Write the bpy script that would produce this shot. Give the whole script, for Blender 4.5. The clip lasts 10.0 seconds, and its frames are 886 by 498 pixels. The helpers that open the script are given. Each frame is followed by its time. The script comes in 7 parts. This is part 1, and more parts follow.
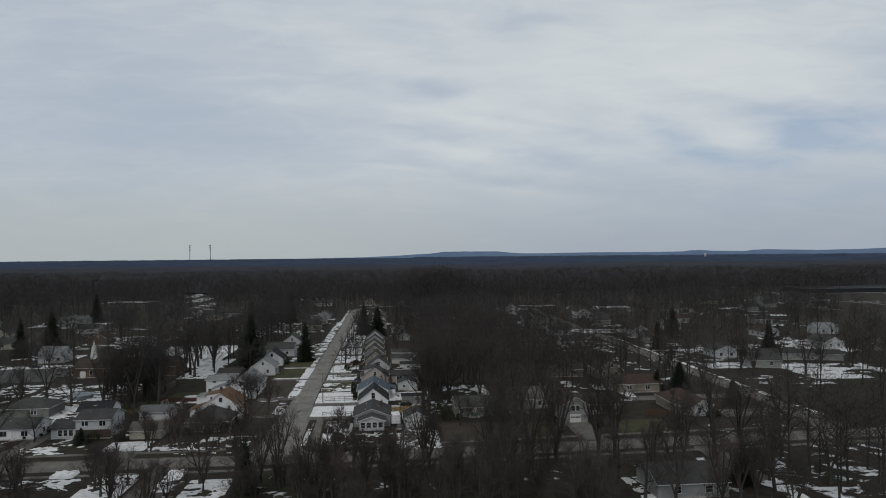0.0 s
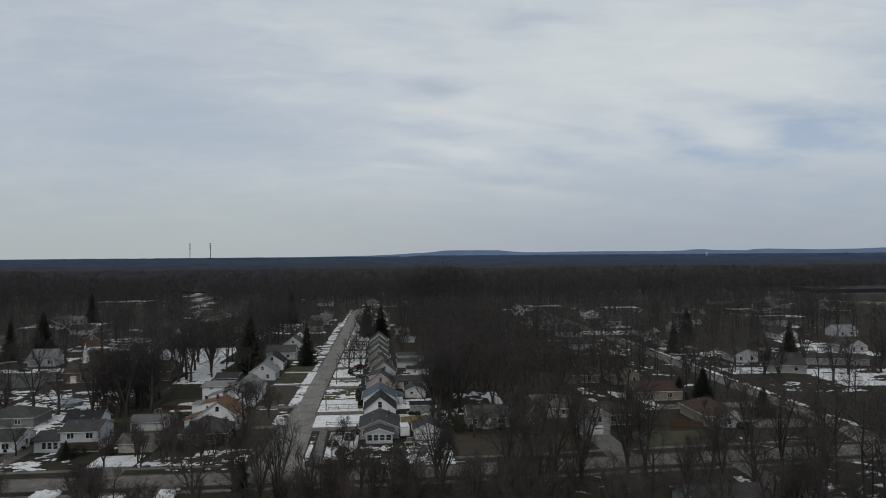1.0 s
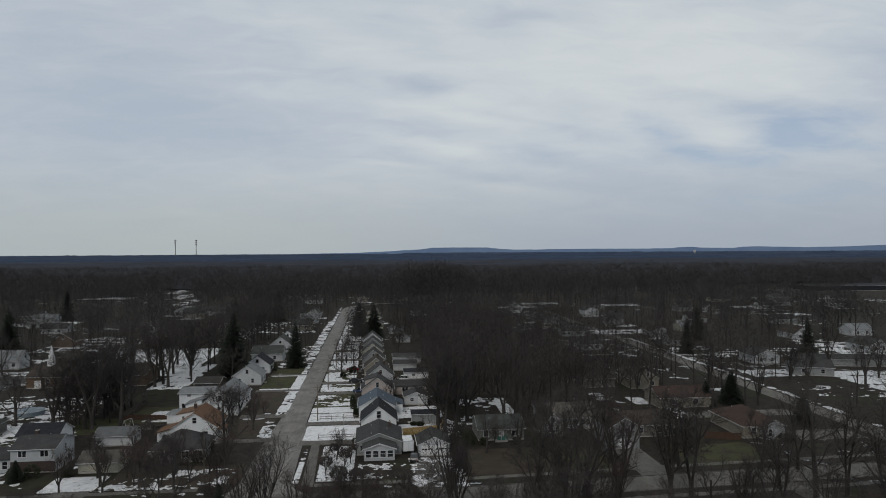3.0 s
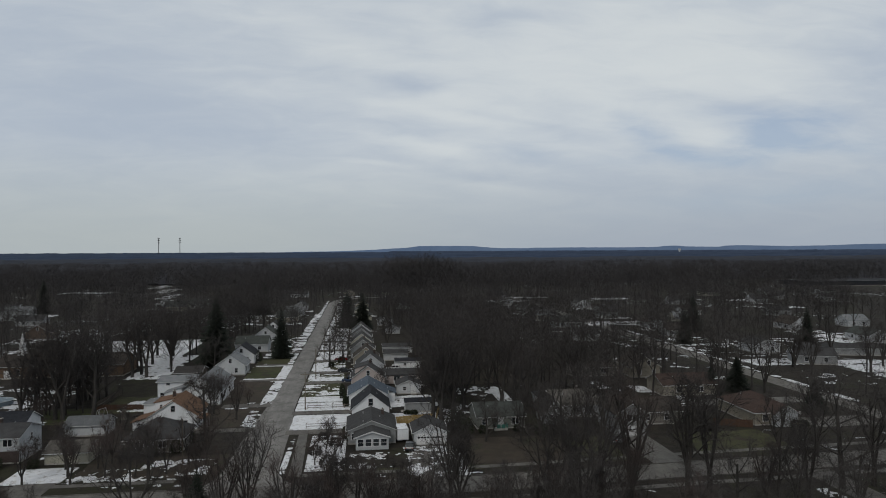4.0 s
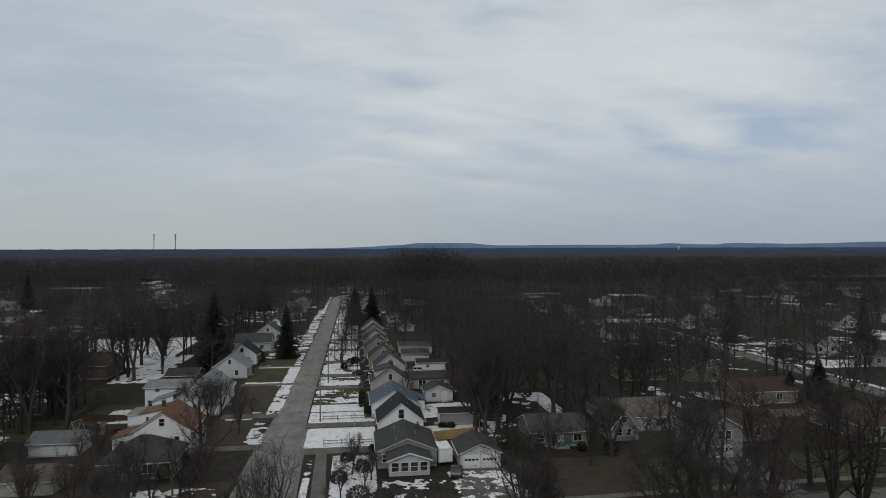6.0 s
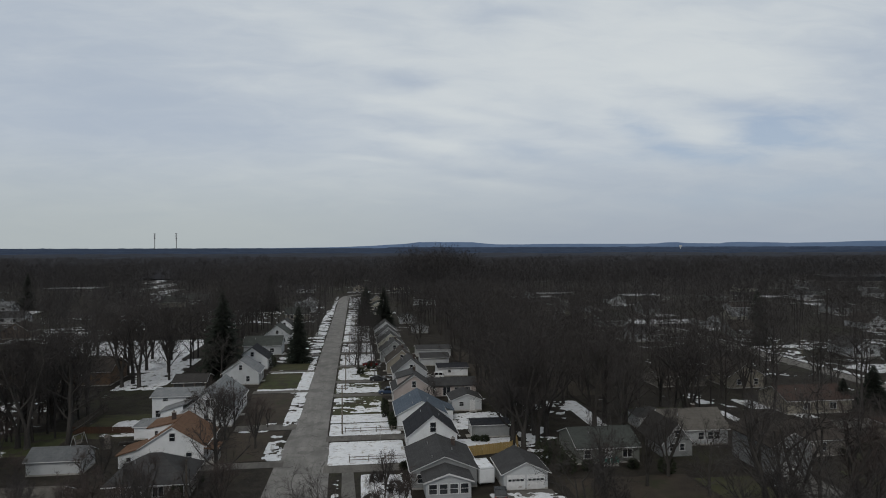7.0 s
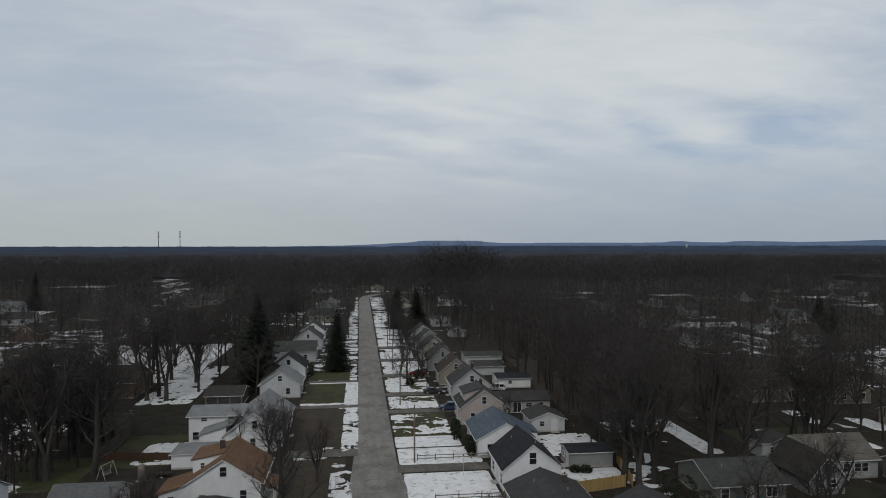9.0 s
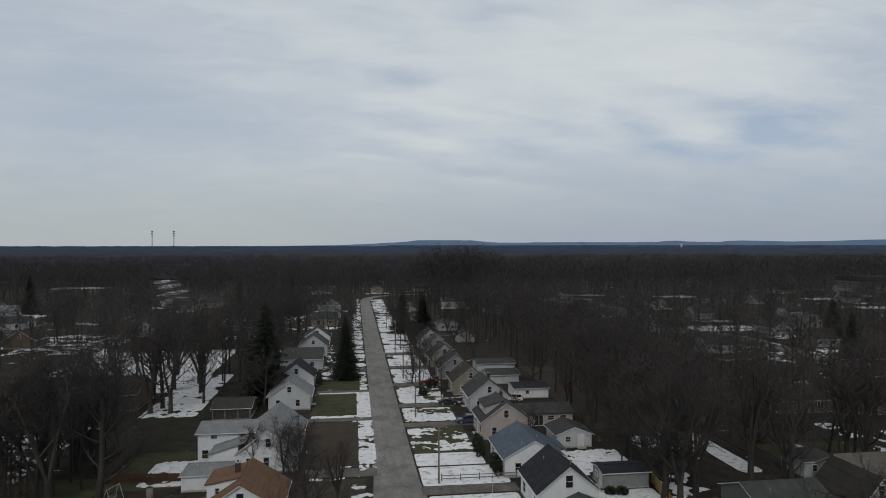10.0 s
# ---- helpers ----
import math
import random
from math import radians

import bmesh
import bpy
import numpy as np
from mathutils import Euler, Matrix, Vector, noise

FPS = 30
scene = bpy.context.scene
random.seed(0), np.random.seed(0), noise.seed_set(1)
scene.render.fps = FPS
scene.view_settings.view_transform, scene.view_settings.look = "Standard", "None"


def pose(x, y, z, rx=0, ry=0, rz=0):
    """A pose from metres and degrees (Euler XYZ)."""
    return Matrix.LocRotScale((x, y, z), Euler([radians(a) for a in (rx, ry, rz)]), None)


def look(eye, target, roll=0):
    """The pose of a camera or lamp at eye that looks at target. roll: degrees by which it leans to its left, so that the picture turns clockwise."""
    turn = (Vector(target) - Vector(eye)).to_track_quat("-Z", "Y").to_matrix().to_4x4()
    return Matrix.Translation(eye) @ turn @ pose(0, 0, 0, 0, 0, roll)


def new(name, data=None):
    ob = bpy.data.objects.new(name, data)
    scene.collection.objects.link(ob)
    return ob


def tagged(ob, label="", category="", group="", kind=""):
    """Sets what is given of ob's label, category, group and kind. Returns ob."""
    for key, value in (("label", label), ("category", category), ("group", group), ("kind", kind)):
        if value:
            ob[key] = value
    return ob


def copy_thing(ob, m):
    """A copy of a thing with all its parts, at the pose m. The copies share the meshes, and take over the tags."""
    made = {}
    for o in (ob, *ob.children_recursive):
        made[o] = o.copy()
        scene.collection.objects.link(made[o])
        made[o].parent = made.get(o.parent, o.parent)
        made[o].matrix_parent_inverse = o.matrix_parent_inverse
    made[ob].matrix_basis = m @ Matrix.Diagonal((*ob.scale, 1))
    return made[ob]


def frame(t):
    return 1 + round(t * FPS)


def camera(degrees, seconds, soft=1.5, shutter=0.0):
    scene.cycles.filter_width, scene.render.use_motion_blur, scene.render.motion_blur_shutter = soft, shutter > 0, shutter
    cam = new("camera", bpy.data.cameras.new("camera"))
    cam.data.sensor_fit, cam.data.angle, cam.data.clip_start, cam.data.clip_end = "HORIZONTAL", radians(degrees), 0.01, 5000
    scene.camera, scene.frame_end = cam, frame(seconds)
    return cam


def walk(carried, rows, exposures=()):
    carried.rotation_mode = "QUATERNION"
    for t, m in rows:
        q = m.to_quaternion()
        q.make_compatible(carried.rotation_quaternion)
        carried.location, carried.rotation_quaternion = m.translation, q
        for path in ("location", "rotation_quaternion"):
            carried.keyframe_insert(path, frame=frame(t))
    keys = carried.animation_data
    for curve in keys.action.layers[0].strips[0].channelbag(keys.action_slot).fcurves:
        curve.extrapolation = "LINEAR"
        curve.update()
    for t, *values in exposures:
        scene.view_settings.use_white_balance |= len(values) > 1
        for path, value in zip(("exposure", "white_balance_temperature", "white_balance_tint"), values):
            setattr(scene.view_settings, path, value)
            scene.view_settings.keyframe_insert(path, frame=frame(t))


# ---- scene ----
cam = camera(67.8, 10.0, soft=1.0)
PATH = [
    (0, (25.779, -145.277, 45.314), (25.948, -143.284, 45.327), -0.5),
    (0.5, (24.927, -139.579, 45.502), (25.094, -137.586, 45.513), -0.4),
    (1, (23.754, -133.21, 45.584), (23.922, -131.217, 45.593), -0.4),
    (1.5, (23.249, -127.573, 45.859), (23.416, -125.58, 45.864), -0.4),
    (2, (22.331, -122.526, 45.76), (22.499, -120.533, 45.762), -0.3),
    (2.5, (21.342, -116.776, 44.979), (21.531, -114.785, 44.982), -0.3),
    (3, (20.805, -113.651, 44.144), (21.01, -111.662, 44.145), -0.3),
    (4.5, (18.234, -97.313, 36.851), (18.493, -95.33, 36.848), -0.2),
    (5, (16.688, -89.253, 35.835), (16.948, -87.27, 35.83), -0.2),
    (5.5, (15.253, -83.6, 36.067), (15.512, -81.617, 36.06), -0.1),
    (7, (8.828, -67.18, 35.857), (9.085, -65.197, 35.845), -0.1),
    (7.5, (6.814, -63.102, 35.73), (7.069, -61.118, 35.718), -0.2),
    (8, (5.18, -60.345, 35.678), (5.435, -58.362, 35.666), -0.0),
    (8.5, (0.248, -51.95, 35.43), (0.5, -49.966, 35.414), -0.0),
    (9, (-2.834, -46.799, 35.313), (-2.584, -44.815, 35.297), 0.0),
    (9.5, (-5.227, -42.887, 35.459), (-4.978, -40.903, 35.442), -0.0),
    (10, (-6.868, -40.325, 36.63), (-6.601, -38.343, 36.612), 0.0),
]
walk(cam, [(t, look(eye, target, roll)) for t, eye, target, roll in PATH])

# ---- sky, sun ----
world = bpy.data.worlds.new("overcast_sky")
scene.world = world
world.use_nodes = True


def node(nt, kind, **sets):
    """A shader node with its properties and inputs set; an input value may be a socket to link."""
    n = nt.nodes.new(kind)
    if "p_operation" in sets:
        n.operation = sets["p_operation"]
    if "p_data_type" in sets:
        n.data_type = sets["p_data_type"]
    if "p_interpolation_type" in sets:
        n.interpolation_type = sets["p_interpolation_type"]
    if "p_feature" in sets:
        n.feature = sets["p_feature"]
    if "p_sky_type" in sets:
        n.sky_type, n.sun_disc = sets["p_sky_type"], sets["p_sun_disc"]
        n.sun_elevation, n.sun_rotation = sets["p_sun_elevation"], sets["p_sun_rotation"]
    for key, value in sets.items():
        if not key.startswith("p_"):
            k = int(key[1:]) if key[0] == "i" and key[1:].isdigit() else key.replace("__", " ")
            if isinstance(value, bpy.types.NodeSocket):
                nt.links.new(value, n.inputs[k])
            else:
                n.inputs[k].default_value = value
    return n


def mixc(nt, fac, a, b):
    n = node(nt, "ShaderNodeMix", p_data_type="RGBA")
    for k, v in ((0, fac), (6, a), (7, b)):
        if isinstance(v, bpy.types.NodeSocket):
            nt.links.new(v, n.inputs[k])
        else:
            n.inputs[k].default_value = (*v, 1) if isinstance(v, tuple) and len(v) == 3 else v
    return n.outputs[2]


def calc(nt, op, a, b=0.0, c=0.0):
    return node(nt, "ShaderNodeMath", p_operation=op, i0=a, i1=b, i2=c).outputs[0]


def ramp(nt, fac, lo, hi, a=0.0, b=1.0):
    return node(nt, "ShaderNodeMapRange", p_interpolation_type="SMOOTHSTEP", Value=fac, i1=lo, i2=hi, i3=a, i4=b).outputs[0]


# streaks in the veil: across, up, half length, half depth, slope in degrees, strength
WISPS_LIGHT = ((0.370, 0.273, 0.253, 0.046, -4, 0.5), (0.162, 0.223, 0.123, 0.012, -6, 0.35), (0.058, 0.216, 0.095, 0.010, -9, 0.45), (0.180, 0.193, 0.097, 0.009, -4, 0.4), (0.076, 0.160, 0.060, 0.008, -10, 0.6), (0.007, 0.131, 0.060, 0.006, -9, 0.35), (0.024, 0.070, 0.051, 0.005, -5, 0.3), (-0.010, 0.087, 0.077, 0.007, -4, 0.2))
WISPS_BRIGHT = ((0.145, 0.149, 0.035, 0.007, -5, 0.4), (0.189, 0.097, 0.071, 0.007, -6, 0.25), (-0.059, 0.318, 0.163, 0.026, -18, 0.35), (0.102, 0.350, 0.052, 0.022, -20, 0.2), (0.550, 0.183, 0.056, 0.014, -5, 0.6), (0.647, 0.282, 0.195, 0.036, -3, 0.45), (0.492, 0.349, 0.192, 0.038, -5, 0.35), (-0.174, 0.239, 0.141, 0.017, -12, 0.25), (0.758, 0.379, 0.081, 0.032, 0, 0.3))
WISPS_GREY = ((0.076, 0.250, 0.043, 0.017, -5, -0.6), (0.058, 0.139, 0.052, 0.008, -10, -0.35), (0.198, 0.350, 0.053, 0.022, 0, -0.4), (0.260, 0.366, 0.055, 0.011, -3, -0.4), (0.076, 0.182, 0.103, 0.008, -8, -0.25), (-0.308, 0.226, 0.206, 0.054, -10, -0.3), (0.198, 0.110, 0.089, 0.010, -4, -0.35))
WISPS_DULL = ((0.324, 0.183, 0.133, 0.011, -6, -0.3), (0.540, 0.237, 0.199, 0.018, -8, -0.4), (0.850, 0.288, 0.089, 0.067, 0, -0.4), (-0.385, 0.192, 0.197, 0.046, -5, -0.25), (-0.125, 0.165, 0.191, 0.035, -4, -0.25), (0.398, 0.113, 0.198, 0.037, -3, -0.25), (0.287, 0.142, 0.093, 0.012, -8, -0.35))
GAPS_BLUE = ((0.677, 0.186, 0.075, 0.023, 12, 1), (0.748, 0.169, 0.094, 0.011, -6, 0.5), (0.788, 0.207, 0.042, 0.015, -10, 0.55), (0.638, 0.213, 0.072, 0.014, -5, 0.55), (0.463, 0.177, 0.042, 0.015, -25, 0.75), (0.564, 0.142, 0.068, 0.014, -5, 0.7), (0.511, 0.146, 0.054, 0.010, -5, 0.4))
GAPS_FAINT = ((0.727, 0.089, 0.262, 0.023, 6, 0.35), (0.657, 0.075, 0.098, 0.010, 3, 0.25), (0.426, 0.136, 0.051, 0.007, -5, 0.25), (0.260, 0.146, 0.055, 0.009, -6, 0.25), (0.809, 0.165, 0.142, 0.017, 0, 0.35))


def streaks(nt, at, rows, reach=1.8):
    """The sum of soft lens-shaped streaks of cloud."""
    total = None
    for u, v, su, sv, slope, amp in rows:
        n = node(nt, "ShaderNodeMapping")
        n.vector_type = "TEXTURE"
        nt.links.new(at, n.inputs["Vector"])
        n.inputs["Location"].default_value = (u, v, 0)
        n.inputs["Rotation"].default_value = (0, 0, radians(slope))
        n.inputs["Scale"].default_value = (su, sv, 1)
        r = node(nt, "ShaderNodeVectorMath", p_operation="LENGTH", i0=n.outputs[0]).outputs["Value"]
        g = ramp(nt, r, 0.0, reach, amp, 0.0)
        total = g if total is None else calc(nt, "ADD", total, g)
    return total


def build_sky(nt):
    nt.nodes.clear()
    way = node(nt, "ShaderNodeTexCoord").outputs["Generated"]
    xyz = node(nt, "ShaderNodeSeparateXYZ", Vector=way)
    up = calc(nt, "MAXIMUM", xyz.outputs[2], 0.0)
    ahead = calc(nt, "MAXIMUM", xyz.outputs[1], 0.02)
    flat = node(nt, "ShaderNodeCombineXYZ", X=calc(nt, "DIVIDE", xyz.outputs[0], ahead), Y=calc(nt, "DIVIDE", xyz.outputs[2], ahead)).outputs[0]
    # wind-drawn fibres bend the edges of every streak
    long = node(nt, "ShaderNodeMapping", Vector=flat, Rotation=(0, 0, radians(6)), Scale=(3.0, 13.0, 1.0)).outputs[0]
    warp = node(nt, "ShaderNodeTexNoise", Vector=long, Scale=1.6, Detail=5.0, Roughness=0.55).outputs[1]
    warp = node(nt, "ShaderNodeVectorMath", p_operation="SUBTRACT", i0=warp, i1=(0.5, 0.5, 0.5)).outputs[0]
    warp = node(nt, "ShaderNodeVectorMath", p_operation="MULTIPLY", i0=warp, i1=(0.12, 0.036, 0.0)).outputs[0]
    at = node(nt, "ShaderNodeVectorMath", p_operation="ADD", i0=flat, i1=warp).outputs[0]
    fibre = node(nt, "ShaderNodeTexNoise", Vector=long, Scale=2.6, Detail=6.0, Roughness=0.6, Distortion=0.5).outputs[0]
    broad = node(nt, "ShaderNodeTexNoise", Vector=node(nt, "ShaderNodeMapping", Vector=way, Scale=(1.5, 1.2, 5.0)).outputs[0], Scale=1.1, Detail=4.0, Roughness=0.5).outputs[0]
    sheet = calc(nt, "ADD", calc(nt, "MULTIPLY", fibre, 0.44), calc(nt, "MULTIPLY", broad, 0.28))
    # the veil is thinnest, and whitest, ahead and to the right
    glow = node(nt, "ShaderNodeVectorMath", p_operation="SUBTRACT", i0=way, i1=(0.27, 0.88, 0.34)).outputs[0]
    glow = node(nt, "ShaderNodeVectorMath", p_operation="LENGTH", i0=glow).outputs["Value"]
    sheet = calc(nt, "ADD", sheet, ramp(nt, glow, 0.0, 0.75, 0.15, -0.03))
    wisps = calc(nt, "ADD", streaks(nt, at, WISPS_LIGHT + WISPS_BRIGHT), streaks(nt, at, WISPS_GREY + WISPS_DULL))
    bright = ramp(nt, calc(nt, "ADD", sheet, calc(nt, "MULTIPLY", wisps, 0.34)), 0.10, 0.80)
    cloud = mixc(nt, bright, (0.412, 0.472, 0.556), (0.622, 0.660, 0.676))
    # paler, slightly warm haze low down; cooler towards +x
    east = ramp(nt, xyz.outputs[0], -0.25, 0.45)
    haze = mixc(nt, east, (0.405, 0.447, 0.452), (0.318, 0.366, 0.436))
    low = ramp(nt, up, 0.0, 0.17, 0.80, 0.0)
    cloud = mixc(nt, low, cloud, haze)
    # high up, where the veil is lit through, it is whiter
    cloud = mixc(nt, ramp(nt, up, 0.40, 0.75), cloud, (0.595, 0.607, 0.592))
    # thin gaps in the veil, where the blue shows
    gap = node(nt, "ShaderNodeClamp", Value=calc(nt, "MULTIPLY", streaks(nt, at, GAPS_BLUE + GAPS_FAINT, 2.2), ramp(nt, fibre, 0.35, 0.65, 1.0, 0.55))).outputs[0]
    cloud = mixc(nt, calc(nt, "MULTIPLY", gap, 0.62), cloud, (0.290, 0.366, 0.500))
    blue = node(nt, "ShaderNodeTexSky", p_sky_type="NISHITA", p_sun_disc=False, p_sun_elevation=radians(38), p_sun_rotation=radians(204))
    b1 = node(nt, "ShaderNodeBackground", Color=blue.outputs[0], Strength=0.10)
    b2 = node(nt, "ShaderNodeBackground", Color=cloud, Strength=1.0)
    cover = calc(nt, "SUBTRACT", 0.97, calc(nt, "MULTIPLY", gap, 0.15))
    m = node(nt, "ShaderNodeMixShader", i0=cover, i1=b1.outputs[0], i2=b2.outputs[0])
    node(nt, "ShaderNodeOutputWorld", Surface=m.outputs[0])


build_sky(world.node_tree)
sun = new("sun", bpy.data.lights.new("sun", "SUN"))
sun.data.energy, sun.data.angle, sun.data.color = 1.02, radians(22), (1.0, 0.945, 0.87)
sun.matrix_world = look((-45, -100, 85), (0, 0, 0))

# ---- materials ----


def material(name, ca, cb, scale=1.0, rough=0.85, bump=0.2, fine=14.0, stain=(), metal=0.0, stretch=(1, 1, 1), vary=0.12, spec=0.3, space="Object"):
    """Two colours mixed by noise at two scales, with fine relief; stain: a colour, its share and its scale."""
    m = bpy.data.materials.new(name)
    m.use_nodes = True
    nt = m.node_tree
    nt.nodes.clear()
    co = node(nt, "ShaderNodeTexCoord").outputs[space]
    seed = node(nt, "ShaderNodeObjectInfo").outputs["Random"]
    co = node(nt, "ShaderNodeMapping", Vector=co, Scale=stretch).outputs[0]
    co = node(nt, "ShaderNodeVectorMath", p_operation="ADD", i0=co, i1=node(nt, "ShaderNodeCombineXYZ", X=calc(nt, "MULTIPLY", seed, 37.0)).outputs[0]).outputs[0]
    n1 = node(nt, "ShaderNodeTexNoise", Vector=co, Scale=scale, Detail=5.0, Roughness=0.6).outputs[0]
    n2 = node(nt, "ShaderNodeTexNoise", Vector=co, Scale=scale * fine, Detail=3.0, Roughness=0.6).outputs[0]
    f = ramp(nt, calc(nt, "ADD", calc(nt, "MULTIPLY", n1, 0.6), calc(nt, "MULTIPLY", n2, 0.4)), 0.32, 0.68)
    col = mixc(nt, f, ca, cb)
    if stain:
        sc, share, ss = stain
        n3 = node(nt, "ShaderNodeTexNoise", Vector=co, Scale=ss, Detail=6.0, Roughness=0.65).outputs[0]
        col = mixc(nt, ramp(nt, n3, 0.62 - share * 0.25, 0.70 - share * 0.1), col, sc)
    if vary:
        hsv = node(nt, "ShaderNodeHueSaturation", Color=col, Value=calc(nt, "ADD", 1.0 - vary, calc(nt, "MULTIPLY", seed, 2 * vary)))
        col = hsv.outputs[0]
    b = node(nt, "ShaderNodeBump", Strength=bump, Distance=0.03, Height=n2)
    p = node(nt, "ShaderNodeBsdfPrincipled", Base__Color=col, Roughness=rough, Metallic=metal, Normal=b.outputs[0])
    p.inputs["Specular IOR Level"].default_value = spec
    node(nt, "ShaderNodeOutputMaterial", Surface=p.outputs[0])
    return m


def siding(name, ca, cb, pitch=0.14):
    """Painted lap boards: horizontal laps as relief, soot and rain streaks in the paint."""
    m = bpy.data.materials.new(name)
    m.use_nodes = True
    nt = m.node_tree
    nt.nodes.clear()
    co = node(nt, "ShaderNodeTexCoord").outputs["Object"]
    z = node(nt, "ShaderNodeSeparateXYZ", Vector=co).outputs[2]
    lap = calc(nt, "FRACT", calc(nt, "DIVIDE", z, pitch))
    streak = node(nt, "ShaderNodeTexNoise", Vector=node(nt, "ShaderNodeMapping", Vector=co, Scale=(0.8, 0.8, 0.5)).outputs[0], Scale=1.0, Detail=4.0).outputs[0]
    fine = node(nt, "ShaderNodeTexNoise", Vector=co, Scale=9.0, Detail=4.0).outputs[0]
    col = mixc(nt, ramp(nt, calc(nt, "ADD", calc(nt, "MULTIPLY", streak, 0.7), calc(nt, "MULTIPLY", fine, 0.3)), 0.4, 0.72), ca, cb)
    gap = calc(nt, "LESS_THAN", lap, 0.12)
    col = mixc(nt, calc(nt, "MULTIPLY", gap, 0.25), col, tuple(c * 0.45 for c in cb))
    b = node(nt, "ShaderNodeBump", Strength=0.5, Distance=0.02, Height=lap)
    p = node(nt, "ShaderNodeBsdfPrincipled", Base__Color=col, Roughness=0.6, Normal=b.outputs[0])
    node(nt, "ShaderNodeOutputMaterial", Surface=p.outputs[0])
    return m


def shingles(name, ca, cb, worn):
    """Asphalt shingles: small tabs in courses, granule grain, pale worn streaks."""
    m = bpy.data.materials.new(name)
    m.use_nodes = True
    nt = m.node_tree
    nt.nodes.clear()
    co = node(nt, "ShaderNodeTexCoord").outputs["Object"]
    xyz = node(nt, "ShaderNodeSeparateXYZ", Vector=co)
    uv = node(nt, "ShaderNodeCombineXYZ", X=calc(nt, "ADD", xyz.outputs[1], calc(nt, "MULTIPLY", xyz.outputs[0], 0.02)), Y=calc(nt, "ADD", calc(nt, "ABSOLUTE", xyz.outputs[0]), xyz.outputs[2])).outputs[0]
    br = node(nt, "ShaderNodeTexBrick", Vector=uv, Color1=(*ca, 1), Color2=(*cb, 1), Mortar=(*(c * 0.78 for c in ca), 1), Scale=1.0)
    br.inputs["Brick Width"].default_value = 0.33
    br.inputs["Row Height"].default_value = 0.22
    br.inputs["Mortar Size"].default_value = 0.012
    n1 = node(nt, "ShaderNodeTexNoise", Vector=co, Scale=0.5, Detail=5.0, Roughness=0.65).outputs[0]
    n2 = node(nt, "ShaderNodeTexNoise", Vector=co, Scale=18.0, Detail=3.0).outputs[0]
    col = mixc(nt, ramp(nt, n1, 0.42, 0.72, 0.0, 0.6), br.outputs[0], worn)
    col = mixc(nt, ramp(nt, n2, 0.35, 0.7, 0.0, 0.35), col, tuple(c * 0.6 for c in ca))
    b = node(nt, "ShaderNodeBump", Strength=0.5, Distance=0.015, Height=calc(nt, "SUBTRACT", n2, calc(nt, "MULTIPLY", br.outputs[1], 0.8)))
    p = node(nt, "ShaderNodeBsdfPrincipled", Base__Color=col, Roughness=0.9, Normal=b.outputs[0])
    p.inputs["Specular IOR Level"].default_value = 0.2
    node(nt, "ShaderNodeOutputMaterial", Surface=p.outputs[0])
    return m


def ground_material():
    """Dead winter lawn, mud and leaf litter with leftover snow in uneven patches."""
    m = bpy.data.materials.new("winter_ground")
    m.use_nodes = True
    nt = m.node_tree
    nt.nodes.clear()
    co = node(nt, "ShaderNodeTexCoord").outputs["Object"]
    big = node(nt, "ShaderNodeTexNoise", Vector=co, Scale=0.035, Detail=4.0, Roughness=0.55).outputs[0]
    mid = node(nt, "ShaderNodeTexNoise", Vector=co, Scale=0.35, Detail=6.0, Roughness=0.65).outputs[0]
    fine = node(nt, "ShaderNodeTexNoise", Vector=co, Scale=6.0, Detail=4.0, Roughness=0.7).outputs[0]
    col = mixc(nt, ramp(nt, mid, 0.35, 0.65), (0.0120, 0.0108, 0.0095), (0.0300, 0.0262, 0.0215))
    col = mixc(nt, ramp(nt, calc(nt, "ADD", calc(nt, "MULTIPLY", big, 0.7), calc(nt, "MULTIPLY", mid, 0.3)), 0.50, 0.62, 0.0, 0.75), col, (0.0205, 0.0245, 0.0108))
    col = mixc(nt, ramp(nt, fine, 0.35, 0.75, 0.0, 0.45), col, (0.046, 0.0400, 0.0330))
    streak = node(nt, "ShaderNodeTexNoise", Vector=node(nt, "ShaderNodeMapping", Vector=co, Scale=(0.16, 0.24, 1.0)).outputs[0], Scale=1.0, Detail=7.0, Roughness=0.66, Distortion=0.6).outputs[0]
    where = node(nt, "ShaderNodeTexNoise", Vector=co, Scale=0.013, Detail=3.0, Roughness=0.5).outputs[0]
    snow = ramp(nt, calc(nt, "ADD", calc(nt, "MULTIPLY", streak, 0.62), calc(nt, "MULTIPLY", where, 0.38)), 0.600, 0.630)
    col = mixc(nt, snow, col, (0.56, 0.58, 0.62))
    b = node(nt, "ShaderNodeBump", Strength=0.6, Distance=0.08, Height=calc(nt, "ADD", fine, snow))
    p = node(nt, "ShaderNodeBsdfPrincipled", Base__Color=col, Roughness=0.95, Normal=b.outputs[0])
    p.inputs["Specular IOR Level"].default_value = 0.15
    node(nt, "ShaderNodeOutputMaterial", Surface=p.outputs[0])
    return m


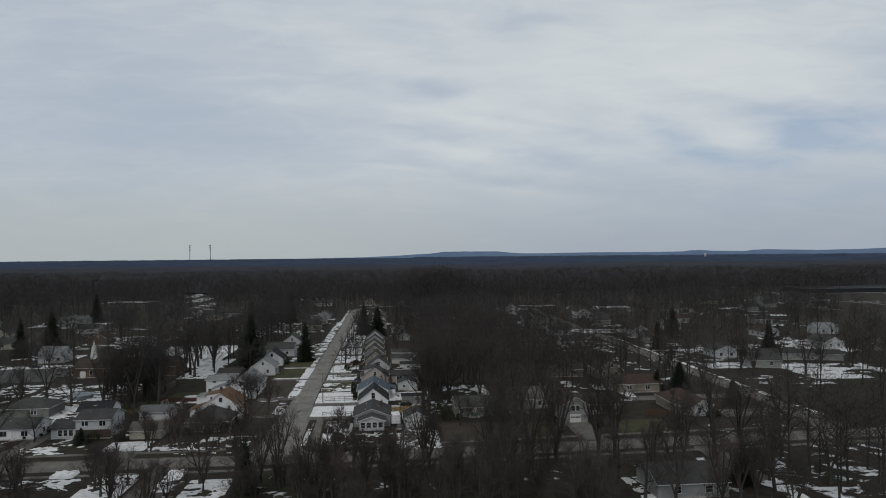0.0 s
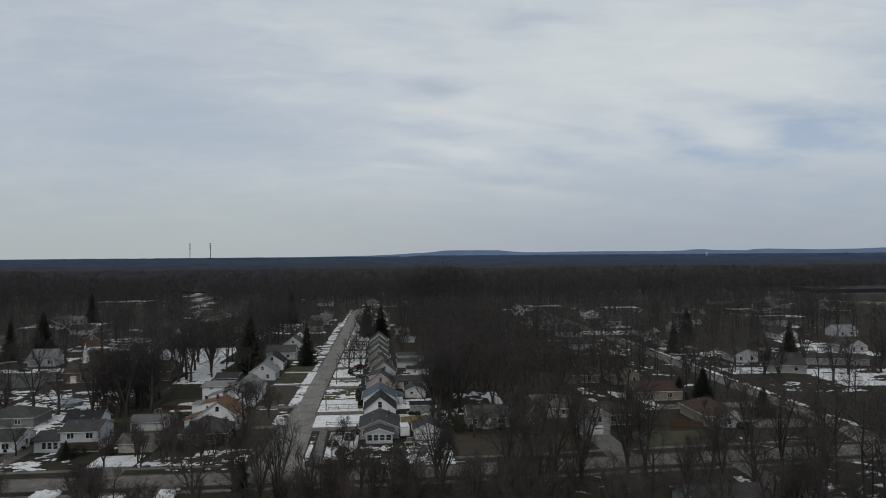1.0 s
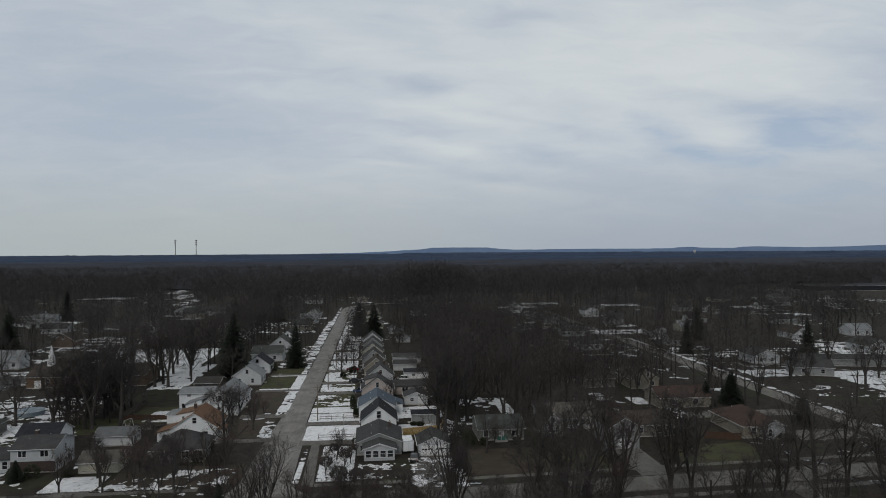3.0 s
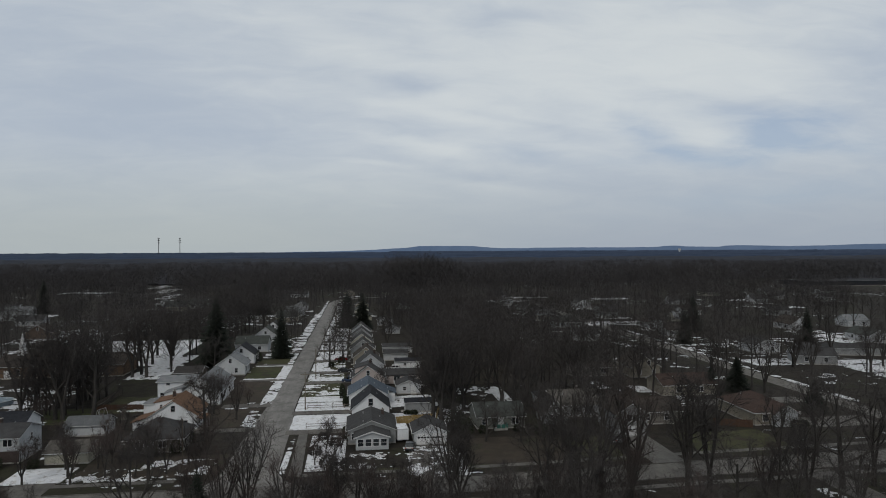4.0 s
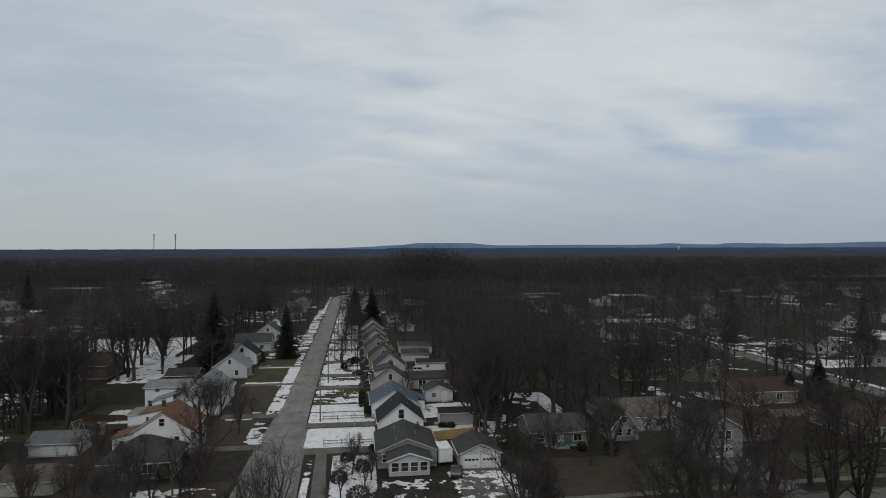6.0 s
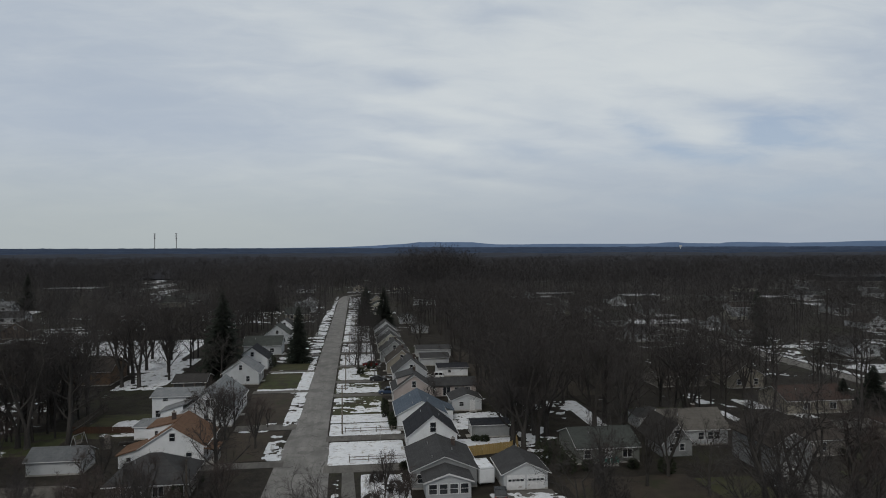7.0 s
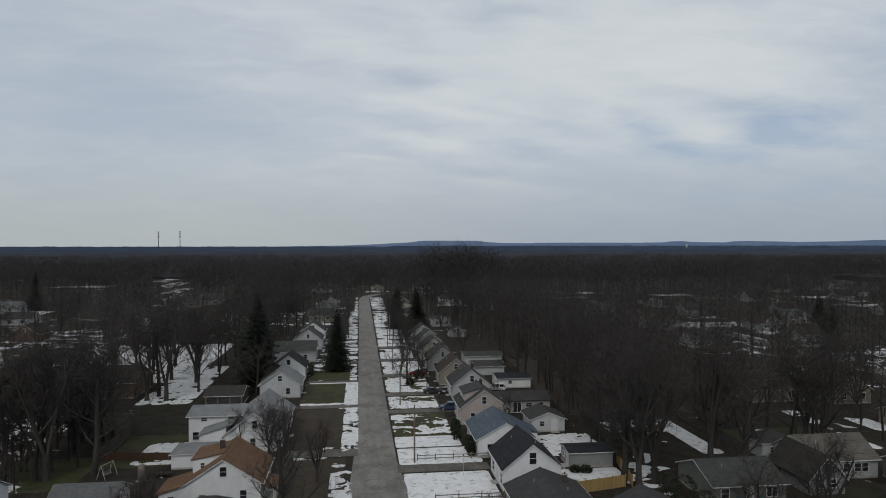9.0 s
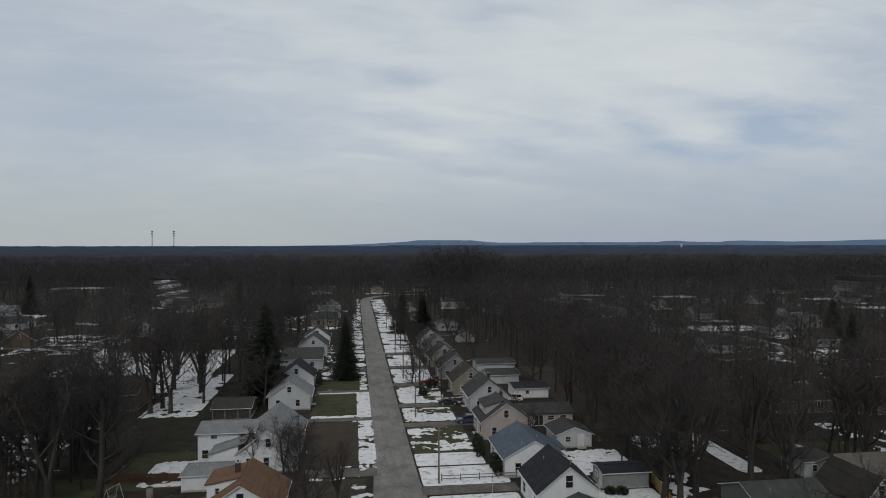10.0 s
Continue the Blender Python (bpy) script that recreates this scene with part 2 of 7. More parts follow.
def road_material(name, ca, cb, crack):
    """Worn paving: patches, fine aggregate, tar-dark cracks."""
    m = bpy.data.materials.new(name)
    m.use_nodes = True
    nt = m.node_tree
    nt.nodes.clear()
    co = node(nt, "ShaderNodeTexCoord").outputs["Object"]
    n1 = node(nt, "ShaderNodeTexNoise", Vector=node(nt, "ShaderNodeMapping", Vector=co, Scale=(1.0, 0.22, 1.0)).outputs[0], Scale=0.6, Detail=6.0, Roughness=0.6).outputs[0]
    n2 = node(nt, "ShaderNodeTexNoise", Vector=co, Scale=12.0, Detail=3.0).outputs[0]
    col = mixc(nt, ramp(nt, n1, 0.33, 0.68), ca, cb)
    slab = node(nt, "ShaderNodeTexBrick", Vector=node(nt, "ShaderNodeMapping", Vector=co, Location=(0.05, 0.0, 0.0)).outputs[0], Color1=(0.80, 0.80, 0.80, 1), Color2=(1.12, 1.12, 1.12, 1), Mortar=(0.52, 0.52, 0.52, 1), Scale=1.0)
    slab.inputs["Brick Width"].default_value = 3.15
    slab.inputs["Row Height"].default_value = 5.2
    slab.inputs["Mortar Size"].default_value = 0.035
    slab.offset = 0.0
    mul = node(nt, "ShaderNodeMix", p_data_type="RGBA")
    mul.blend_type = "MULTIPLY"
    mul.inputs[0].default_value = 0.38
    nt.links.new(col, mul.inputs[6])
    nt.links.new(slab.outputs[0], mul.inputs[7])
    col = mul.outputs[2]
    tar = node(nt, "ShaderNodeTexNoise", Vector=co, Scale=0.16, Detail=5.0, Roughness=0.7).outputs[0]
    col = mixc(nt, ramp(nt, tar, 0.48, 0.62, 0.0, 0.60), col, tuple(c * 0.58 for c in ca))
    worn = node(nt, "ShaderNodeTexNoise", Vector=node(nt, "ShaderNodeMapping", Vector=co, Scale=(2.2, 0.5, 1.0)).outputs[0], Scale=1.3, Detail=5.0, Roughness=0.7).outputs[0]
    col = mixc(nt, ramp(nt, worn, 0.50, 0.70, 0.0, 0.45), col, tuple(c * 0.55 for c in ca))
    col = mixc(nt, ramp(nt, n2, 0.4, 0.75, 0.0, 0.3), col, tuple(c * 0.6 for c in ca))
    warp = node(nt, "ShaderNodeTexNoise", Vector=co, Scale=0.8, Detail=3.0).outputs[1]
    wco = node(nt, "ShaderNodeVectorMath", p_operation="ADD", i0=co, i1=node(nt, "ShaderNodeVectorMath", p_operation="SCALE", i0=warp, Scale=1.6).outputs[0]).outputs[0]
    v = node(nt, "ShaderNodeTexVoronoi", p_feature="DISTANCE_TO_EDGE", Vector=wco, Scale=0.24).outputs[0]
    crackf = calc(nt, "MULTIPLY", ramp(nt, v, 0.0, 0.018, 1.0, 0.0), ramp(nt, n1, 0.40, 0.60, 0.3, 0.95))
    col = mixc(nt, crackf, col, crack)
    b = node(nt, "ShaderNodeBump", Strength=0.35, Distance=0.02, Height=n2)
    p = node(nt, "ShaderNodeBsdfPrincipled", Base__Color=col, Roughness=0.85, Normal=b.outputs[0])
    node(nt, "ShaderNodeOutputMaterial", Surface=p.outputs[0])
    return m


GROUND = ground_material()
ROAD = road_material("worn_concrete_road", (0.132, 0.128, 0.123), (0.196, 0.190, 0.183), (0.040, 0.038, 0.035))
STREET = road_material("worn_street", (0.092, 0.087, 0.080), (0.138, 0.131, 0.121), (0.03, 0.028, 0.026))
DRIVE = road_material("driveway_paving", (0.070, 0.066, 0.060), (0.115, 0.107, 0.098), (0.03, 0.028, 0.026))
ASPHALT = road_material("dark_asphalt", (0.030, 0.030, 0.031), (0.052, 0.051, 0.050), (0.018, 0.018, 0.018))
WALKWAY = road_material("sidewalk_concrete", (0.085, 0.081, 0.075), (0.128, 0.123, 0.115), (0.04, 0.038, 0.035))
SNOW = material("old_snow", (0.50, 0.522, 0.562), (0.64, 0.655, 0.682), 0.7, 0.7, 0.5, 9.0, stain=((0.27, 0.26, 0.245), 0.38, 0.8), vary=0.03)
BARK = material("grey_bark", (0.023, 0.0212, 0.0195), (0.050, 0.046, 0.0425), 1.2, 0.95, 0.6, 9.0, stretch=(1, 1, 0.25), vary=0.25)
TWIG = material("bare_twigs", (0.0330, 0.0298, 0.0288), (0.0540, 0.0488, 0.0470), 0.6, 0.95, 0.0, 6.0, vary=0.28)
REDTWIG = material("reddish_twigs", (0.0410, 0.0322, 0.0300), (0.0660, 0.0525, 0.0490), 0.6, 0.95, 0.0, 6.0, vary=0.25)
MIDWOODS = material("bare_woods", (0.0225, 0.0210, 0.0215), (0.0465, 0.0430, 0.0432), 0.022, 0.95, 0.0, 5.0, vary=0.0)
WOODS = material("far_bare_woods", (0.0255, 0.0244, 0.0258), (0.0405, 0.0385, 0.0405), 0.012, 0.95, 0.0, 9.0, vary=0.0)
# a faint blue for distance haze is mixed into this colour
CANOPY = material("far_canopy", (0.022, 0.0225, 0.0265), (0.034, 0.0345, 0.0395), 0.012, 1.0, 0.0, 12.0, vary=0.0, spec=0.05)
NEEDLE = material("fir_needles", (0.006, 0.009, 0.007), (0.017, 0.023, 0.015), 1.5, 0.9, 0.2, 6.0, vary=0.2)
SHRUB = material("dark_shrub", (0.014, 0.020, 0.012), (0.035, 0.042, 0.022), 2.0, 0.9, 0.2, 6.0)
POLEWOOD = material("weathered_pole", (0.09, 0.075, 0.06), (0.16, 0.14, 0.115), 1.0, 0.9, 0.4, 8.0, stretch=(1, 1, 0.2))
FENCEWOOD = material("yellow_pine_boards", (0.22, 0.155, 0.06), (0.31, 0.22, 0.09), 1.4, 0.8, 0.3, 8.0, stretch=(6, 6, 0.4))
REDFENCE = material("reddish_stained_boards", (0.042, 0.024, 0.016), (0.075, 0.042, 0.027), 1.4, 0.85, 0.3, 8.0, stretch=(6, 6, 0.4))
DARKFENCE = material("dark_old_boards", (0.035, 0.030, 0.026), (0.075, 0.062, 0.05), 1.4, 0.9, 0.3, 8.0, stretch=(6, 6, 0.4))
GREYWOOD = material("grey_split_rails", (0.10, 0.09, 0.08), (0.19, 0.17, 0.15), 1.5, 0.9, 0.3, 8.0)
CONCRETE = material("footing_concrete", (0.24, 0.23, 0.215), (0.36, 0.35, 0.33), 1.0, 0.9, 0.3)
BRICKRED = material("dark_chimney_brick", (0.034, 0.027, 0.025), (0.068, 0.050, 0.044), 4.0, 0.9, 0.4)
CHURCHBRICK = material("brown_brick", (0.082, 0.055, 0.037), (0.135, 0.090, 0.060), 2.5, 0.9, 0.4)
TRIM = material("white_trim", (0.44, 0.45, 0.46), (0.57, 0.575, 0.58), 1.5, 0.5, 0.1, stain=((0.30, 0.285, 0.27), 0.1, 0.8))
GLASS = material("window_glass", (0.010, 0.012, 0.015), (0.022, 0.026, 0.03), 0.8, 0.06, 0.0, vary=0.3, spec=0.6)
METAL = material("galvanised_metal", (0.30, 0.31, 0.32), (0.45, 0.46, 0.47), 1.2, 0.45, 0.1, metal=0.6)
DARKMETAL = material("dark_metal", (0.03, 0.03, 0.032), (0.07, 0.07, 0.072), 1.2, 0.5, 0.1, metal=0.3)
RUBBER = material("tyre_rubber", (0.012, 0.012, 0.012), (0.03, 0.03, 0.03), 3.0, 0.9, 0.2)
REDLAMP = material("red_lamp_lens", (0.12, 0.012, 0.010), (0.18, 0.02, 0.016), 2.0, 0.3, 0.0)
WHITE = siding("white_siding", (0.62, 0.64, 0.66), (0.535, 0.555, 0.575))
OFFWHITE = siding("greyed_white_siding", (0.41, 0.43, 0.445), (0.345, 0.36, 0.375))
GREYSIDE = siding("grey_siding", (0.22, 0.23, 0.235), (0.165, 0.175, 0.18))
PALEGREY = siding("pale_grey_siding", (0.36, 0.38, 0.40), (0.28, 0.30, 0.31))
PINK = siding("pink_beige_siding", (0.35, 0.31, 0.295), (0.29, 0.255, 0.242))
TAN = siding("tan_siding", (0.200, 0.182, 0.146), (0.150, 0.137, 0.110))
CREAM = siding("cream_siding", (0.34, 0.335, 0.28), (0.26, 0.255, 0.215))
GREENSIDE = siding("grey_green_siding", (0.135, 0.145, 0.132), (0.105, 0.113, 0.102))
TAUPESIDE = siding("taupe_siding", (0.155, 0.145, 0.130), (0.115, 0.107, 0.095))
BROWNSIDE = siding("brown_siding", (0.09, 0.064, 0.047), (0.062, 0.045, 0.034))
R_DARK = shingles("black_shingles", (0.014, 0.0155, 0.020), (0.022, 0.024, 0.030), (0.032, 0.034, 0.040))
R_BLUE = shingles("blue_grey_shingles", (0.060, 0.080, 0.108), (0.080, 0.102, 0.132), (0.105, 0.125, 0.152))
R_GREY = shingles("grey_shingles", (0.036, 0.0365, 0.0385), (0.049, 0.0495, 0.0515), (0.066, 0.0665, 0.069))
R_MID = shingles("mid_grey_shingles", (0.082, 0.088, 0.094), (0.105, 0.111, 0.118), (0.138, 0.144, 0.152))
R_LIGHT = shingles("pale_grey_shingles", (0.145, 0.155, 0.165), (0.18, 0.19, 0.20), (0.235, 0.245, 0.255))
R_BROWN = shingles("brown_shingles", (0.037, 0.031, 0.027), (0.051, 0.043, 0.037), (0.070, 0.060, 0.053))
R_TAUPE = shingles("taupe_shingles", (0.031, 0.0295, 0.029), (0.042, 0.040, 0.039), (0.055, 0.0525, 0.051))
R_PALETAN = shingles("weathered_tan_shingles", (0.090, 0.084, 0.076), (0.112, 0.105, 0.095), (0.135, 0.127, 0.116))
R_ORANGE = shingles("orange_brown_shingles", (0.105, 0.060, 0.038), (0.138, 0.080, 0.050), (0.155, 0.10, 0.070))
R_RUST = shingles("rust_brown_shingles", (0.042, 0.028, 0.024), (0.056, 0.037, 0.031), (0.066, 0.047, 0.040))
R_GREEN = shingles("dark_green_grey_shingles", (0.040, 0.046, 0.043), (0.054, 0.060, 0.057), (0.075, 0.081, 0.077))
# the same treetops, blued more: painted haze between near and horizon
HAZECANOPY = material("hazy_canopy", (0.0245, 0.0278, 0.0365), (0.0375, 0.0425, 0.0550), 0.008, 1.0, 0.0, 12.0, vary=0.0, spec=0.05)
# hills and horizon woods: distance haze is put into these base colours
HAZEHILLS = material("haze_tinted_hills", (0.100, 0.146, 0.236), (0.122, 0.172, 0.264), 0.002, 1.0, 0.0, 4.0, vary=0.0, spec=0.0)
HAZEWOODS = material("haze_tinted_woods", (0.033, 0.045, 0.072), (0.052, 0.069, 0.106), 0.004, 1.0, 0.0, 9.0, vary=0.0, spec=0.0)


# ---- mesh helpers ----


def mesh_of(name, verts, faces, mat):
    me = bpy.data.meshes.new(name)
    me.from_pydata([tuple(map(float, v)) for v in verts], [], faces)
    me.validate()
    me.materials.append(mat)
    return me


def mesh_arrays(name, verts, tris, mat):
    """A triangle mesh from numpy arrays."""
    me = bpy.data.meshes.new(name)
    n, k = len(verts), len(tris)
    me.vertices.add(n)
    me.vertices.foreach_set("co", np.ascontiguousarray(verts, dtype=np.float32).ravel())
    me.loops.add(3 * k)
    me.loops.foreach_set("vertex_index", np.ascontiguousarray(tris, dtype=np.int32).ravel())
    me.polygons.add(k)
    me.polygons.foreach_set("loop_start", np.arange(0, 3 * k, 3, dtype=np.int32))
    me.update(calc_edges=True)
    me.materials.append(mat)
    return me


def boxes(name, blocks, mat, bevel=0.0):
    """One mesh of several blocks (x0, x1, y0, y1, z0, z1)."""
    bm = bmesh.new()
    for x0, x1, y0, y1, z0, z1 in blocks:
        vs = [bm.verts.new((x, y, z)) for z in (z0, z1) for x, y in ((x0, y0), (x1, y0), (x1, y1), (x0, y1))]
        for q in ((3, 2, 1, 0), (4, 5, 6, 7), (0, 1, 5, 4), (1, 2, 6, 5), (2, 3, 7, 6), (3, 0, 4, 7)):
            bm.faces.new([vs[i] for i in q])
    if bevel:
        bmesh.ops.bevel(bm, geom=list(bm.edges), offset=bevel, segments=2, affect="EDGES")
    return finish(name, bm, mat)


def finish(name, bm, mat):
    me = bpy.data.meshes.new(name)
    bmesh.ops.recalc_face_normals(bm, faces=list(bm.faces))
    bm.to_mesh(me)
    bm.free()
    me.materials.append(mat)
    return me


def prism(name, profile, y0, y1, mat):
    """The profile, (x, z) points, drawn out along y."""
    bm = bmesh.new()
    a = [bm.verts.new((x, y0, z)) for x, z in profile]
    b = [bm.verts.new((x, y1, z)) for x, z in profile]
    n = len(profile)
    bm.faces.new(a)
    bm.faces.new(b[::-1])
    for i in range(n):
        bm.faces.new((a[i], b[i], b[(i + 1) % n], a[(i + 1) % n]))
    return finish(name, bm, mat)


def cylinder(name, r0, r1, z0, z1, mat, sides=12, x=0.0, y=0.0):
    bm = bmesh.new()
    bmesh.ops.create_cone(bm, cap_ends=True, segments=sides, radius1=r0, radius2=r1, depth=z1 - z0, matrix=Matrix.Translation((x, y, (z0 + z1) / 2)))
    return finish(name, bm, mat)


def part(name, me, parent, label="", m=None):
    ob = new(name, me)
    ob.parent = parent
    if m is not None:
        ob.matrix_basis = m
    return tagged(ob, label)


def base(name, x, y, rot=0.0, z=0.0):
    ob = new(name)
    ob.empty_display_size = 0.5
    ob.matrix_basis = pose(x, y, z, 0, 0, rot)
    return ob

# ---- ground, roads ----
rings = [0, 150, 400, 1000, 2200, 4700]
gv, gf = [], []
for r in rings[1:]:
    for k in range(48):
        a = 2 * math.pi * k / 48
        gv.append((r * math.cos(a), 60 + r * math.sin(a), 0.0))
gv.append((0, 60, 0))
for k in range(48):
    gf.append((len(gv) - 1, k, (k + 1) % 48))
for i in range(len(rings) - 2):
    for k in range(48):
        gf.append((i * 48 + k, (i + 1) * 48 + k, (i + 1) * 48 + (k + 1) % 48, i * 48 + (k + 1) % 48))
tagged(new("ground", mesh_of("ground", gv, gf, GROUND)), "brown dead winter lawn with leftover snow patches", "ground", kind="structure")


def strip(name, line, z, mat, label, category="road", thick=0.12):
    """A flat band with thickness; line: (x, y, half width to the left, to the right), walked in order."""
    vs, fs = [], []
    for i, (x, y, lw, rw) in enumerate(line):
        x0, y0 = line[max(i - 1, 0)][:2]
        x1, y1 = line[min(i + 1, len(line) - 1)][:2]
        d = Vector((x1 - x0, y1 - y0)).normalized()
        nx, ny = -d.y, d.x
        for s, zz in ((lw, z), (-rw, z), (-rw, z - thick), (lw, z - thick)):
            vs.append((x + nx * s, y + ny * s, zz))
    for i in range(len(line) - 1):
        a, b = 4 * i, 4 * i + 4
        fs += [(a, a + 1, b + 1, b), (a + 1, a + 2, b + 2, b + 1), (a + 3, a, b, b + 3)]
    fs += [(0, 3, 2, 1), (4 * len(line) - 4, 4 * len(line) - 3, 4 * len(line) - 2, 4 * len(line) - 1)]
    return tagged(new(name, mesh_of(name, vs, fs, mat)), label, category, kind="structure")


def cross_y(x):
    """The middle of the cross street at x."""
    return 3.6 + (0.0007 * (x - 15) ** 2 if x > 15 else 0.0) * (1 if x < 70 else 0) + ((0.0007 * 55 ** 2 + 0.045 * (x - 70)) if x >= 70 else 0.0)


road_line = [(0, 7.0, 9, 9), (0, 9.5, 6.2, 6.4), (0, 14, 5.0, 4.8), (0, 30, 4.9, 4.4), (0, 45, 4.6, 4.1), (-0.1, 60, 3.9, 3.2), (-0.15, 78, 3.2, 3.15)]
road_line += [(-0.15, y, 3.15, 3.1) for y in (110, 150, 200, 260, 320, 380)] + [(2, 398, 3.2, 3.1), (8, 412, 3.2, 3.1), (20, 424, 3.2, 3.1), (60, 436, 3.2, 3.1)]
strip("road", road_line, 0.035, ROAD, "pale worn concrete residential road with cracks")
cl = [(x, cross_y(x), 3.6, 3.6) for x in range(-420, 460, 20)]
strip("road_cross", cl, 0.03, STREET, "grey worn cross street between grass verges")
strip("road_second", [(140, 14, 6, 6), (140, 24, 3.2, 3.2)] + [(140, y, 3.0, 3.0) for y in range(40, 420, 20)], 0.031, STREET, "grey residential side street with snow along its edge")
strip("parking", [(-140, 121, 14, 17), (-96, 119, 14, 14)], 0.025, ASPHALT, "dark asphalt car park beside the church", "car park")
for x0, x1, off in ((-420, -8, 8.2), (8, 128, 8.2), (-420, 440, -6.8)):
    strip("pavement", [(x, cross_y(x) + off, 0.75, 0.75) for x in range(x0, x1 + 1, 8)], 0.05, WALKWAY, "pale concrete sidewalk through the grass verge", "sidewalk")
# kerbs of the cross street
for x0, x1, off in ((-420, -10, 3.72), (10, 132, 3.72), (-420, 440, -3.72)):
    strip("kerb", [(x, cross_y(x) + off, 0.09, 0.09) for x in range(x0, x1 + 1, 8)], 0.14, WALKWAY, "low concrete kerb of the cross street", "kerb", 0.2)


def drive(x0, x1, y0, y1, mat=DRIVE, label="narrow paved driveway wet with meltwater"):
    cx = (x0 + x1) / 2
    if abs(x1 - x0) > abs(y1 - y0):
        cy, h = (y0 + y1) / 2, abs(y1 - y0) / 2
        return strip("driveway", [(x0, cy, h, h), (x1, cy, h, h)], 0.045, mat, label, "driveway")
    h = abs(x1 - x0) / 2
    return strip("driveway", [(cx, y0, h, h), (cx, y1, h, h)], 0.045, mat, label, "driveway")


for x0, x1, y0, y1 in ((3.0, 17.5, 54.5, 57.8), (3.3, 17, 37.6, 41.0), (2.9, 17, 90.2, 93.2), (2.9, 15.5, 106, 109), (2.9, 15.5, 128, 131), (2.9, 15, 152, 155), (2.9, 15, 176, 179),
                       (-16.5, -3.2, 96.2, 99.0), (-16, -3.2, 122.5, 125), (-15, -3.2, 63.5, 67.5), (-16, -3.3, 41.5, 44.5), (-14, -3.2, 150, 153), (-14, -3.2, 178, 181)):
    drive(x0, x1, y0, y1)
drive(28.5, 37, 7.4, 26.5)
drive(72.2, 78.6, 9.5, 26.5, WALKWAY, "wide concrete driveway up to a garage")
drive(-38, -31.5, 7.2, 22)
drive(-63.5, -58.5, 7.2, 45)
drive(96, 101.5, -22, 2.8)
drive(-24, -17, -20, 0)
drive(100, 132, 50, 56, WALKWAY, "pale concrete driveway off the side street")
drive(118, 134, 28, 36, WALKWAY, "pale concrete apron of the side street")
strip("footpath", [(7.9, 12, 1.1, 1.1), (7.4, 30, 1.0, 1.0), (7.2, 37.6, 0.9, 0.9)], 0.04, WALKWAY, "concrete path between snowy lawns", "path")

# ---- houses ----
MESHES = {}


def window_meshes(w, h):
    key = (round(w, 2), round(h, 2))
    if key not in MESHES:
        f, m = 0.09, 0.045
        fr = boxes("window", [(-w / 2 - f, w / 2 + f, -0.07, 0.02, h, h + f), (-w / 2 - f - 0.04, w / 2 + f + 0.04, -0.10, 0.02, -f, 0), (-w / 2 - f, -w / 2, -0.07, 0.02, 0, h),
                              (w / 2, w / 2 + f, -0.07, 0.02, 0, h), (-w / 2, w / 2, -0.05, 0.02, h / 2 - m / 2, h / 2 + m / 2)], TRIM)
        if w > 1.3:
            fr2 = boxes("window", [(-w / 2 - f, w / 2 + f, -0.07, 0.02, h, h + f), (-w / 2 - f - 0.04, w / 2 + f + 0.04, -0.10, 0.02, -f, 0), (-w / 2 - f, -w / 2, -0.07, 0.02, 0, h),
                                   (w / 2, w / 2 + f, -0.07, 0.02, 0, h), (-m, m, -0.055, 0.02, 0, h)], TRIM)
            fr = fr2
        MESHES[key] = fr, boxes("pane", [(-w / 2, w / 2, -0.02, 0.02, 0, h)], GLASS)
    return MESHES[key]


def side_pose(side, w, d, u, z):
    return {"S": pose(u, -d / 2, z), "N": pose(u, d / 2, z, 0, 0, 180), "E": pose(w / 2, u, z, 0, 0, 90), "W": pose(-w / 2, u, z, 0, 0, -90)}[side]


def add_windows(root, w, d, wins):
    for side, u, z, ww, hh in wins:
        fr, pn = window_meshes(ww, hh)
        win = part("window", fr, root, m=side_pose(side, w, d, u, z))
        part("pane", pn, win)


def add_door(root, w, d, side, u, wide=0.95, high=2.05, z=0.15, mat=None, label=""):
    dm = boxes("door", [(-wide / 2, wide / 2, -0.05, 0.02, 0, high)] + [(-wide / 2 + 0.12, wide / 2 - 0.12, -0.065, -0.05, a, a + high * 0.36) for a in (high * 0.1, high * 0.54)], mat or TRIM, 0.008)
    dr = part("door", dm, root, label, side_pose(side, w, d, u, z))
    part("door_frame", boxes("door_frame", [(-wide / 2 - 0.1, -wide / 2, -0.07, 0.02, 0, high + 0.1), (wide / 2, wide / 2 + 0.1, -0.07, 0.02, 0, high + 0.1), (-wide / 2, wide / 2, -0.07, 0.02, high, high + 0.1)], TRIM), dr)
    part("door_handle", boxes("door_handle", [(wide / 2 - 0.14, wide / 2 - 0.08, -0.11, -0.05, 0.95, 1.05)], DARKMETAL, 0.01), dr)
    part("step", boxes("step", [(-wide / 2 - 0.3, wide / 2 + 0.3, -1.0, 0.0, -0.14, -0.02)], CONCRETE, 0.02), dr)


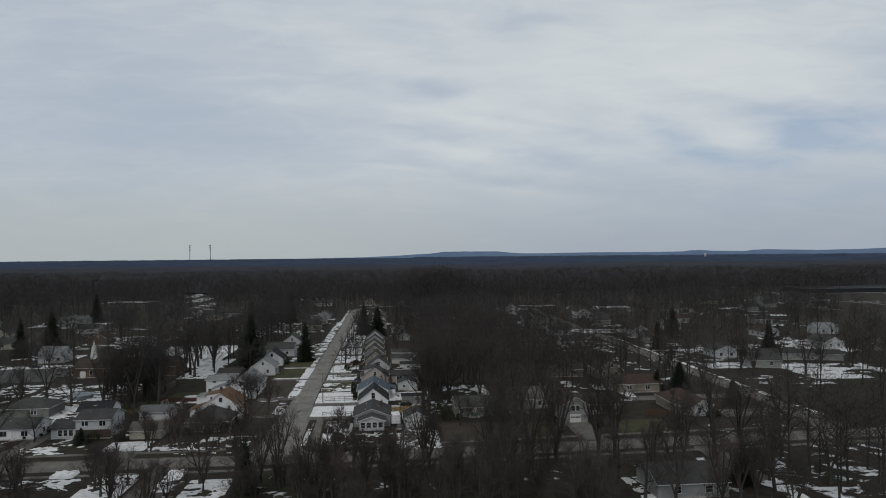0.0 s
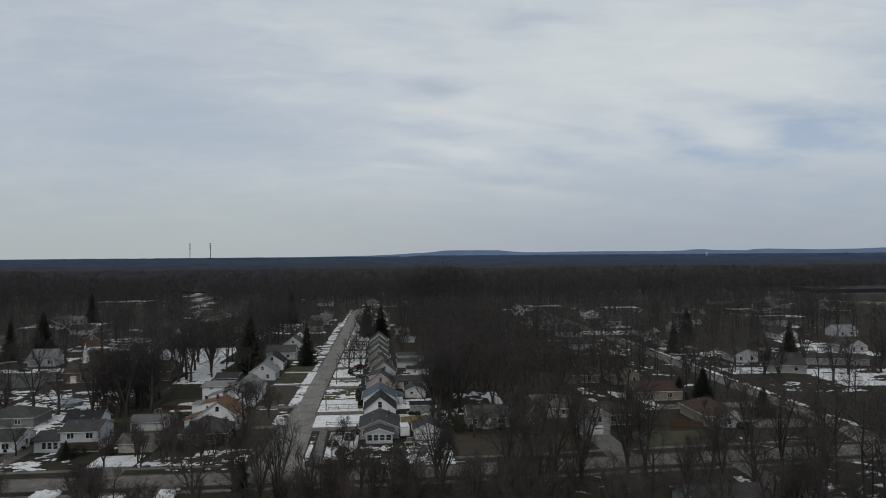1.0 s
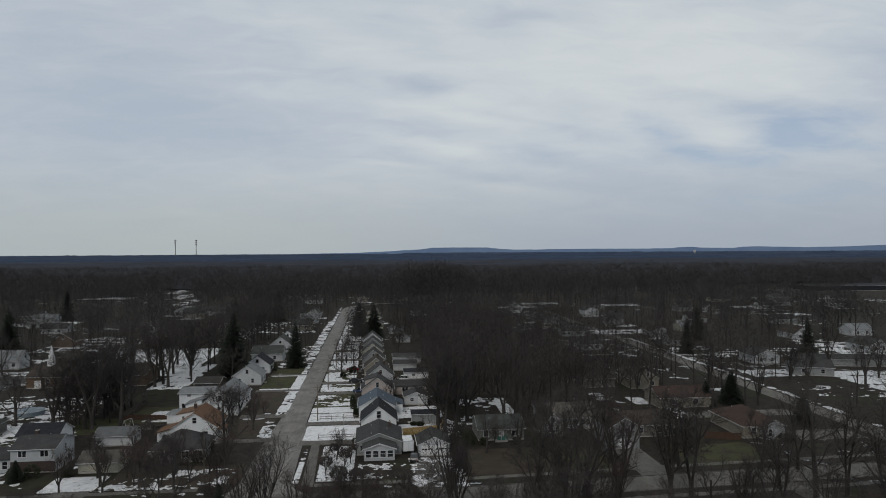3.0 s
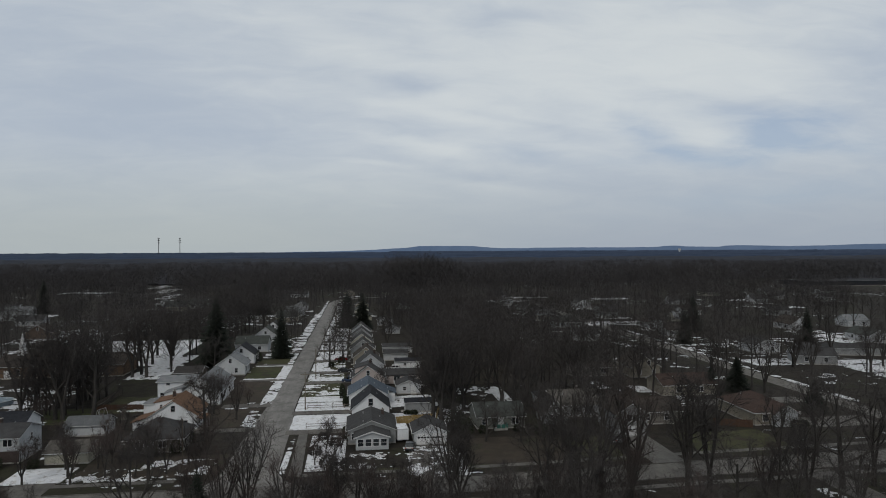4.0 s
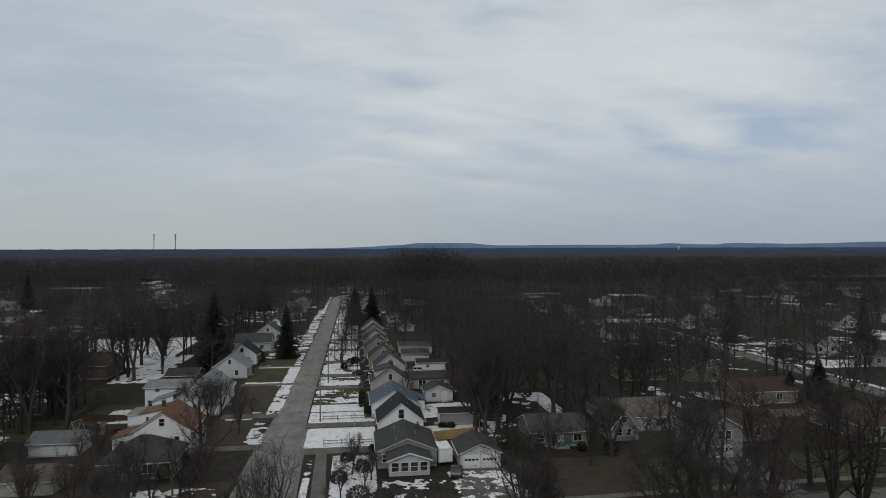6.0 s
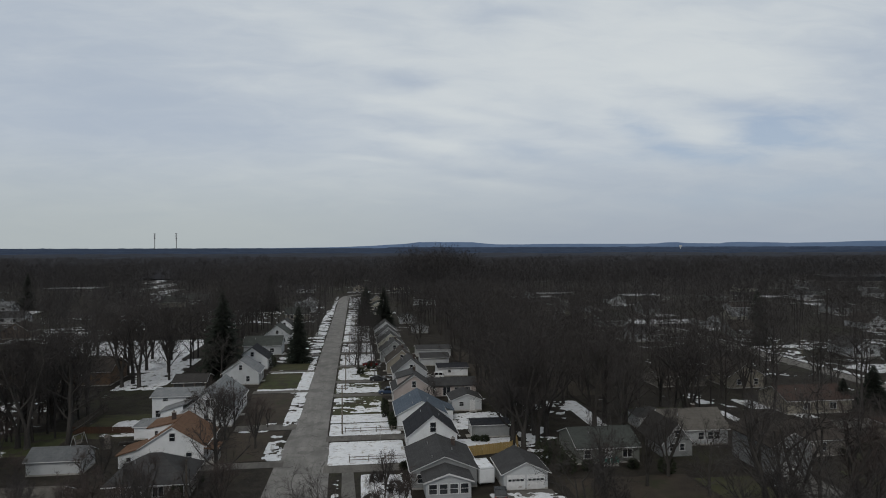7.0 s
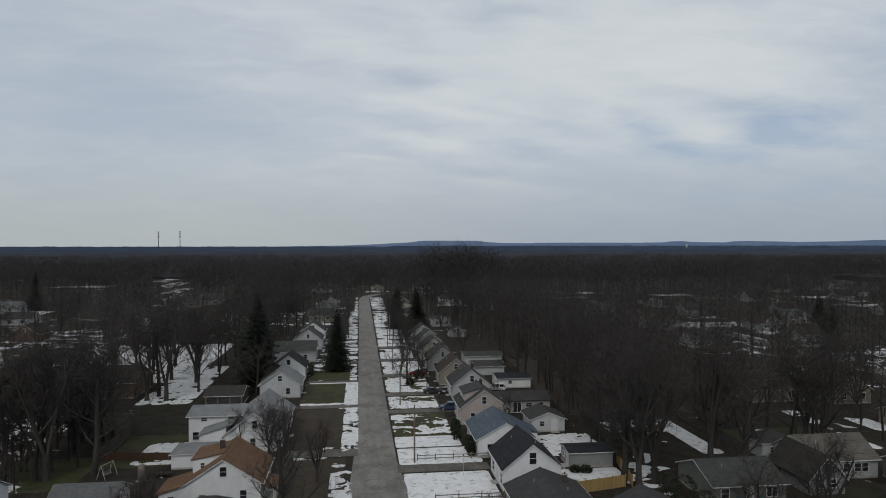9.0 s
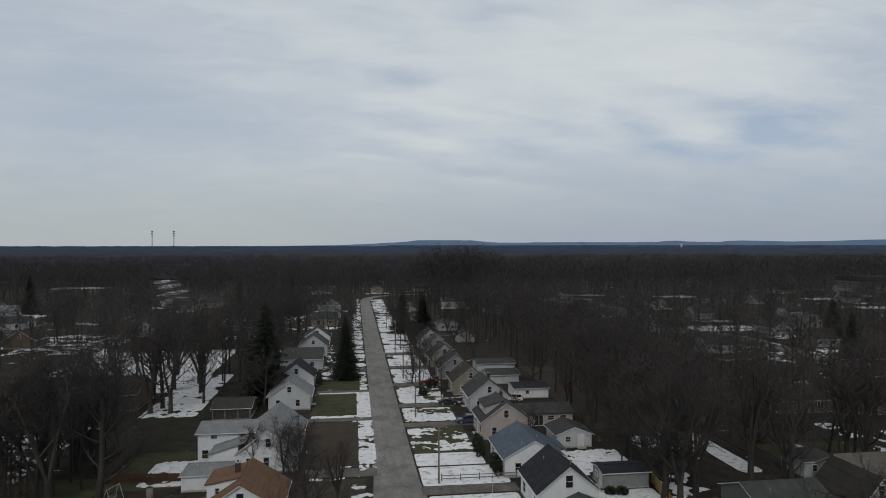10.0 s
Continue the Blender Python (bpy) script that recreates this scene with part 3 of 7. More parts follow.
def house(name, label, x, y, rot, w, d, eave, ridge, wall, roof, wins=(), doors=(), chimney=(), hip=False, over=0.4, category="house", vents=1, group=""):
    """A pitched-roof building; its ridge runs along its own y axis. chimney: (x, y, size, top)."""
    root = base(name, x, y, rot)
    tagged(root, label, category, group)
    rake = 0.3
    sl = (ridge - eave) / (w / 2)
    if hip:
        bm = bmesh.new()
        e = [bm.verts.new(p) for p in ((-w / 2, -d / 2, 0.25), (w / 2, -d / 2, 0.25), (w / 2, d / 2, 0.25), (-w / 2, d / 2, 0.25), (-w / 2, -d / 2, eave), (w / 2, -d / 2, eave), (w / 2, d / 2, eave), (-w / 2, d / 2, eave))]
        for q in ((3, 2, 1, 0), (4, 5, 6, 7), (0, 1, 5, 4), (1, 2, 6, 5), (2, 3, 7, 6), (3, 0, 4, 7)):
            bm.faces.new([e[i] for i in q])
        part("wall", finish("wall", bm, wall), root)
        W, D, r = w / 2 + over, d / 2 + over, max(d / 2 - w / 2, 0.05)
        zb = eave - sl * over
        bm = bmesh.new()
        v = [bm.verts.new(p) for p in ((-W, -D, zb), (W, -D, zb), (W, D, zb), (-W, D, zb), (-W, -D, zb + 0.16), (W, -D, zb + 0.16), (W, D, zb + 0.16), (-W, D, zb + 0.16), (0, -r, ridge + 0.16), (0, r, ridge + 0.16))]
        for q in ((3, 2, 1, 0), (0, 1, 5, 4), (1, 2, 6, 5), (2, 3, 7, 6), (3, 0, 4, 7), (4, 5, 8), (5, 6, 9, 8), (6, 7, 9), (7, 4, 8, 9)):
            bm.faces.new([v[i] for i in q])
        part("roof", finish("roof", bm, roof), root)
        part("fascia", boxes("fascia", [(-W - 0.03, W + 0.03, -D - 0.03, -D - 0.003, zb - 0.02, zb + 0.13), (-W - 0.03, W + 0.03, D + 0.003, D + 0.03, zb - 0.02, zb + 0.13), (-W - 0.03, -W - 0.003, -D, D, zb - 0.02, zb + 0.13), (W + 0.003, W + 0.03, -D, D, zb - 0.02, zb + 0.13)], TRIM), root)
    else:
        part("wall", prism("wall", [(-w / 2, 0.25), (w / 2, 0.25), (w / 2, eave), (0, ridge), (-w / 2, eave)], -d / 2, d / 2, wall), root)
        W, t = w / 2 + over, 0.17
        zb = eave - sl * over
        part("roof", prism("roof", [(-W, zb + 0.01), (0, ridge + 0.01), (W, zb + 0.01), (W, zb + t), (0, ridge + t + 0.03), (-W, zb + t)], -d / 2 - rake, d / 2 + rake, roof), root)
        for s in (-1, 1):
            yy = s * (d / 2 + rake)
            y0, y1 = sorted((yy + s * 0.004, yy + s * 0.04))
            part("rake_board", prism("rake_board", [(-W, zb + 0.0), (0, ridge + 0.02), (W, zb + 0.0), (W, zb + 0.12), (0, ridge + 0.15), (-W, zb + 0.12)], y0, y1, TRIM), root, "white rake board")
            part("gutter", boxes("gutter", [(min(s * W, s * (W + 0.1)) + (0.003 if s > 0 else -0.003), max(s * W, s * (W + 0.1)), -d / 2 - rake, d / 2 + rake, zb - 0.01, zb + 0.1)], TRIM), root)
        part("ridge_cap", prism("ridge_cap", [(-0.16, ridge + t + 0.03 - 0.16 * sl), (0, ridge + t + 0.035), (0.16, ridge + t + 0.03 - 0.16 * sl), (0.16, ridge + t + 0.06 - 0.16 * sl), (0, ridge + t + 0.07), (-0.16, ridge + t + 0.06 - 0.16 * sl)], -d / 2 - rake, d / 2 + rake, roof), root)
    part("foundation", boxes("foundation", [(-w / 2 - 0.03, w / 2 + 0.03, -d / 2 - 0.03, d / 2 + 0.03, -0.15, 0.27)], CONCRETE), root)
    add_windows(root, w, d, wins)
    for dd in doors:
        add_door(root, w, d, *dd)
    for cx, cy, cs, top in ([chimney] if chimney else []):
        zr = ridge - abs(cx) * sl
        ch = part("chimney", boxes("chimney", [(cx - cs / 2, cx + cs / 2, cy - cs * 0.4, cy + cs * 0.4, zr - 0.3, top)], BRICKRED, 0.015), root)
        part("chimney_cap", boxes("chimney_cap", [(cx - cs / 2 - 0.06, cx + cs / 2 + 0.06, cy - cs * 0.4 - 0.06, cy + cs * 0.4 + 0.06, top, top + 0.1)], CONCRETE, 0.02), ch)
        part("flue", cylinder("flue", 0.11, 0.1, top + 0.1, top + 0.35, BRICKRED, 10, cx, cy), ch)
    for k in range(vents):
        vx, vy = w * 0.18 * (1 if k % 2 else -1), d * (0.22 - 0.3 * k)
        part("vent_pipe", cylinder("vent_pipe", 0.06, 0.06, ridge - abs(vx) * sl, ridge - abs(vx) * sl + 0.55, METAL, 8, vx, vy), root)
    return root


def box_dormer(root, name, x0, x1, y0, y1, z0, zf, zb, wall, roof, wins=()):
    """A shed dormer: a box whose roof falls from x1 (height zb) to x0 (height zf)."""
    wl = part(name, prism(name, [(x0, z0), (x1, z0), (x1, zb), (x0, zf)], y0, y1, wall), root)
    dx = 0.3 if x0 < x1 else -0.3
    sl = (zb - zf) / (x1 - x0)
    part("dormer_roof", prism("dormer_roof", [(x0 - dx, zf - sl * dx + 0.01), (x1, zb + 0.01), (x1, zb + 0.16), (x0 - dx, zf - sl * dx + 0.15)], y0 - 0.2, y1 + 0.2, roof), wl)
    return wl


W2 = (0.85, 1.35)
# right-hand row, from the corner inwards
gf = house("bungalow", "low grey ranch bungalow with grey shingle roof on the corner", 21.5, 34.6, 0, 9.6, 11.4, 2.75, 4.65, GREYSIDE, R_GREY,
           [("W", -3, 1.0, 1.6, 1.2), ("W", 2.5, 1.0, 0.9, 1.2), ("E", -2, 1.0, 1.2, 1.1), ("S", -3.6, 1.0, 0.9, 1.2)], [("W", -0.2)], (2.4, 2.6, 0.6, 4.9), vents=3)
pw = part("porch_wing", prism("porch_wing", [(-3.2, 0.1), (3.2, 0.1), (3.2, 2.6), (0, 3.65), (-3.2, 2.6)], -10.0, -5.72, PALEGREY), gf)
part("porch_roof", prism("porch_roof", [(-3.65, 2.47), (0, 3.67), (3.65, 2.47), (3.65, 2.63), (0, 3.86), (-3.65, 2.63)], -10.35, -2.6, R_GREY), pw)
part("rake_board", prism("rake_board", [(-3.65, 2.38), (0, 3.57), (3.65, 2.38), (3.65, 2.6), (0, 3.82), (-3.65, 2.6)], -10.4, -10.354, TRIM), pw, "white rake board")
for k in range(4):
    fr, pn = window_meshes(1.1, 1.35)
    wv = part("window", fr, pw, m=pose(-2.25 + 1.5 * k, -10.0, 0.85))
    part("pane", pn, wv)

house("cottage", "white one-and-a-half-storey cottage with black shingle roof", 21.5, 49.0, 0, 8.3, 9.6, 3.5, 6.75, WHITE, R_DARK,
      [("S", 0.0, 4.05, 0.95, 1.6), ("S", -2.1, 0.9, *W2), ("S", 2.2, 0.9, 0.8, 1.1), ("W", -3.1, 0.9, 1.3, 1.4), ("W", 2.7, 0.9, 1.3, 1.4), ("E", 1, 1, 1, 1.1)], [("W", -0.2)], vents=2)
bl = house("cottage", "white house with blue-grey shingle roof and wide gable", 21.1, 65.4, 0, 9.4, 11.0, 3.1, 5.6, WHITE, R_BLUE,
           [("S", -2.6, 0.95, 0.9, 1.3), ("S", 2.0, 0.95, 0.9, 1.2), ("W", -3.4, 0.95, 1.5, 1.35), ("W", 3.2, 0.95, 1.5, 1.35)], [("W", 0.3)], vents=3)
part("roof_extension", prism("roof_extension", [(5.14, 2.90), (7.3, 2.02), (7.3, 2.17), (5.14, 3.06)], 0.0, 5.8, R_BLUE), bl)
part("rear_wing", boxes("rear_wing", [(4.75, 6.95, 0.3, 5.5, 0.0, 2.1)], WHITE), bl)
pk = house("cottage", "pink-beige sided cottage with white trim and grey roof", 21.3, 84.6, 0, 9.1, 9.2, 3.4, 6.6, PINK, R_GREY,
           [("S", 0.0, 4.0, 0.85, 1.35), ("S", -2.3, 0.9, *W2), ("S", 2.3, 0.9, *W2), ("W", -3.0, 0.9, 1.3, 1.35), ("W", 2.8, 0.9, 1.3, 1.35)], [("W", 0.0)], (0.7, 3.2, 0.6, 7.2), vents=0)
dm = box_dormer(pk, "dormer", -3.6, 0.0, -2.9, 3.3, 3.6, 5.7, 6.72, PINK, R_GREY)
for yy in (-1.6, 0.2, 2.0):
    fr, pn = window_meshes(0.9, 0.95)
    part("pane", pn, part("window", fr, dm, m=pose(-3.6, yy, 4.45, 0, 0, -90)))
wg = part("rear_wing", prism("rear_wing", [(2.9, 0.0), (9.3, 0.0), (9.3, 2.6), (6.1, 3.75), (2.9, 2.6)], -15.4, -4.56, PINK), pk, m=pose(0, 0, 0, 0, 0, 90))
part("wing_roof", prism("wing_roof", [(2.5, 2.47), (6.1, 3.77), (9.7, 2.47), (9.7, 2.63), (6.1, 3.95), (2.5, 2.63)], -15.7, -1.5, R_GREY), wg)
for u, ww, hh, zz in ((8.4, 1.7, 2.0, 0.2), (10.9, 1.25, 0.8, 1.25), (13.4, 1.25, 0.8, 1.25)):
    fr, pn = window_meshes(ww, hh)
    part("pane", pn, part("window", fr, pk, m=pose(u, 2.9, zz)))
house("cottage", "pale grey cottage with steep grey roof", 22.2, 105.4, 0, 8.4, 9.4, 3.3, 6.6, PALEGREY, R_GREY, [("S", 0.2, 4.0, 0.85, 1.3), ("S", -2.2, 0.9, *W2), ("W", -2.6, 0.9, 1.3, 1.35), ("W", 2.6, 0.9, 1.3, 1.35)], [("W", 0)], (1.4, 2.5, 0.6, 6.9))
house("cottage", "tan cottage with dark brown shingle roof", 21.0, 121.0, 0, 8.2, 9.4, 3.2, 6.5, TAN, R_BROWN, [("S", 0, 3.95, 0.85, 1.3), ("S", -2.0, 0.9, *W2), ("W", -2.6, 0.9, 1.3, 1.35)], [("W", 0)], (0.6, 2.0, 0.6, 7.0))
house("cottage", "pale grey cottage with grey roof among bare trees", 20.0, 139.5, 0, 8.4, 9.2, 3.2, 6.4, GREYSIDE, R_GREY, [("S", 0, 3.9, 0.85, 1.3), ("S", -2.0, 0.9, *W2), ("W", -2.6, 0.9, 1.3, 1.35)], [("W", 0)], (0.6, 2.0, 0.6, 6.9))
house("cottage", "cream cottage with grey roof beside the road", 19.6, 157, 0, 8.2, 9.2, 3.2, 6.4, CREAM, R_GREY, [("S", 0, 3.9, 0.85, 1.3), ("W", -2.6, 0.9, 1.3, 1.35)], [("W", 0)])
house("cottage", "grey cottage with dark roof beside the road", 19.6, 174, 0, 8.2, 9.2, 3.2, 6.4, GREYSIDE, R_GREY, [("S", 0, 3.9, 0.85, 1.3), ("W", -2.6, 0.9, 1.3, 1.35)], [("W", 0)])
house("cottage", "off-white cottage with grey roof beside the road", 19.4, 191, 0, 8.2, 9.2, 3.2, 6.4, OFFWHITE, R_GREY, [("S", 0, 3.9, 0.85, 1.3), ("W", -2.6, 0.9, 1.3, 1.35)], [("W", 0)])
# their garages and sheds
gar = house("garage", "pale grey double garage with a gable front and panel doors", 33.2, 30.6, 0, 6.6, 7.6, 2.5, 4.0, OFFWHITE, R_GREY, (), (), vents=0, category="garage")
for s in (-1, 1):
    gd = part("garage_door", boxes("garage_door", [(-1.35, 1.35, -0.05, 0.0, 0.54 * k + 0.1, 0.54 * k + 0.62) for k in range(4)], TRIM, 0.01), gar, "white panelled lift-up door", pose(s * 1.5, -3.8, 0))
    for k in range(4):
        part("pane", boxes("pane", [(-1.15 + 0.6 * k, -0.65 + 0.6 * k, -0.07, -0.05, 1.32, 1.62)], GLASS), gd)
tr = base("box_trailer", 27.6, 31.0, 4)
tagged(tr, "white enclosed box trailer with snow on its top", "trailer")
part("body", boxes("body", [(-1.2, 1.2, -2.3, 2.3, 0.55, 2.75)], OFFWHITE, 0.05), tr)
part("frame", boxes("frame", [(-1.0, -0.9, -2.4, 3.4, 0.4, 0.52), (0.9, 1.0, -2.4, 3.4, 0.4, 0.52), (-1.0, 1.0, 2.4, 2.5, 0.4, 0.52)], DARKMETAL), tr)
part("snow_cover", boxes("snow_cover", [(-1.1, 1.1, -2.1, 2.2, 2.755, 2.83)], SNOW, 0.03), tr)
for s in (-1, 1):
    part("wheel", cylinder("wheel", 0.35, 0.35, -0.12, 0.12, RUBBER, 16), tr, m=pose(s * 1.12, -0.3, 0.35, 0, 90, 0))
part("rear_door", boxes("rear_door", [(-1.05, -0.02, -2.36, -2.305, 0.7, 2.6), (0.02, 1.05, -2.36, -2.305, 0.7, 2.6)], WHITE, 0.01), tr)
sh = house("shed", "dark-roofed grey shed behind the cottage", 33.4, 55.6, 90, 4.6, 7.0, 2.35, 2.75, GREYSIDE, R_DARK, [("N", 0.8, 1.0, 0.8, 0.7)], [("N", -1.0, 1.1, 1.9)], vents=0, over=0.25, category="shed")
house("garage", "small white garage with grey roof in the back yard", 32.2, 76.6, 0, 6.4, 6.6, 2.4, 3.6, OFFWHITE, R_GREY, [("S", -1.2, 1.1, 0.9, 0.9)], [("S", 1.2)], vents=0, category="garage")
house("garage", "low white garage with nearly flat roof", 34.6, 114.2, 90, 6.6, 8.2, 2.4, 2.9, WHITE, R_DARK, [("W", 1.0, 1.1, 0.8, 0.7)], vents=0, category="garage")
house("garage", "white garage with dark roof and leftover snow", 31.5, 130.5, 90, 6.6, 8.4, 2.4, 3.3, OFFWHITE, R_GREY, (), vents=0, category="garage")
house("garage", "long low building with dark roof", 33, 146.5, 90, 6.5, 11.0, 2.4, 3.2, OFFWHITE, R_GREY, (), vents=0, category="garage")
house("garage", "small white gabled garage", 34.0, 203, 0, 6.4, 7.0, 2.5, 4.0, OFFWHITE, R_GREY, (), vents=0, category="garage")
house("house", "small pale house among bare trees", 31.8, 236, 0, 8.0, 8.0, 2.8, 4.6, PALEGREY, R_GREY, [("S", -2, 1, 1, 1.1), ("S", 2, 1, 1, 1.1)], category="house")

# left-hand side
hp = house("bungalow", "bungalow with a grey hip roof on the corner lot", -20.4, 33.2, 90, 9.0, 10.6, 2.85, 5.6, TAUPESIDE, R_GREY, [("W", 2.6, 0.95, 1.4, 1.3), ("W", -1.6, 0.95, 1.4, 1.3), ("S", 1.5, 0.95, 1.2, 1.2)], [("W", 0.6)], hip=True, vents=2, over=0.5)
part("porch_post", boxes("porch_post", [(-0.06, 0.06, -0.06, 0.06, 0.0, 2.7)], TRIM), hp, "white porch post", pose(-4.8, -5.1, 0))
part("porch_post", boxes("porch_post", [(-0.06, 0.06, -0.06, 0.06, 0.0, 2.7)], TRIM), hp, "white porch post", pose(-4.8, -3.2, 0))
og = house("cottage", "white cottage with orange-brown shingle roof", -21.0, 49.2, 0, 9.8, 10.3, 3.3, 6.4, WHITE, R_ORANGE,
           [("S", 0.0, 4.2, 0.85, 1.25), ("S", -2.7, 1.1, 0.8, 0.75), ("S", 2.6, 0.9, *W2), ("E", -2.5, 0.9, 1.2, 1.35), ("E", 2.2, 0.9, 1.2, 1.35)], [("E", 0)], (-1.2, 0.6, 0.65, 7.5), vents=0)
dm = box_dormer(og, "dormer", -4.7, -0.4, -1.8, 3.8, 3.3, 5.5, 6.3, WHITE, R_ORANGE)
for yy in (-0.6, 2.2):
    fr, pn = window_meshes(0.8, 0.9)
    part("pane", pn, part("window", fr, dm, m=pose(-4.7, yy, 4.2, 0, 0, -90)))
fr, pn = window_meshes(0.45, 0.7)
part("pane", pn, part("window", fr, dm, m=pose(-3.4, -1.8, 4.35)))
lt = part("lean_to", prism("lean_to", [(-8.4, 0.0), (-4.91, 0.0), (-4.91, 3.1), (-8.4, 2.1)], -4.9, 0.5, WHITE), og)
part("lean_to_roof", prism("lean_to_roof", [(-8.8, 2.0), (-4.91, 3.13), (-4.91, 3.29), (-8.8, 2.15)], -5.2, 0.8, R_ORANGE), lt)
fr, pn = window_meshes(0.7, 0.6)
part("pane", pn, part("window", fr, lt, m=pose(-6.8, -4.9, 1.1)))
pc = part("porch", boxes("porch", [(4.93, 6.7, -4.9, -0.6, -0.1, 0.4)], CONCRETE, 0.02), og, "concrete side porch")
part("porch_roof", prism("porch_roof", [(4.93, 2.75), (7.0, 2.3), (7.0, 2.42), (4.93, 2.9)], -5.1, -0.4, R_ORANGE), pc)
for yy in (-4.75, -2.75, -0.75):
    part("porch_post", boxes("porch_post", [(6.5, 6.6, yy - 0.05, yy + 0.05, 0.4, 2.36)], TRIM), pc, "white porch post")
part("porch_rail", boxes("porch_rail", [(6.52, 6.58, -4.7, -2.8, 1.2, 1.28)], TRIM), pc)
tw = house("house", "white two-storey house with pale grey roof and long rear wing", -20.6, 76.6, 0, 9.2, 18.6, 3.4, 6.7, WHITE, R_LIGHT,
           [("S", 0.1, 4.15, 0.75, 1.3), ("S", -0.2, 1.0, 0.8, 1.45), ("S", -2.9, 1.4, 0.75, 1.0), ("E", -3.4, 1.0, 1.2, 1.4), ("E", 3.0, 1.0, 1.2, 1.4)], [("E", 0)], vents=2)
SHED_TURN = pose(0, 0, 0, 0, 0, 90)
wg = part("rear_wing", prism("rear_wing", [(-4.4, 0.0), (-0.2, 0.0), (-0.2, 6.0), (-4.4, 5.25)], 2.6, 11.8, WHITE), tw, m=SHED_TURN)
part("wing_roof", prism("wing_roof", [(-4.85, 5.18), (0.1, 6.07), (0.1, 6.22), (-4.85, 5.33)], 2.4, 12.2, R_LIGHT), wg)
part("gutter", boxes("gutter", [(-4.96, -4.854, 2.4, 12.2, 5.2, 5.3)], TRIM), wg)
for u, zz, ww, hh in ((-9.2, 4.4, 0.95, 0.55), (-4.7, 4.4, 0.95, 0.55), (-10.6, 1.2, 1.0, 1.3)):
    fr, pn = window_meshes(ww, hh)
    part("pane", pn, part("window", fr, tw, m=pose(u, -4.4, zz)))
cs = part("side_bay", prism("side_bay", [(-8.8, 0.0), (-4.61, 0.0), (-4.61, 4.55), (-8.8, 3.3)], -9.27, -4.45, WHITE), tw)
part("bay_roof", prism("bay_roof", [(-9.15, 3.2), (-3.4, 4.95), (-3.4, 5.1), (-9.15, 3.36)], -9.55, -4.45, R_LIGHT), cs)
house("garage", "white outbuilding with low pale grey hip roof", -28.6, 63.2, 90, 5.6, 7.0, 2.4, 3.2, WHITE, R_LIGHT, (), hip=True, vents=1, over=0.3, category="garage")
house("garage", "white garage with a grey roof and a gable window", -38.2, 45.0, 90, 5.4, 8.2, 2.4, 3.6, OFFWHITE, R_MID, [("S", 0.0, 2.35, 0.55, 0.6)], vents=0, category="garage")
house("house", "low cream house with a weathered tan roof", -34.2, 26.8, 90, 6.0, 7.6, 2.2, 3.5, CREAM, R_PALETAN, (), [("N", 2.6)], vents=1)
nh = house("cottage", "pale grey-white cottage with a gable window and bay", -21.0, 111.6, 0, 9.0, 9.0, 3.1, 6.1, OFFWHITE, R_LIGHT, [("S", 0, 3.9, 0.85, 1.2), ("S", -2.4, 0.9, *W2), ("S", 1.8, 0.9, *W2), ("E", -2.6, 0.8, 1.6, 1.6), ("E", 2.4, 0.9, 1.2, 1.3)], [("E", 0)])
house("cottage", "white cottage with black roof and an end gable", -21.3, 132.6, 0, 8.6, 9.4, 3.1, 6.2, WHITE, R_DARK, [("S", 0, 3.9, 0.85, 1.2), ("S", 2.0, 0.9, *W2), ("E", 2.4, 0.9, 1.2, 1.3)], [("E", 0)])
house("cottage", "grey house with a green-grey roof behind bare trees", -22.0, 158, 90, 9.0, 12.0, 3.2, 5.6, PALEGREY, R_GREEN, [("W", -3, 1, 1.2, 1.2), ("W", 2.5, 1, 1.2, 1.2)])
house("cottage", "blue-grey sided house beside the road", -20.0, 182, 0, 8.8, 11.0, 3.4, 6.6, PALEGREY, R_GREEN, [("S", 0, 3.9, 0.85, 1.2), ("E", 2.4, 0.9, 1.2, 1.3)])
house("cottage", "white cottage beside the road in the distance", -20.0, 205, 0, 8.6, 9.4, 3.1, 6.2, WHITE, R_GREY, [("S", 0, 3.9, 0.85, 1.2)])
osd = house("shed", "old open-fronted shed with a dark mossy roof", -32.2, 105, 90, 8.0, 7.8, 2.3, 3.5, DARKFENCE, R_TAUPE, (), vents=0, category="shed")
# thin dark panels on the wall imitate the shade inside three bays
for u in (-2.6, 0.0, 2.6):
    part("bay_opening", boxes("bay_opening", [(-1.05, 1.05, -0.05, -0.005, 0.1, 2.0)], DARKMETAL), osd, "dark panel standing for the shaded inside of an open bay", side_pose("W", 8.0, 7.8, u, 0))
for u in (-3.75, -1.3, 1.3, 3.75):
    part("bay_post", boxes("bay_post", [(-0.14, 0.14, -0.12, -0.004, 0.0, 2.2)], GREYWOOD, 0.01), osd, m=side_pose("W", 8.0, 7.8, u, 0))
house("garage", "small white back building with a low grey hip roof", 65.8, 56.6, 90, 5.6, 6.2, 2.6, 3.8, OFFWHITE, R_GREY, [("W", 1.2, 1.0, 0.9, 0.9)], vents=0, hip=True, over=0.35, category="garage")
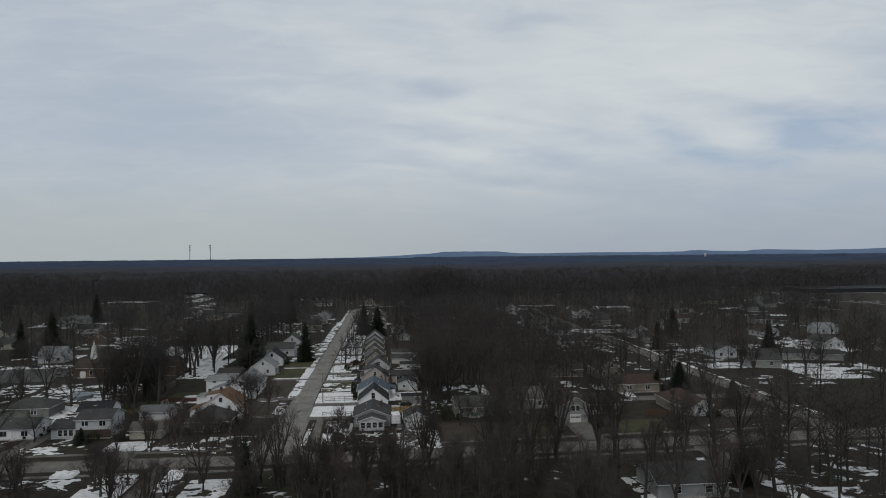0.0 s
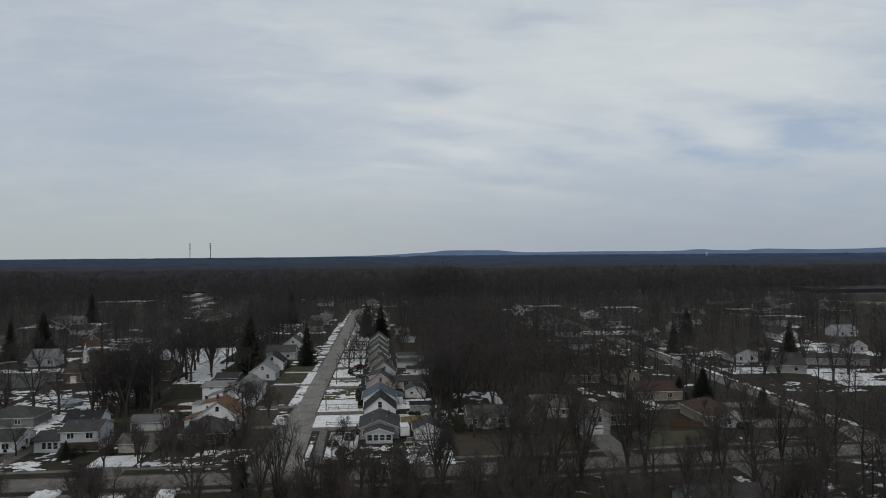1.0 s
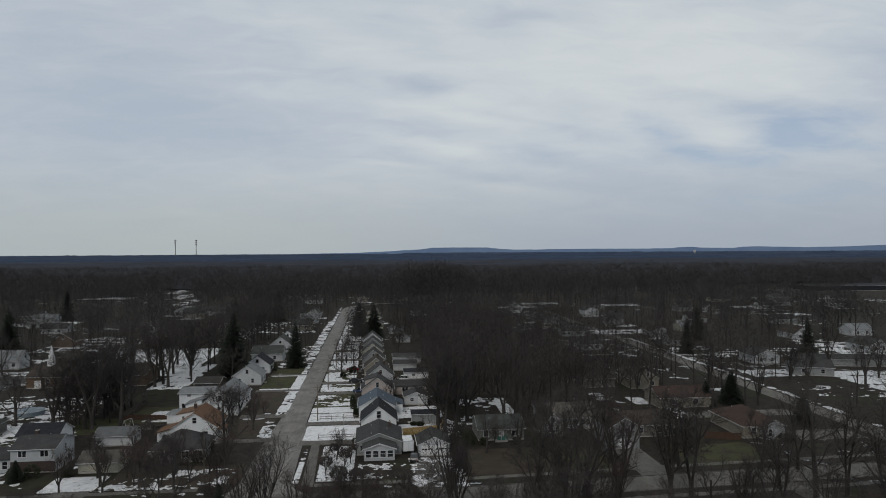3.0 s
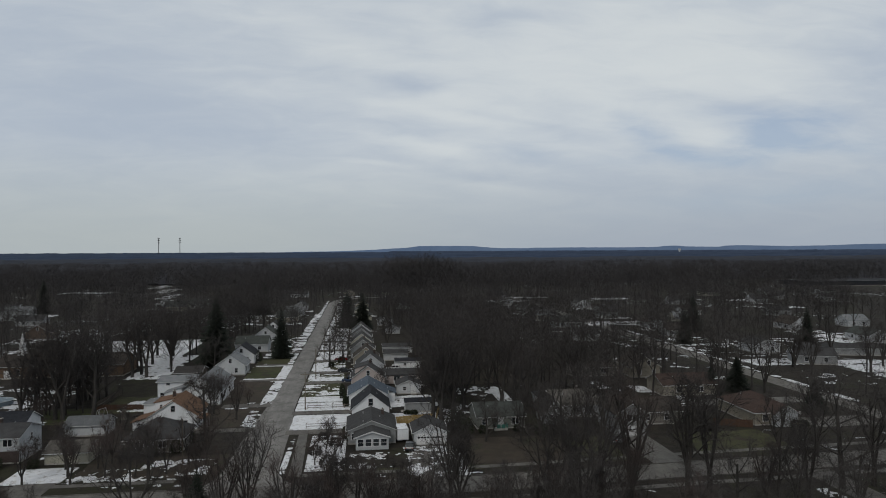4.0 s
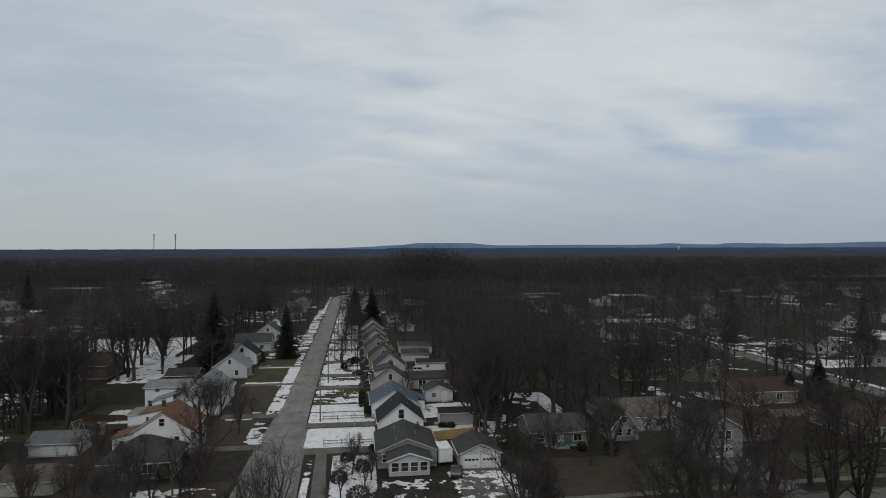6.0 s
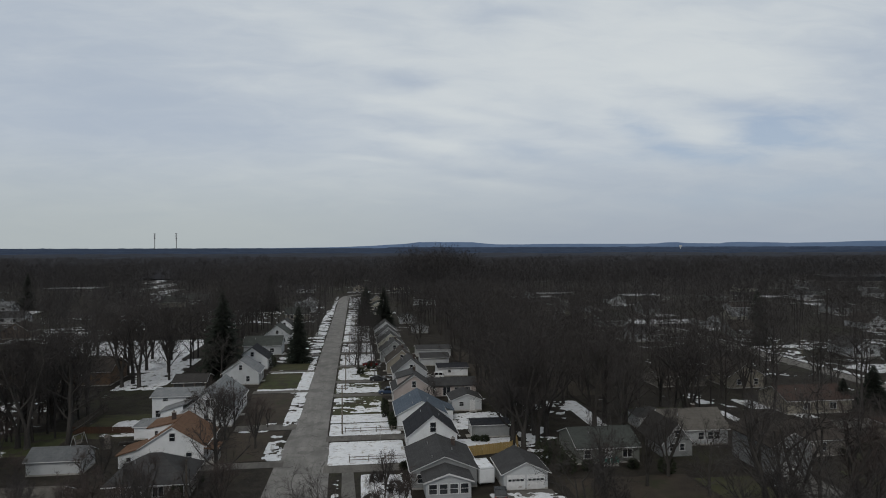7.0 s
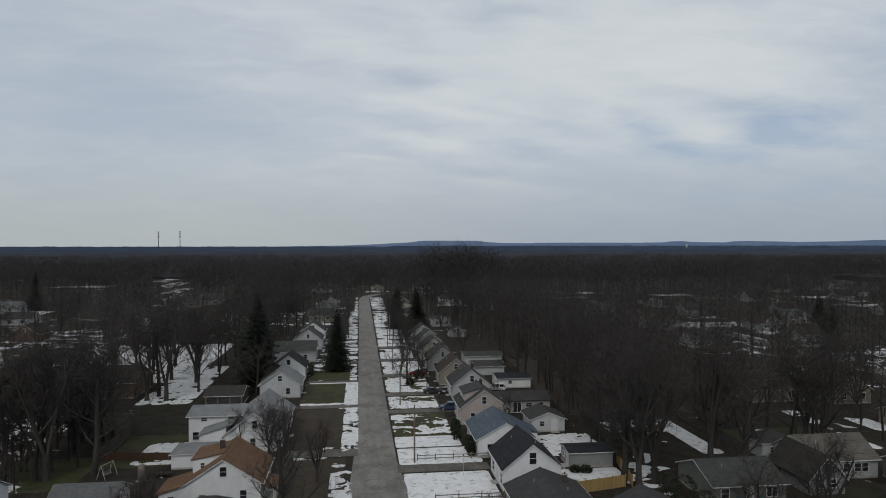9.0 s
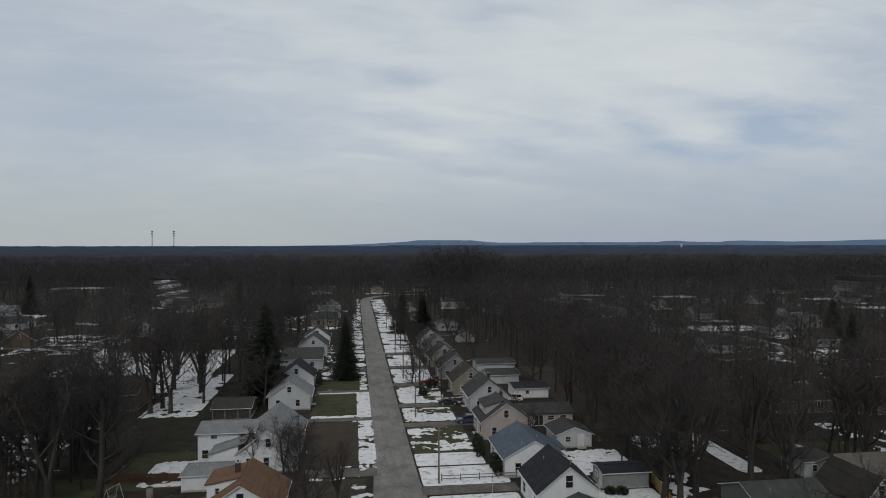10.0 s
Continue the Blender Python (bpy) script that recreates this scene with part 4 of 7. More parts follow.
# split-level house and its neighbours on the cross street
sp = house("house", "grey and white split-level house with a side gable", -47.3, 29.8, 90, 8.6, 8.4, 4.8, 6.3, PALEGREY, R_GREY, [("W", -2.2, 3.2, 1.5, 1.2), ("W", 2.0, 3.2, 1.5, 1.2), ("S", 0.3, 3.4, 0.7, 1.1), ("S", 1.6, 1.0, 0.9, 1.1)], (), vents=2, chimney=(1.8, 2.0, 0.7, 6.9))
# dark facing over the lower part of the front wall
part("lower_wall", boxes("lower_wall", [(-4.36, -4.303, -4.2, 4.2, 0.27, 2.3)], BRICKRED), sp, "dark red-brown lower storey front")
wl = part("side_wing", boxes("side_wing", [(-3.6, 3.6, 4.22, 10.4, 0.0, 2.75)], PALEGREY), sp)
part("wing_roof", prism("wing_roof", [(-4.1, 2.62), (0, 4.0), (4.1, 2.62), (4.1, 2.8), (0, 4.2), (-4.1, 2.8)], 4.22, 10.8, R_GREY), wl)
for u in (5.6, 6.9, 8.2):
    fr, pn = window_meshes(0.95, 1.45)
    part("pane", pn, part("window", fr, wl, m=pose(-3.6, u, 0.75, 0, 0, -90)))
house("house", "dark-roofed rear house behind the split-level", -52.5, 41.5, 90, 7.0, 8.6, 4.0, 5.8, WHITE, R_DARK, (), vents=0)
house("house", "low grey house with a white side gable", -66.5, 30.5, 90, 8.4, 10.0, 2.8, 4.4, WHITE, R_GREEN, [("W", -2.5, 1, 1.5, 1.2), ("W", 2.5, 1, 1.5, 1.2), ("S", 0, 1.0, 0.9, 1.1)], [("W", 0)], vents=2)
house("house", "low house with a dark green-grey hip roof", -76.0, 54.0, 90, 9.6, 13.0, 2.8, 4.8, GREENSIDE, R_GREEN, [("W", -2.5, 1, 1.5, 1.2)], hip=True)
house("house", "brown house with grey roof on the cross street", -88, 34, 90, 9.0, 12.0, 2.8, 4.6, BROWNSIDE, R_GREY, [("W", -2.5, 1, 1.5, 1.2), ("W", 2.5, 1, 1.5, 1.2)])
house("house", "off-white house with a pale roof beyond the church", -116.5, 151.5, 90, 8.5, 10.5, 3.4, 6.6, OFFWHITE, R_LIGHT, [("W", -3, 1.2, 1.2, 1.3), ("W", 1.5, 1.2, 1.2, 1.3), ("S", 0, 3.6, 0.8, 1.2)])
house("house", "white two-storey house beyond the car park", -170, 290, 90, 8.5, 15, 5.4, 7.6, OFFWHITE, R_LIGHT, [("W", -4, 1.2, 1.2, 1.3), ("W", 0, 1.2, 1.2, 1.3), ("W", 4, 1.2, 1.2, 1.3), ("W", -4, 3.7, 1.2, 1.2), ("W", 4, 3.7, 1.2, 1.2)])
ch = house("church", "low brown brick church with a long dark roof and white steeple", -72.5, 117.2, 90, 12.4, 37.0, 3.7, 6.4, CHURCHBRICK, R_BROWN, [("W", 12, 1.0, 1.0, 1.9), ("W", 7, 1.0, 1.0, 1.9), ("W", 1, 1.0, 1.0, 1.9), ("W", -6, 1.0, 1.0, 1.9), ("W", -12, 1.0, 1.0, 1.9)], [("W", 15, 1.8, 2.2)], vents=0, category="church")
st = part("steeple", boxes("steeple", [(-0.95, 0.95, -0.95, 0.95, 5.6, 8.2), (-0.7, 0.7, -0.7, 0.7, 8.2, 9.9)], TRIM, 0.03), ch, "white wooden steeple", pose(0, 13.6, 0))
part("spire", cylinder("spire", 0.75, 0.03, 9.9, 13.2, TRIM, 8), st)
house("house", "brown gabled house with pale rake boards", -121.5, 209, 0, 10, 9, 3.0, 6.2, BROWNSIDE, R_BROWN, [("S", 0, 3.8, 0.8, 1.2)])

# right-hand side, on and beyond the cross street
tl = house("bungalow", "low grey house with a teal porch front and dark roof", 49.6, 41.3, 90, 9.8, 10.6, 2.7, 4.6, GREENSIDE, R_GREEN, [("W", 3.6, 0.95, 1.1, 1.25), ("W", -3.2, 0.95, 1.5, 1.25)], [("W", 0.0, 0.95, 2.0, 0.4, None, "")], vents=1)
TEAL = material("teal_paint", (0.03, 0.115, 0.095), (0.05, 0.16, 0.135), 2.0, 0.6, 0.1)
sb = part("porch", boxes("porch", [(-1.5, 1.5, -1.5, -0.02, -0.1, 0.42)], CONCRETE, 0.02), tl, m=side_pose("W", 9.8, 10.6, 0.3, 0))
for s in (-1.42, -0.5, 0.5, 1.42):
    part("baluster_panel", boxes("baluster_panel", [(s - 0.42, s + 0.42, -1.5, -1.42, 0.45, 1.3)] if abs(s) < 1 else [(s - 0.06, s + 0.06, -1.5, -0.1, 0.45, 1.3)], TEAL, 0.01), sb, "teal painted porch panel")
g1 = house("house", "pale brown-roofed house with a steep front gable", 69.0, 47.6, 90, 8.2, 11.5, 3.0, 5.5, PALEGREY, R_PALETAN, [("W", -3.6, 1.1, 1.0, 1.2), ("W", -2.4, 1.1, 1.0, 1.2), ("W", -0.6, 1.1, 1.0, 1.2)], (), vents=1, chimney=(0.6, -1.5, 0.6, 6.2))
pw = part("front_gable", prism("front_gable", [(-2.7, 0.0), (2.7, 0.0), (2.7, 2.3), (0, 5.4), (-2.7, 2.3)], -9.4, -3.0, GREYSIDE), g1, m=pose(0, 6.6, 0, 0, 0, -90))
part("gable_roof", prism("gable_roof", [(-3.1, 1.86), (0, 5.42), (3.1, 1.86), (3.1, 2.08), (0, 5.66), (-3.1, 2.08)], -9.8, 0.0, R_TAUPE), pw)
part("rake_board", prism("rake_board", [(-3.1, 1.78), (0, 5.34), (3.1, 1.78), (3.1, 2.02), (0, 5.6), (-3.1, 2.02)], -9.85, -9.804, TRIM), pw, "white rake board")
for u, zz in ((-0.9, 1.0), (0.9, 1.0), (0.0, 3.3)):
    fr, pn = window_meshes(0.8, 1.15)
    part("pane", pn, part("window", fr, pw, m=pose(u, -9.4, zz)))
dg = house("house", "low dark-roofed house with a tall front gable over its garage", 83.5, 39.5, 90, 9.0, 15.0, 2.9, 5.0, TAUPESIDE, R_BROWN, [("W", 1.2, 1.0, 1.3, 1.4), ("W", -3.4, 1.0, 1.0, 1.3), ("S", 0.0, 1.0, 1.0, 1.2)], [("W", 3.2)], vents=1)
pw = part("front_gable", prism("front_gable", [(-3.3, 0.0), (3.3, 0.0), (3.3, 4.9), (0, 6.8), (-3.3, 4.9)], -12.9, -2.0, GREYSIDE), dg, m=pose(0, 8.2, 0, 0, 0, -90))
part("gable_roof", prism("gable_roof", [(-3.8, 4.63), (0, 6.82), (3.8, 4.63), (3.8, 4.80), (0, 7.0), (-3.8, 4.80)], -13.3, -1.6, R_BROWN), pw)
part("rake_board", prism("rake_board", [(-3.8, 4.56), (0, 6.75), (3.8, 4.56), (3.8, 4.76), (0, 6.96), (-3.8, 4.76)], -13.35, -13.304, TRIM), pw, "white rake board")
for u in (-0.65, 0.65):
    fr, pn = window_meshes(1.0, 1.35)
    part("pane", pn, part("window", fr, pw, m=pose(u, -12.9, 3.2)))
gd = part("garage_door", boxes("garage_door", [(-1.5, 1.5, -0.05, 0.0, 0.56 * k + 0.1, 0.56 * k + 0.64) for k in range(4)], TRIM, 0.01), pw, "pale panelled lift-up door", pose(0.0, -12.9, 0))
for k in range(4):
    part("pane", boxes("pane", [(-1.3 + 0.7 * k, -0.8 + 0.7 * k, -0.07, -0.05, 1.36, 1.66)], GLASS), gd)
rg = house("bungalow", "tan bungalow with a rust-brown hip roof on the lawn", 110.5, 38.5, 0, 10.2, 15.0, 2.9, 5.4, TAN, R_RUST, [("S", -2.6, 0.95, 1.2, 1.4), ("S", 2.0, 0.95, 1.2, 1.4)], (), hip=True, vents=1)
pw = part("front_gable", prism("front_gable", [(-2.6, 0.0), (2.6, 0.0), (2.6, 2.9), (0, 4.5), (-2.6, 2.9)], -9.2, -6.0, PALEGREY), rg, m=pose(1.4, 0, 0))
part("gable_roof", prism("gable_roof", [(-3.0, 2.7), (0, 4.52), (3.0, 2.7), (3.0, 2.88), (0, 4.72), (-3.0, 2.88)], -9.5, -4.4, R_RUST), pw)
part("rake_board", prism("rake_board", [(-3.0, 2.62), (0, 4.44), (3.0, 2.62), (3.0, 2.82), (0, 4.66), (-3.0, 2.82)], -9.55, -9.504, TRIM), pw, "white rake board")
fr, pn = window_meshes(0.9, 1.5)
part("pane", pn, part("window", fr, pw, m=pose(-1.0, -9.2, 0.9)))
house("house", "tan brick house with a low rust-brown roof", 106, 66, 90, 10, 15, 2.9, 4.9, TAN, R_RUST, [("W", -3, 1, 1.4, 1.3), ("W", 3, 1, 1.4, 1.3)], hip=False, vents=1)
house("house", "cream gabled house with a brown roof", 105, 92, 0, 9, 12, 3.2, 6.0, TAN, R_BROWN, [("S", 1, 3.8, 0.8, 1.2), ("S", -2, 1, 1.0, 1.3), ("S", 2.5, 1, 1.0, 1.3)])
house("house", "low house with a dark brown roof and snow", 90, 94, 90, 8.6, 13, 2.8, 4.2, TAUPESIDE, R_BROWN, [("W", -3, 1, 1.4, 1.3)])
house("house", "small white house with a grey roof among trees", 168.5, 128, 0, 10, 11, 3.2, 5.2, OFFWHITE, R_GREY, [("S", -2.5, 1, 1.2, 1.3), ("S", 2, 1, 1.2, 1.3)])
house("house", "grey house with a grey roof and wide side wing", 172, 103, 70, 9, 13, 3.0, 5.0, GREYSIDE, R_GREY, [("W", -3, 1, 1.2, 1.3), ("W", 3, 1, 1.2, 1.3)])
house("garage", "long low grey garage block with grey roof", 196, 118, 76, 8, 34, 2.6, 3.8, GREYSIDE, R_GREY, (), vents=0, category="garage")
house("house", "grey house with a grey roof on the near side", 81.5, -23.0, 90, 10.5, 13.5, 2.8, 4.9, GREYSIDE, R_GREY, [("W", -3, 1.0, 1.3, 1.2), ("W", 3, 1.0, 1.3, 1.2)], vents=1)
house("school", "long low dark flat-roofed building in the distance", 520, 528, 90, 40, 120, 5, 6.0, R_DARK, R_DARK, (), vents=0, category="school")

# farther houses, glimpsed between the trees
lot = random.Random(5)  # fixed order
FAR_WALLS, FAR_ROOFS = (OFFWHITE, OFFWHITE, PALEGREY, CREAM, TAN, GREYSIDE), (R_GREY, R_GREY, R_BROWN, R_TAUPE, R_LIGHT, R_GREEN)
FAR_WORDS = ("off-white", "off-white", "pale grey", "cream", "tan", "grey")
SPOTS_A1 = ((-98, 338), (-88, 352), (-112, 360), (-150, 262), (-186, 240), (-60, 262), (-48, 236), (-47, 276), (-90, 242), (120, 214), (162, 208), (114, 168), (158, 176), (186, 222), (225, 190), (118, 250), (160, 262), (210, 262), (258, 250), (120, 292), (164, 318), (236, 330), (300, 336), (330, 362), (360, 344), (300, 402), (356, 410), (400, 398), (120, 350), (66, 300), (50, 340), (-30, 440), (10, 452), (44, 460), (-200, 340), (-230, 300), (230, 148),)
SPOTS_A2 = ((262, 196), (-20, 260), (-19, 292), (-19, 330), (21, 262), (20, 296), (20, 330), (236, 100), (226, 64), (250, 130), (-160, 200), (-170, 120), (-150, 60),)
for k, (x, y) in enumerate(SPOTS_A1 + SPOTS_A2):
    i = lot.randrange(6)
    house("house", FAR_WORDS[i] + " house glimpsed between bare winter trees", x, y, lot.choice((0, 90, 90)), lot.uniform(8, 9.5), lot.uniform(10, 14), 2.9, lot.uniform(4.6, 6.2), FAR_WALLS[i], FAR_ROOFS[lot.randrange(6)],
          [("S", -1.8, 1.0, 1.1, 1.3), ("S", 1.8, 1.0, 1.1, 1.3), ("W", -2.5, 1.0, 1.3, 1.3), ("W", 2.5, 1.0, 1.3, 1.3)], vents=0, group="far houses")

# ---- trees ----
rng = np.random.default_rng(11)


class Limbs:
    """Collects tapered tubes and thin twig triangles."""

    def __init__(self):
        self.v, self.f = [], []

    def tube(self, pts, radii, sides):
        n0 = len(self.v)
        for i, (p, r) in enumerate(zip(pts, radii)):
            d = pts[min(i + 1, len(pts) - 1)] - pts[max(i - 1, 0)]
            d = d / (np.linalg.norm(d) + 1e-9)
            a = np.cross(d, (0.31, 0.95, 0.11))
            a /= np.linalg.norm(a) + 1e-9
            b = np.cross(d, a)
            for k in range(sides):
                t = 2 * math.pi * k / sides
                self.v.append(p + r * (math.cos(t) * a + math.sin(t) * b))
        for i in range(len(pts) - 1):
            for k in range(sides):
                q, s = n0 + i * sides + k, n0 + i * sides + (k + 1) % sides
                self.f += [(q, s, s + sides), (q, s + sides, q + sides)]

    def twig(self, p, d, length, w):
        a = np.cross(d, rng.normal(size=3))
        a *= w / (np.linalg.norm(a) + 1e-9)
        n0 = len(self.v)
        self.v += [p - a, p + a, p + d * length]
        self.f.append((n0, n0 + 1, n0 + 2))


def unit(v):
    return v / (np.linalg.norm(v) + 1e-9)


def bend(p, d, length, segs, lift, wob):
    """A wandering branch line that turns upwards."""
    pts = [p]
    for _ in range(segs):
        d = unit(d + np.array((0, 0, lift)) + rng.normal(scale=wob, size=3))
        p = p + d * length / segs
        pts.append(p)
    return pts


def grow_tree(H, spread, limbs, subs, twigs, sprays, stems=1, tw=0.023, up=0.0, bole=1.0):
    """A bare deciduous tree: trunk and limbs, and a crown of branches and twigs."""
    trunk, crown = Limbs(), Limbs()
    starts = []
    if stems > 1:
        trunk.tube([np.array((0, 0, -0.3)), np.array((0, 0, H * 0.02)), np.array((0, 0, H * 0.16))], (H * 0.029, H * 0.022, H * 0.018), 8)
    for s in range(stems):
        if stems == 1:
            lean, foot, r0 = rng.normal(scale=0.05, size=2), np.array((0, 0, -0.3)), H * 0.022
        else:
            # a forked tree: short bole, then stems that spread like a vase
            az = 6.283 * (s + rng.random() * 0.6) / stems
            lean, foot, r0 = np.array((math.cos(az), math.sin(az))) * rng.uniform(0.16, 0.52), np.array((0, 0, H * 0.13)), H * 0.0125 * bole
        d = unit(np.array((lean[0], lean[1], 1.0)))
        pts = bend(foot, d, H * (0.62 if stems == 1 else 0.56), 5, 0.1, 0.06)
        trunk.tube(pts, np.linspace(r0, r0 * 0.4, 6), 7)
        starts.append(pts)
    for k in range(limbs):
        pts = starts[k % stems]
        u = 0.16 + 0.84 * (k + rng.random() * 0.8) / limbs
        i = min(int(u * 5), 4)
        p = pts[i] + (pts[i + 1] - pts[i]) * (u * 5 - i)
        az = k * 2.4 + rng.random() * 0.9
        rise = up + (0.22 + 1.1 * u if stems == 1 else 0.45 + 1.1 * u)
        d = unit(np.array((math.cos(az), math.sin(az), rise * rng.uniform(0.8, 1.2))))
        length = H * spread * (1.08 - 0.45 * u) * rng.uniform(0.75, 1.2)
        lp = bend(p, d, length, 4, 0.10, 0.12)
        r1 = H * 0.0075 * (1.15 - 0.5 * u) * bole
        trunk.tube(lp, np.linspace(r1, r1 * 0.3, 5), 4)
        for j in range(subs):
            v = 0.22 + 0.78 * (j + rng.random()) / subs
            q = min(int(v * 4), 3)
            sp = lp[q] + (lp[q + 1] - lp[q]) * (v * 4 - q)
            sd = unit(unit(lp[q + 1] - lp[q]) + rng.normal(scale=0.62, size=3) + np.array((0, 0, 0.12)))
            sl = length * 0.52 * (1.15 - 0.5 * v) * rng.uniform(0.7, 1.2)
            sub = bend(sp, sd, sl, 2, 0.08, 0.16)
            crown.tube(sub, (H * 0.0026 * bole, H * 0.0017 * bole, H * 0.0008), 3)
            for a in range(twigs):
                w = 0.15 + 0.85 * (a + rng.random()) / twigs
                q2 = min(int(w * 2), 1)
                tp = sub[q2] + (sub[q2 + 1] - sub[q2]) * (w * 2 - q2)
                td = unit(unit(sub[q2 + 1] - sub[q2]) + rng.normal(scale=0.75, size=3) + np.array((0, 0, 0.10)))
                tl = H * rng.uniform(0.06, 0.125)
                crown.twig(tp, td, tl, tw)
                for b in range(sprays):
                    c = 0.2 + 0.75 * rng.random()
                    crown.twig(tp + td * tl * c, unit(td + rng.normal(scale=0.8, size=3) + np.array((0, 0, 0.08))), H * rng.uniform(0.04, 0.085), tw * 0.7)
    return (np.array(trunk.v), np.array(trunk.f)), (np.array(crown.v), np.array(crown.f))


def grow_fir(H, R):
    """A spruce: a straight stem and drooping tiers of needle sprays with a ragged edge."""
    stem, sprays = Limbs(), Limbs()
    stem.tube([np.array((0, 0, -0.2)), np.array((0, 0, H * 0.5)), np.array((0, 0, H))], (H * 0.014, H * 0.008, 0.02), 6)
    z, k = H * 0.05, 0
    while z < H * 0.985:
        f = 1 - (z / H)
        n = int(6 + 11 * f)
        for i in range(n):
            az = 2 * math.pi * (i + rng.random() * 0.7) / n + k
            length = (R * f ** 0.8 + 0.2) * rng.uniform(0.55, 1.2)
            out = np.array((math.cos(az), math.sin(az), 0.0))
            side = np.array((-out[1], out[0], 0.0))
            p = np.array((0, 0, z))
            tip = p + out * length + np.array((0, 0, -length * rng.uniform(0.10, 0.34)))
            for s in range(6):
                a = 0.12 + 0.16 * s + 0.05 * rng.random()
                q = p + (tip - p) * a
                wid = length * 0.30 * (1.1 - 0.75 * a) * rng.uniform(0.7, 1.2) + 0.08
                n0 = len(sprays.v)
                drop = np.array((0, 0, -wid * rng.uniform(0.5, 1.1)))
                sprays.v += [q, q + side * wid + out * wid * 0.6 + drop, q + out * length * 0.24 + np.array((0, 0, 0.05 * rng.normal())), q - side * wid + out * wid * 0.6 + drop * rng.uniform(0.6, 1.2)]
                sprays.f += [(n0, n0 + 1, n0 + 2), (n0, n0 + 2, n0 + 3)]
        z += H * 0.030 * (0.55 + 0.6 * f)
        k += 1.3
    return (np.array(stem.v), np.array(stem.f)), (np.array(sprays.v), np.array(sprays.f))


TREE_KINDS = []
for H, spread, limbs, subs, twigs, sprays, stems in ((17, 0.38, 12, 6, 6, 5, 3), (18, 0.38, 10, 7, 6, 5, 1), (15, 0.36, 13, 6, 6, 5, 5), (17, 0.34, 12, 6, 6, 5, 4), (12, 0.45, 8, 7, 6, 5, 1), (19, 0.35, 12, 6, 6, 5, 1), (9, 0.40, 11, 6, 6, 4, 6), (17, 0.27, 13, 6, 6, 4, 6)):
    t, c = grow_tree(H, spread, limbs, subs, twigs, sprays, stems)
    TREE_KINDS.append((H, mesh_arrays("trunk", *t, BARK), mesh_arrays("crown", *c, REDTWIG if stems > 5 else TWIG)))
t, c = grow_tree(16, 0.30, 36, 5, 5, 3, 7, 0.019, 0.9, 0.62)
TREE_KINDS.append((16, mesh_arrays("trunk", *t, BARK), mesh_arrays("crown", *c, TWIG)))
MASTERS = {}


def tree(kind, x, y, size=1.0, turn=0.0, label="", group="bare trees"):
    """A bare tree standing at (x, y)."""
    H, tm, cm = TREE_KINDS[kind]
    if kind not in MASTERS:
        ob = base("tree", x, y, turn)
        tagged(ob, label or "tall bare winter tree with grey bark and fine twigs", "tree", group)
        part("trunk", tm, ob)
        part("crown", cm, ob)
        MASTERS[kind] = ob
    else:
        ob = copy_thing(MASTERS[kind], pose(x, y, 0, 0, 0, turn))
        ob["label"] = label or "tall bare winter tree with grey bark and fine twigs"
    ob.matrix_basis = pose(x, y, 0, 0, 0, turn) @ Matrix.Diagonal((size, size, size, 1))
    return ob


FIR_KINDS = []
for H, R in ((20, 5.4), (16, 3.5), (9, 3.2)):
    t, c = grow_fir(H, R)
    FIR_KINDS.append((H, mesh_arrays("trunk", *t, BARK), mesh_arrays("needles", *c, NEEDLE)))
FIRS = {}


def fir(kind, x, y, high, turn=0.0, label="dark green spruce with drooping branches"):
    H, tm, cm = FIR_KINDS[kind]
    if kind not in FIRS:
        ob = base("spruce_tree", x, y, turn)
        tagged(ob, label, "tree", "spruces")
        part("trunk", tm, ob)
        part("needles", cm, ob)
        FIRS[kind] = ob
    else:
        ob = copy_thing(FIRS[kind], pose(x, y, 0))
        ob["label"] = label
    k = high / H
    ob.matrix_basis = pose(x, y, 0, 0, 0, turn) @ Matrix.Diagonal((k, k, k, 1))


SPOTS_B1 = ((0, -27.6, 118.5, 24, 0), (1, -9.2, 139, 17.8, 40), (0, 20, 220, 18.5, 90), (0, 12.4, 228, 18.5, 10), (0, -128, 172, 22, 30), (1, -138, 165, 18, 80), (1, -175, 330, 21, 15), (2, 121, 64, 9.5, 0), (1, 202, 147, 15, 70), (1, 150, 150, 15, 5), (1, -38, 300, 20, 44), (1, 64, 260, 15, 120), (0, 175, 190, 17, 200), (1, 100, 205, 13, 20), (1, -64, 300, 17, 160),)
SPOTS_B2 = ((1, -1.6, -16.5, 11.0, 33), (2, 94.6, -21.5, 7.5, 20), (2, 126.3, 40, 8, 75), (2, -48, 20.5, 4.2, 0), (2, 113, 63, 7, 45),)
for kind, x, y, high, turn in SPOTS_B1 + SPOTS_B2:
    fir(kind, x, y, high, turn)

# the trees that stand out
SPOTS_C1 = ((8, 3.2, -7.8, 1.06, 20), (8, -15.5, 58.4, 0.62, 140), (8, 34.5, -3.4, 0.8, 60), (4, -33.6, -7.4, 0.75, 70), (0, -11.6, -10.5, 0.9, 200), (2, 33.2, -2.6, 1.15, 40), (3, 53.0, -3.4, 1.36, 10), (0, 56.8, -3.8, 1.4, 130), (7, 62.0, -4.4, 1.35, 250), (2, 71.5, -4.2, 1.45, 300), (3, 75.0, -4.6, 1.3, 80), (1, 97.0, -6.2, 1.35, 190), (0, 103.0, -5.8, 1.2, 60), (3, 112, -6.5, 1.2, 160), (2, 98.9, 77.3, 1.1, 0), (3, 98.0, 99.0, 1.0, 50), (2, 131, 94.7, 0.75, 10),)
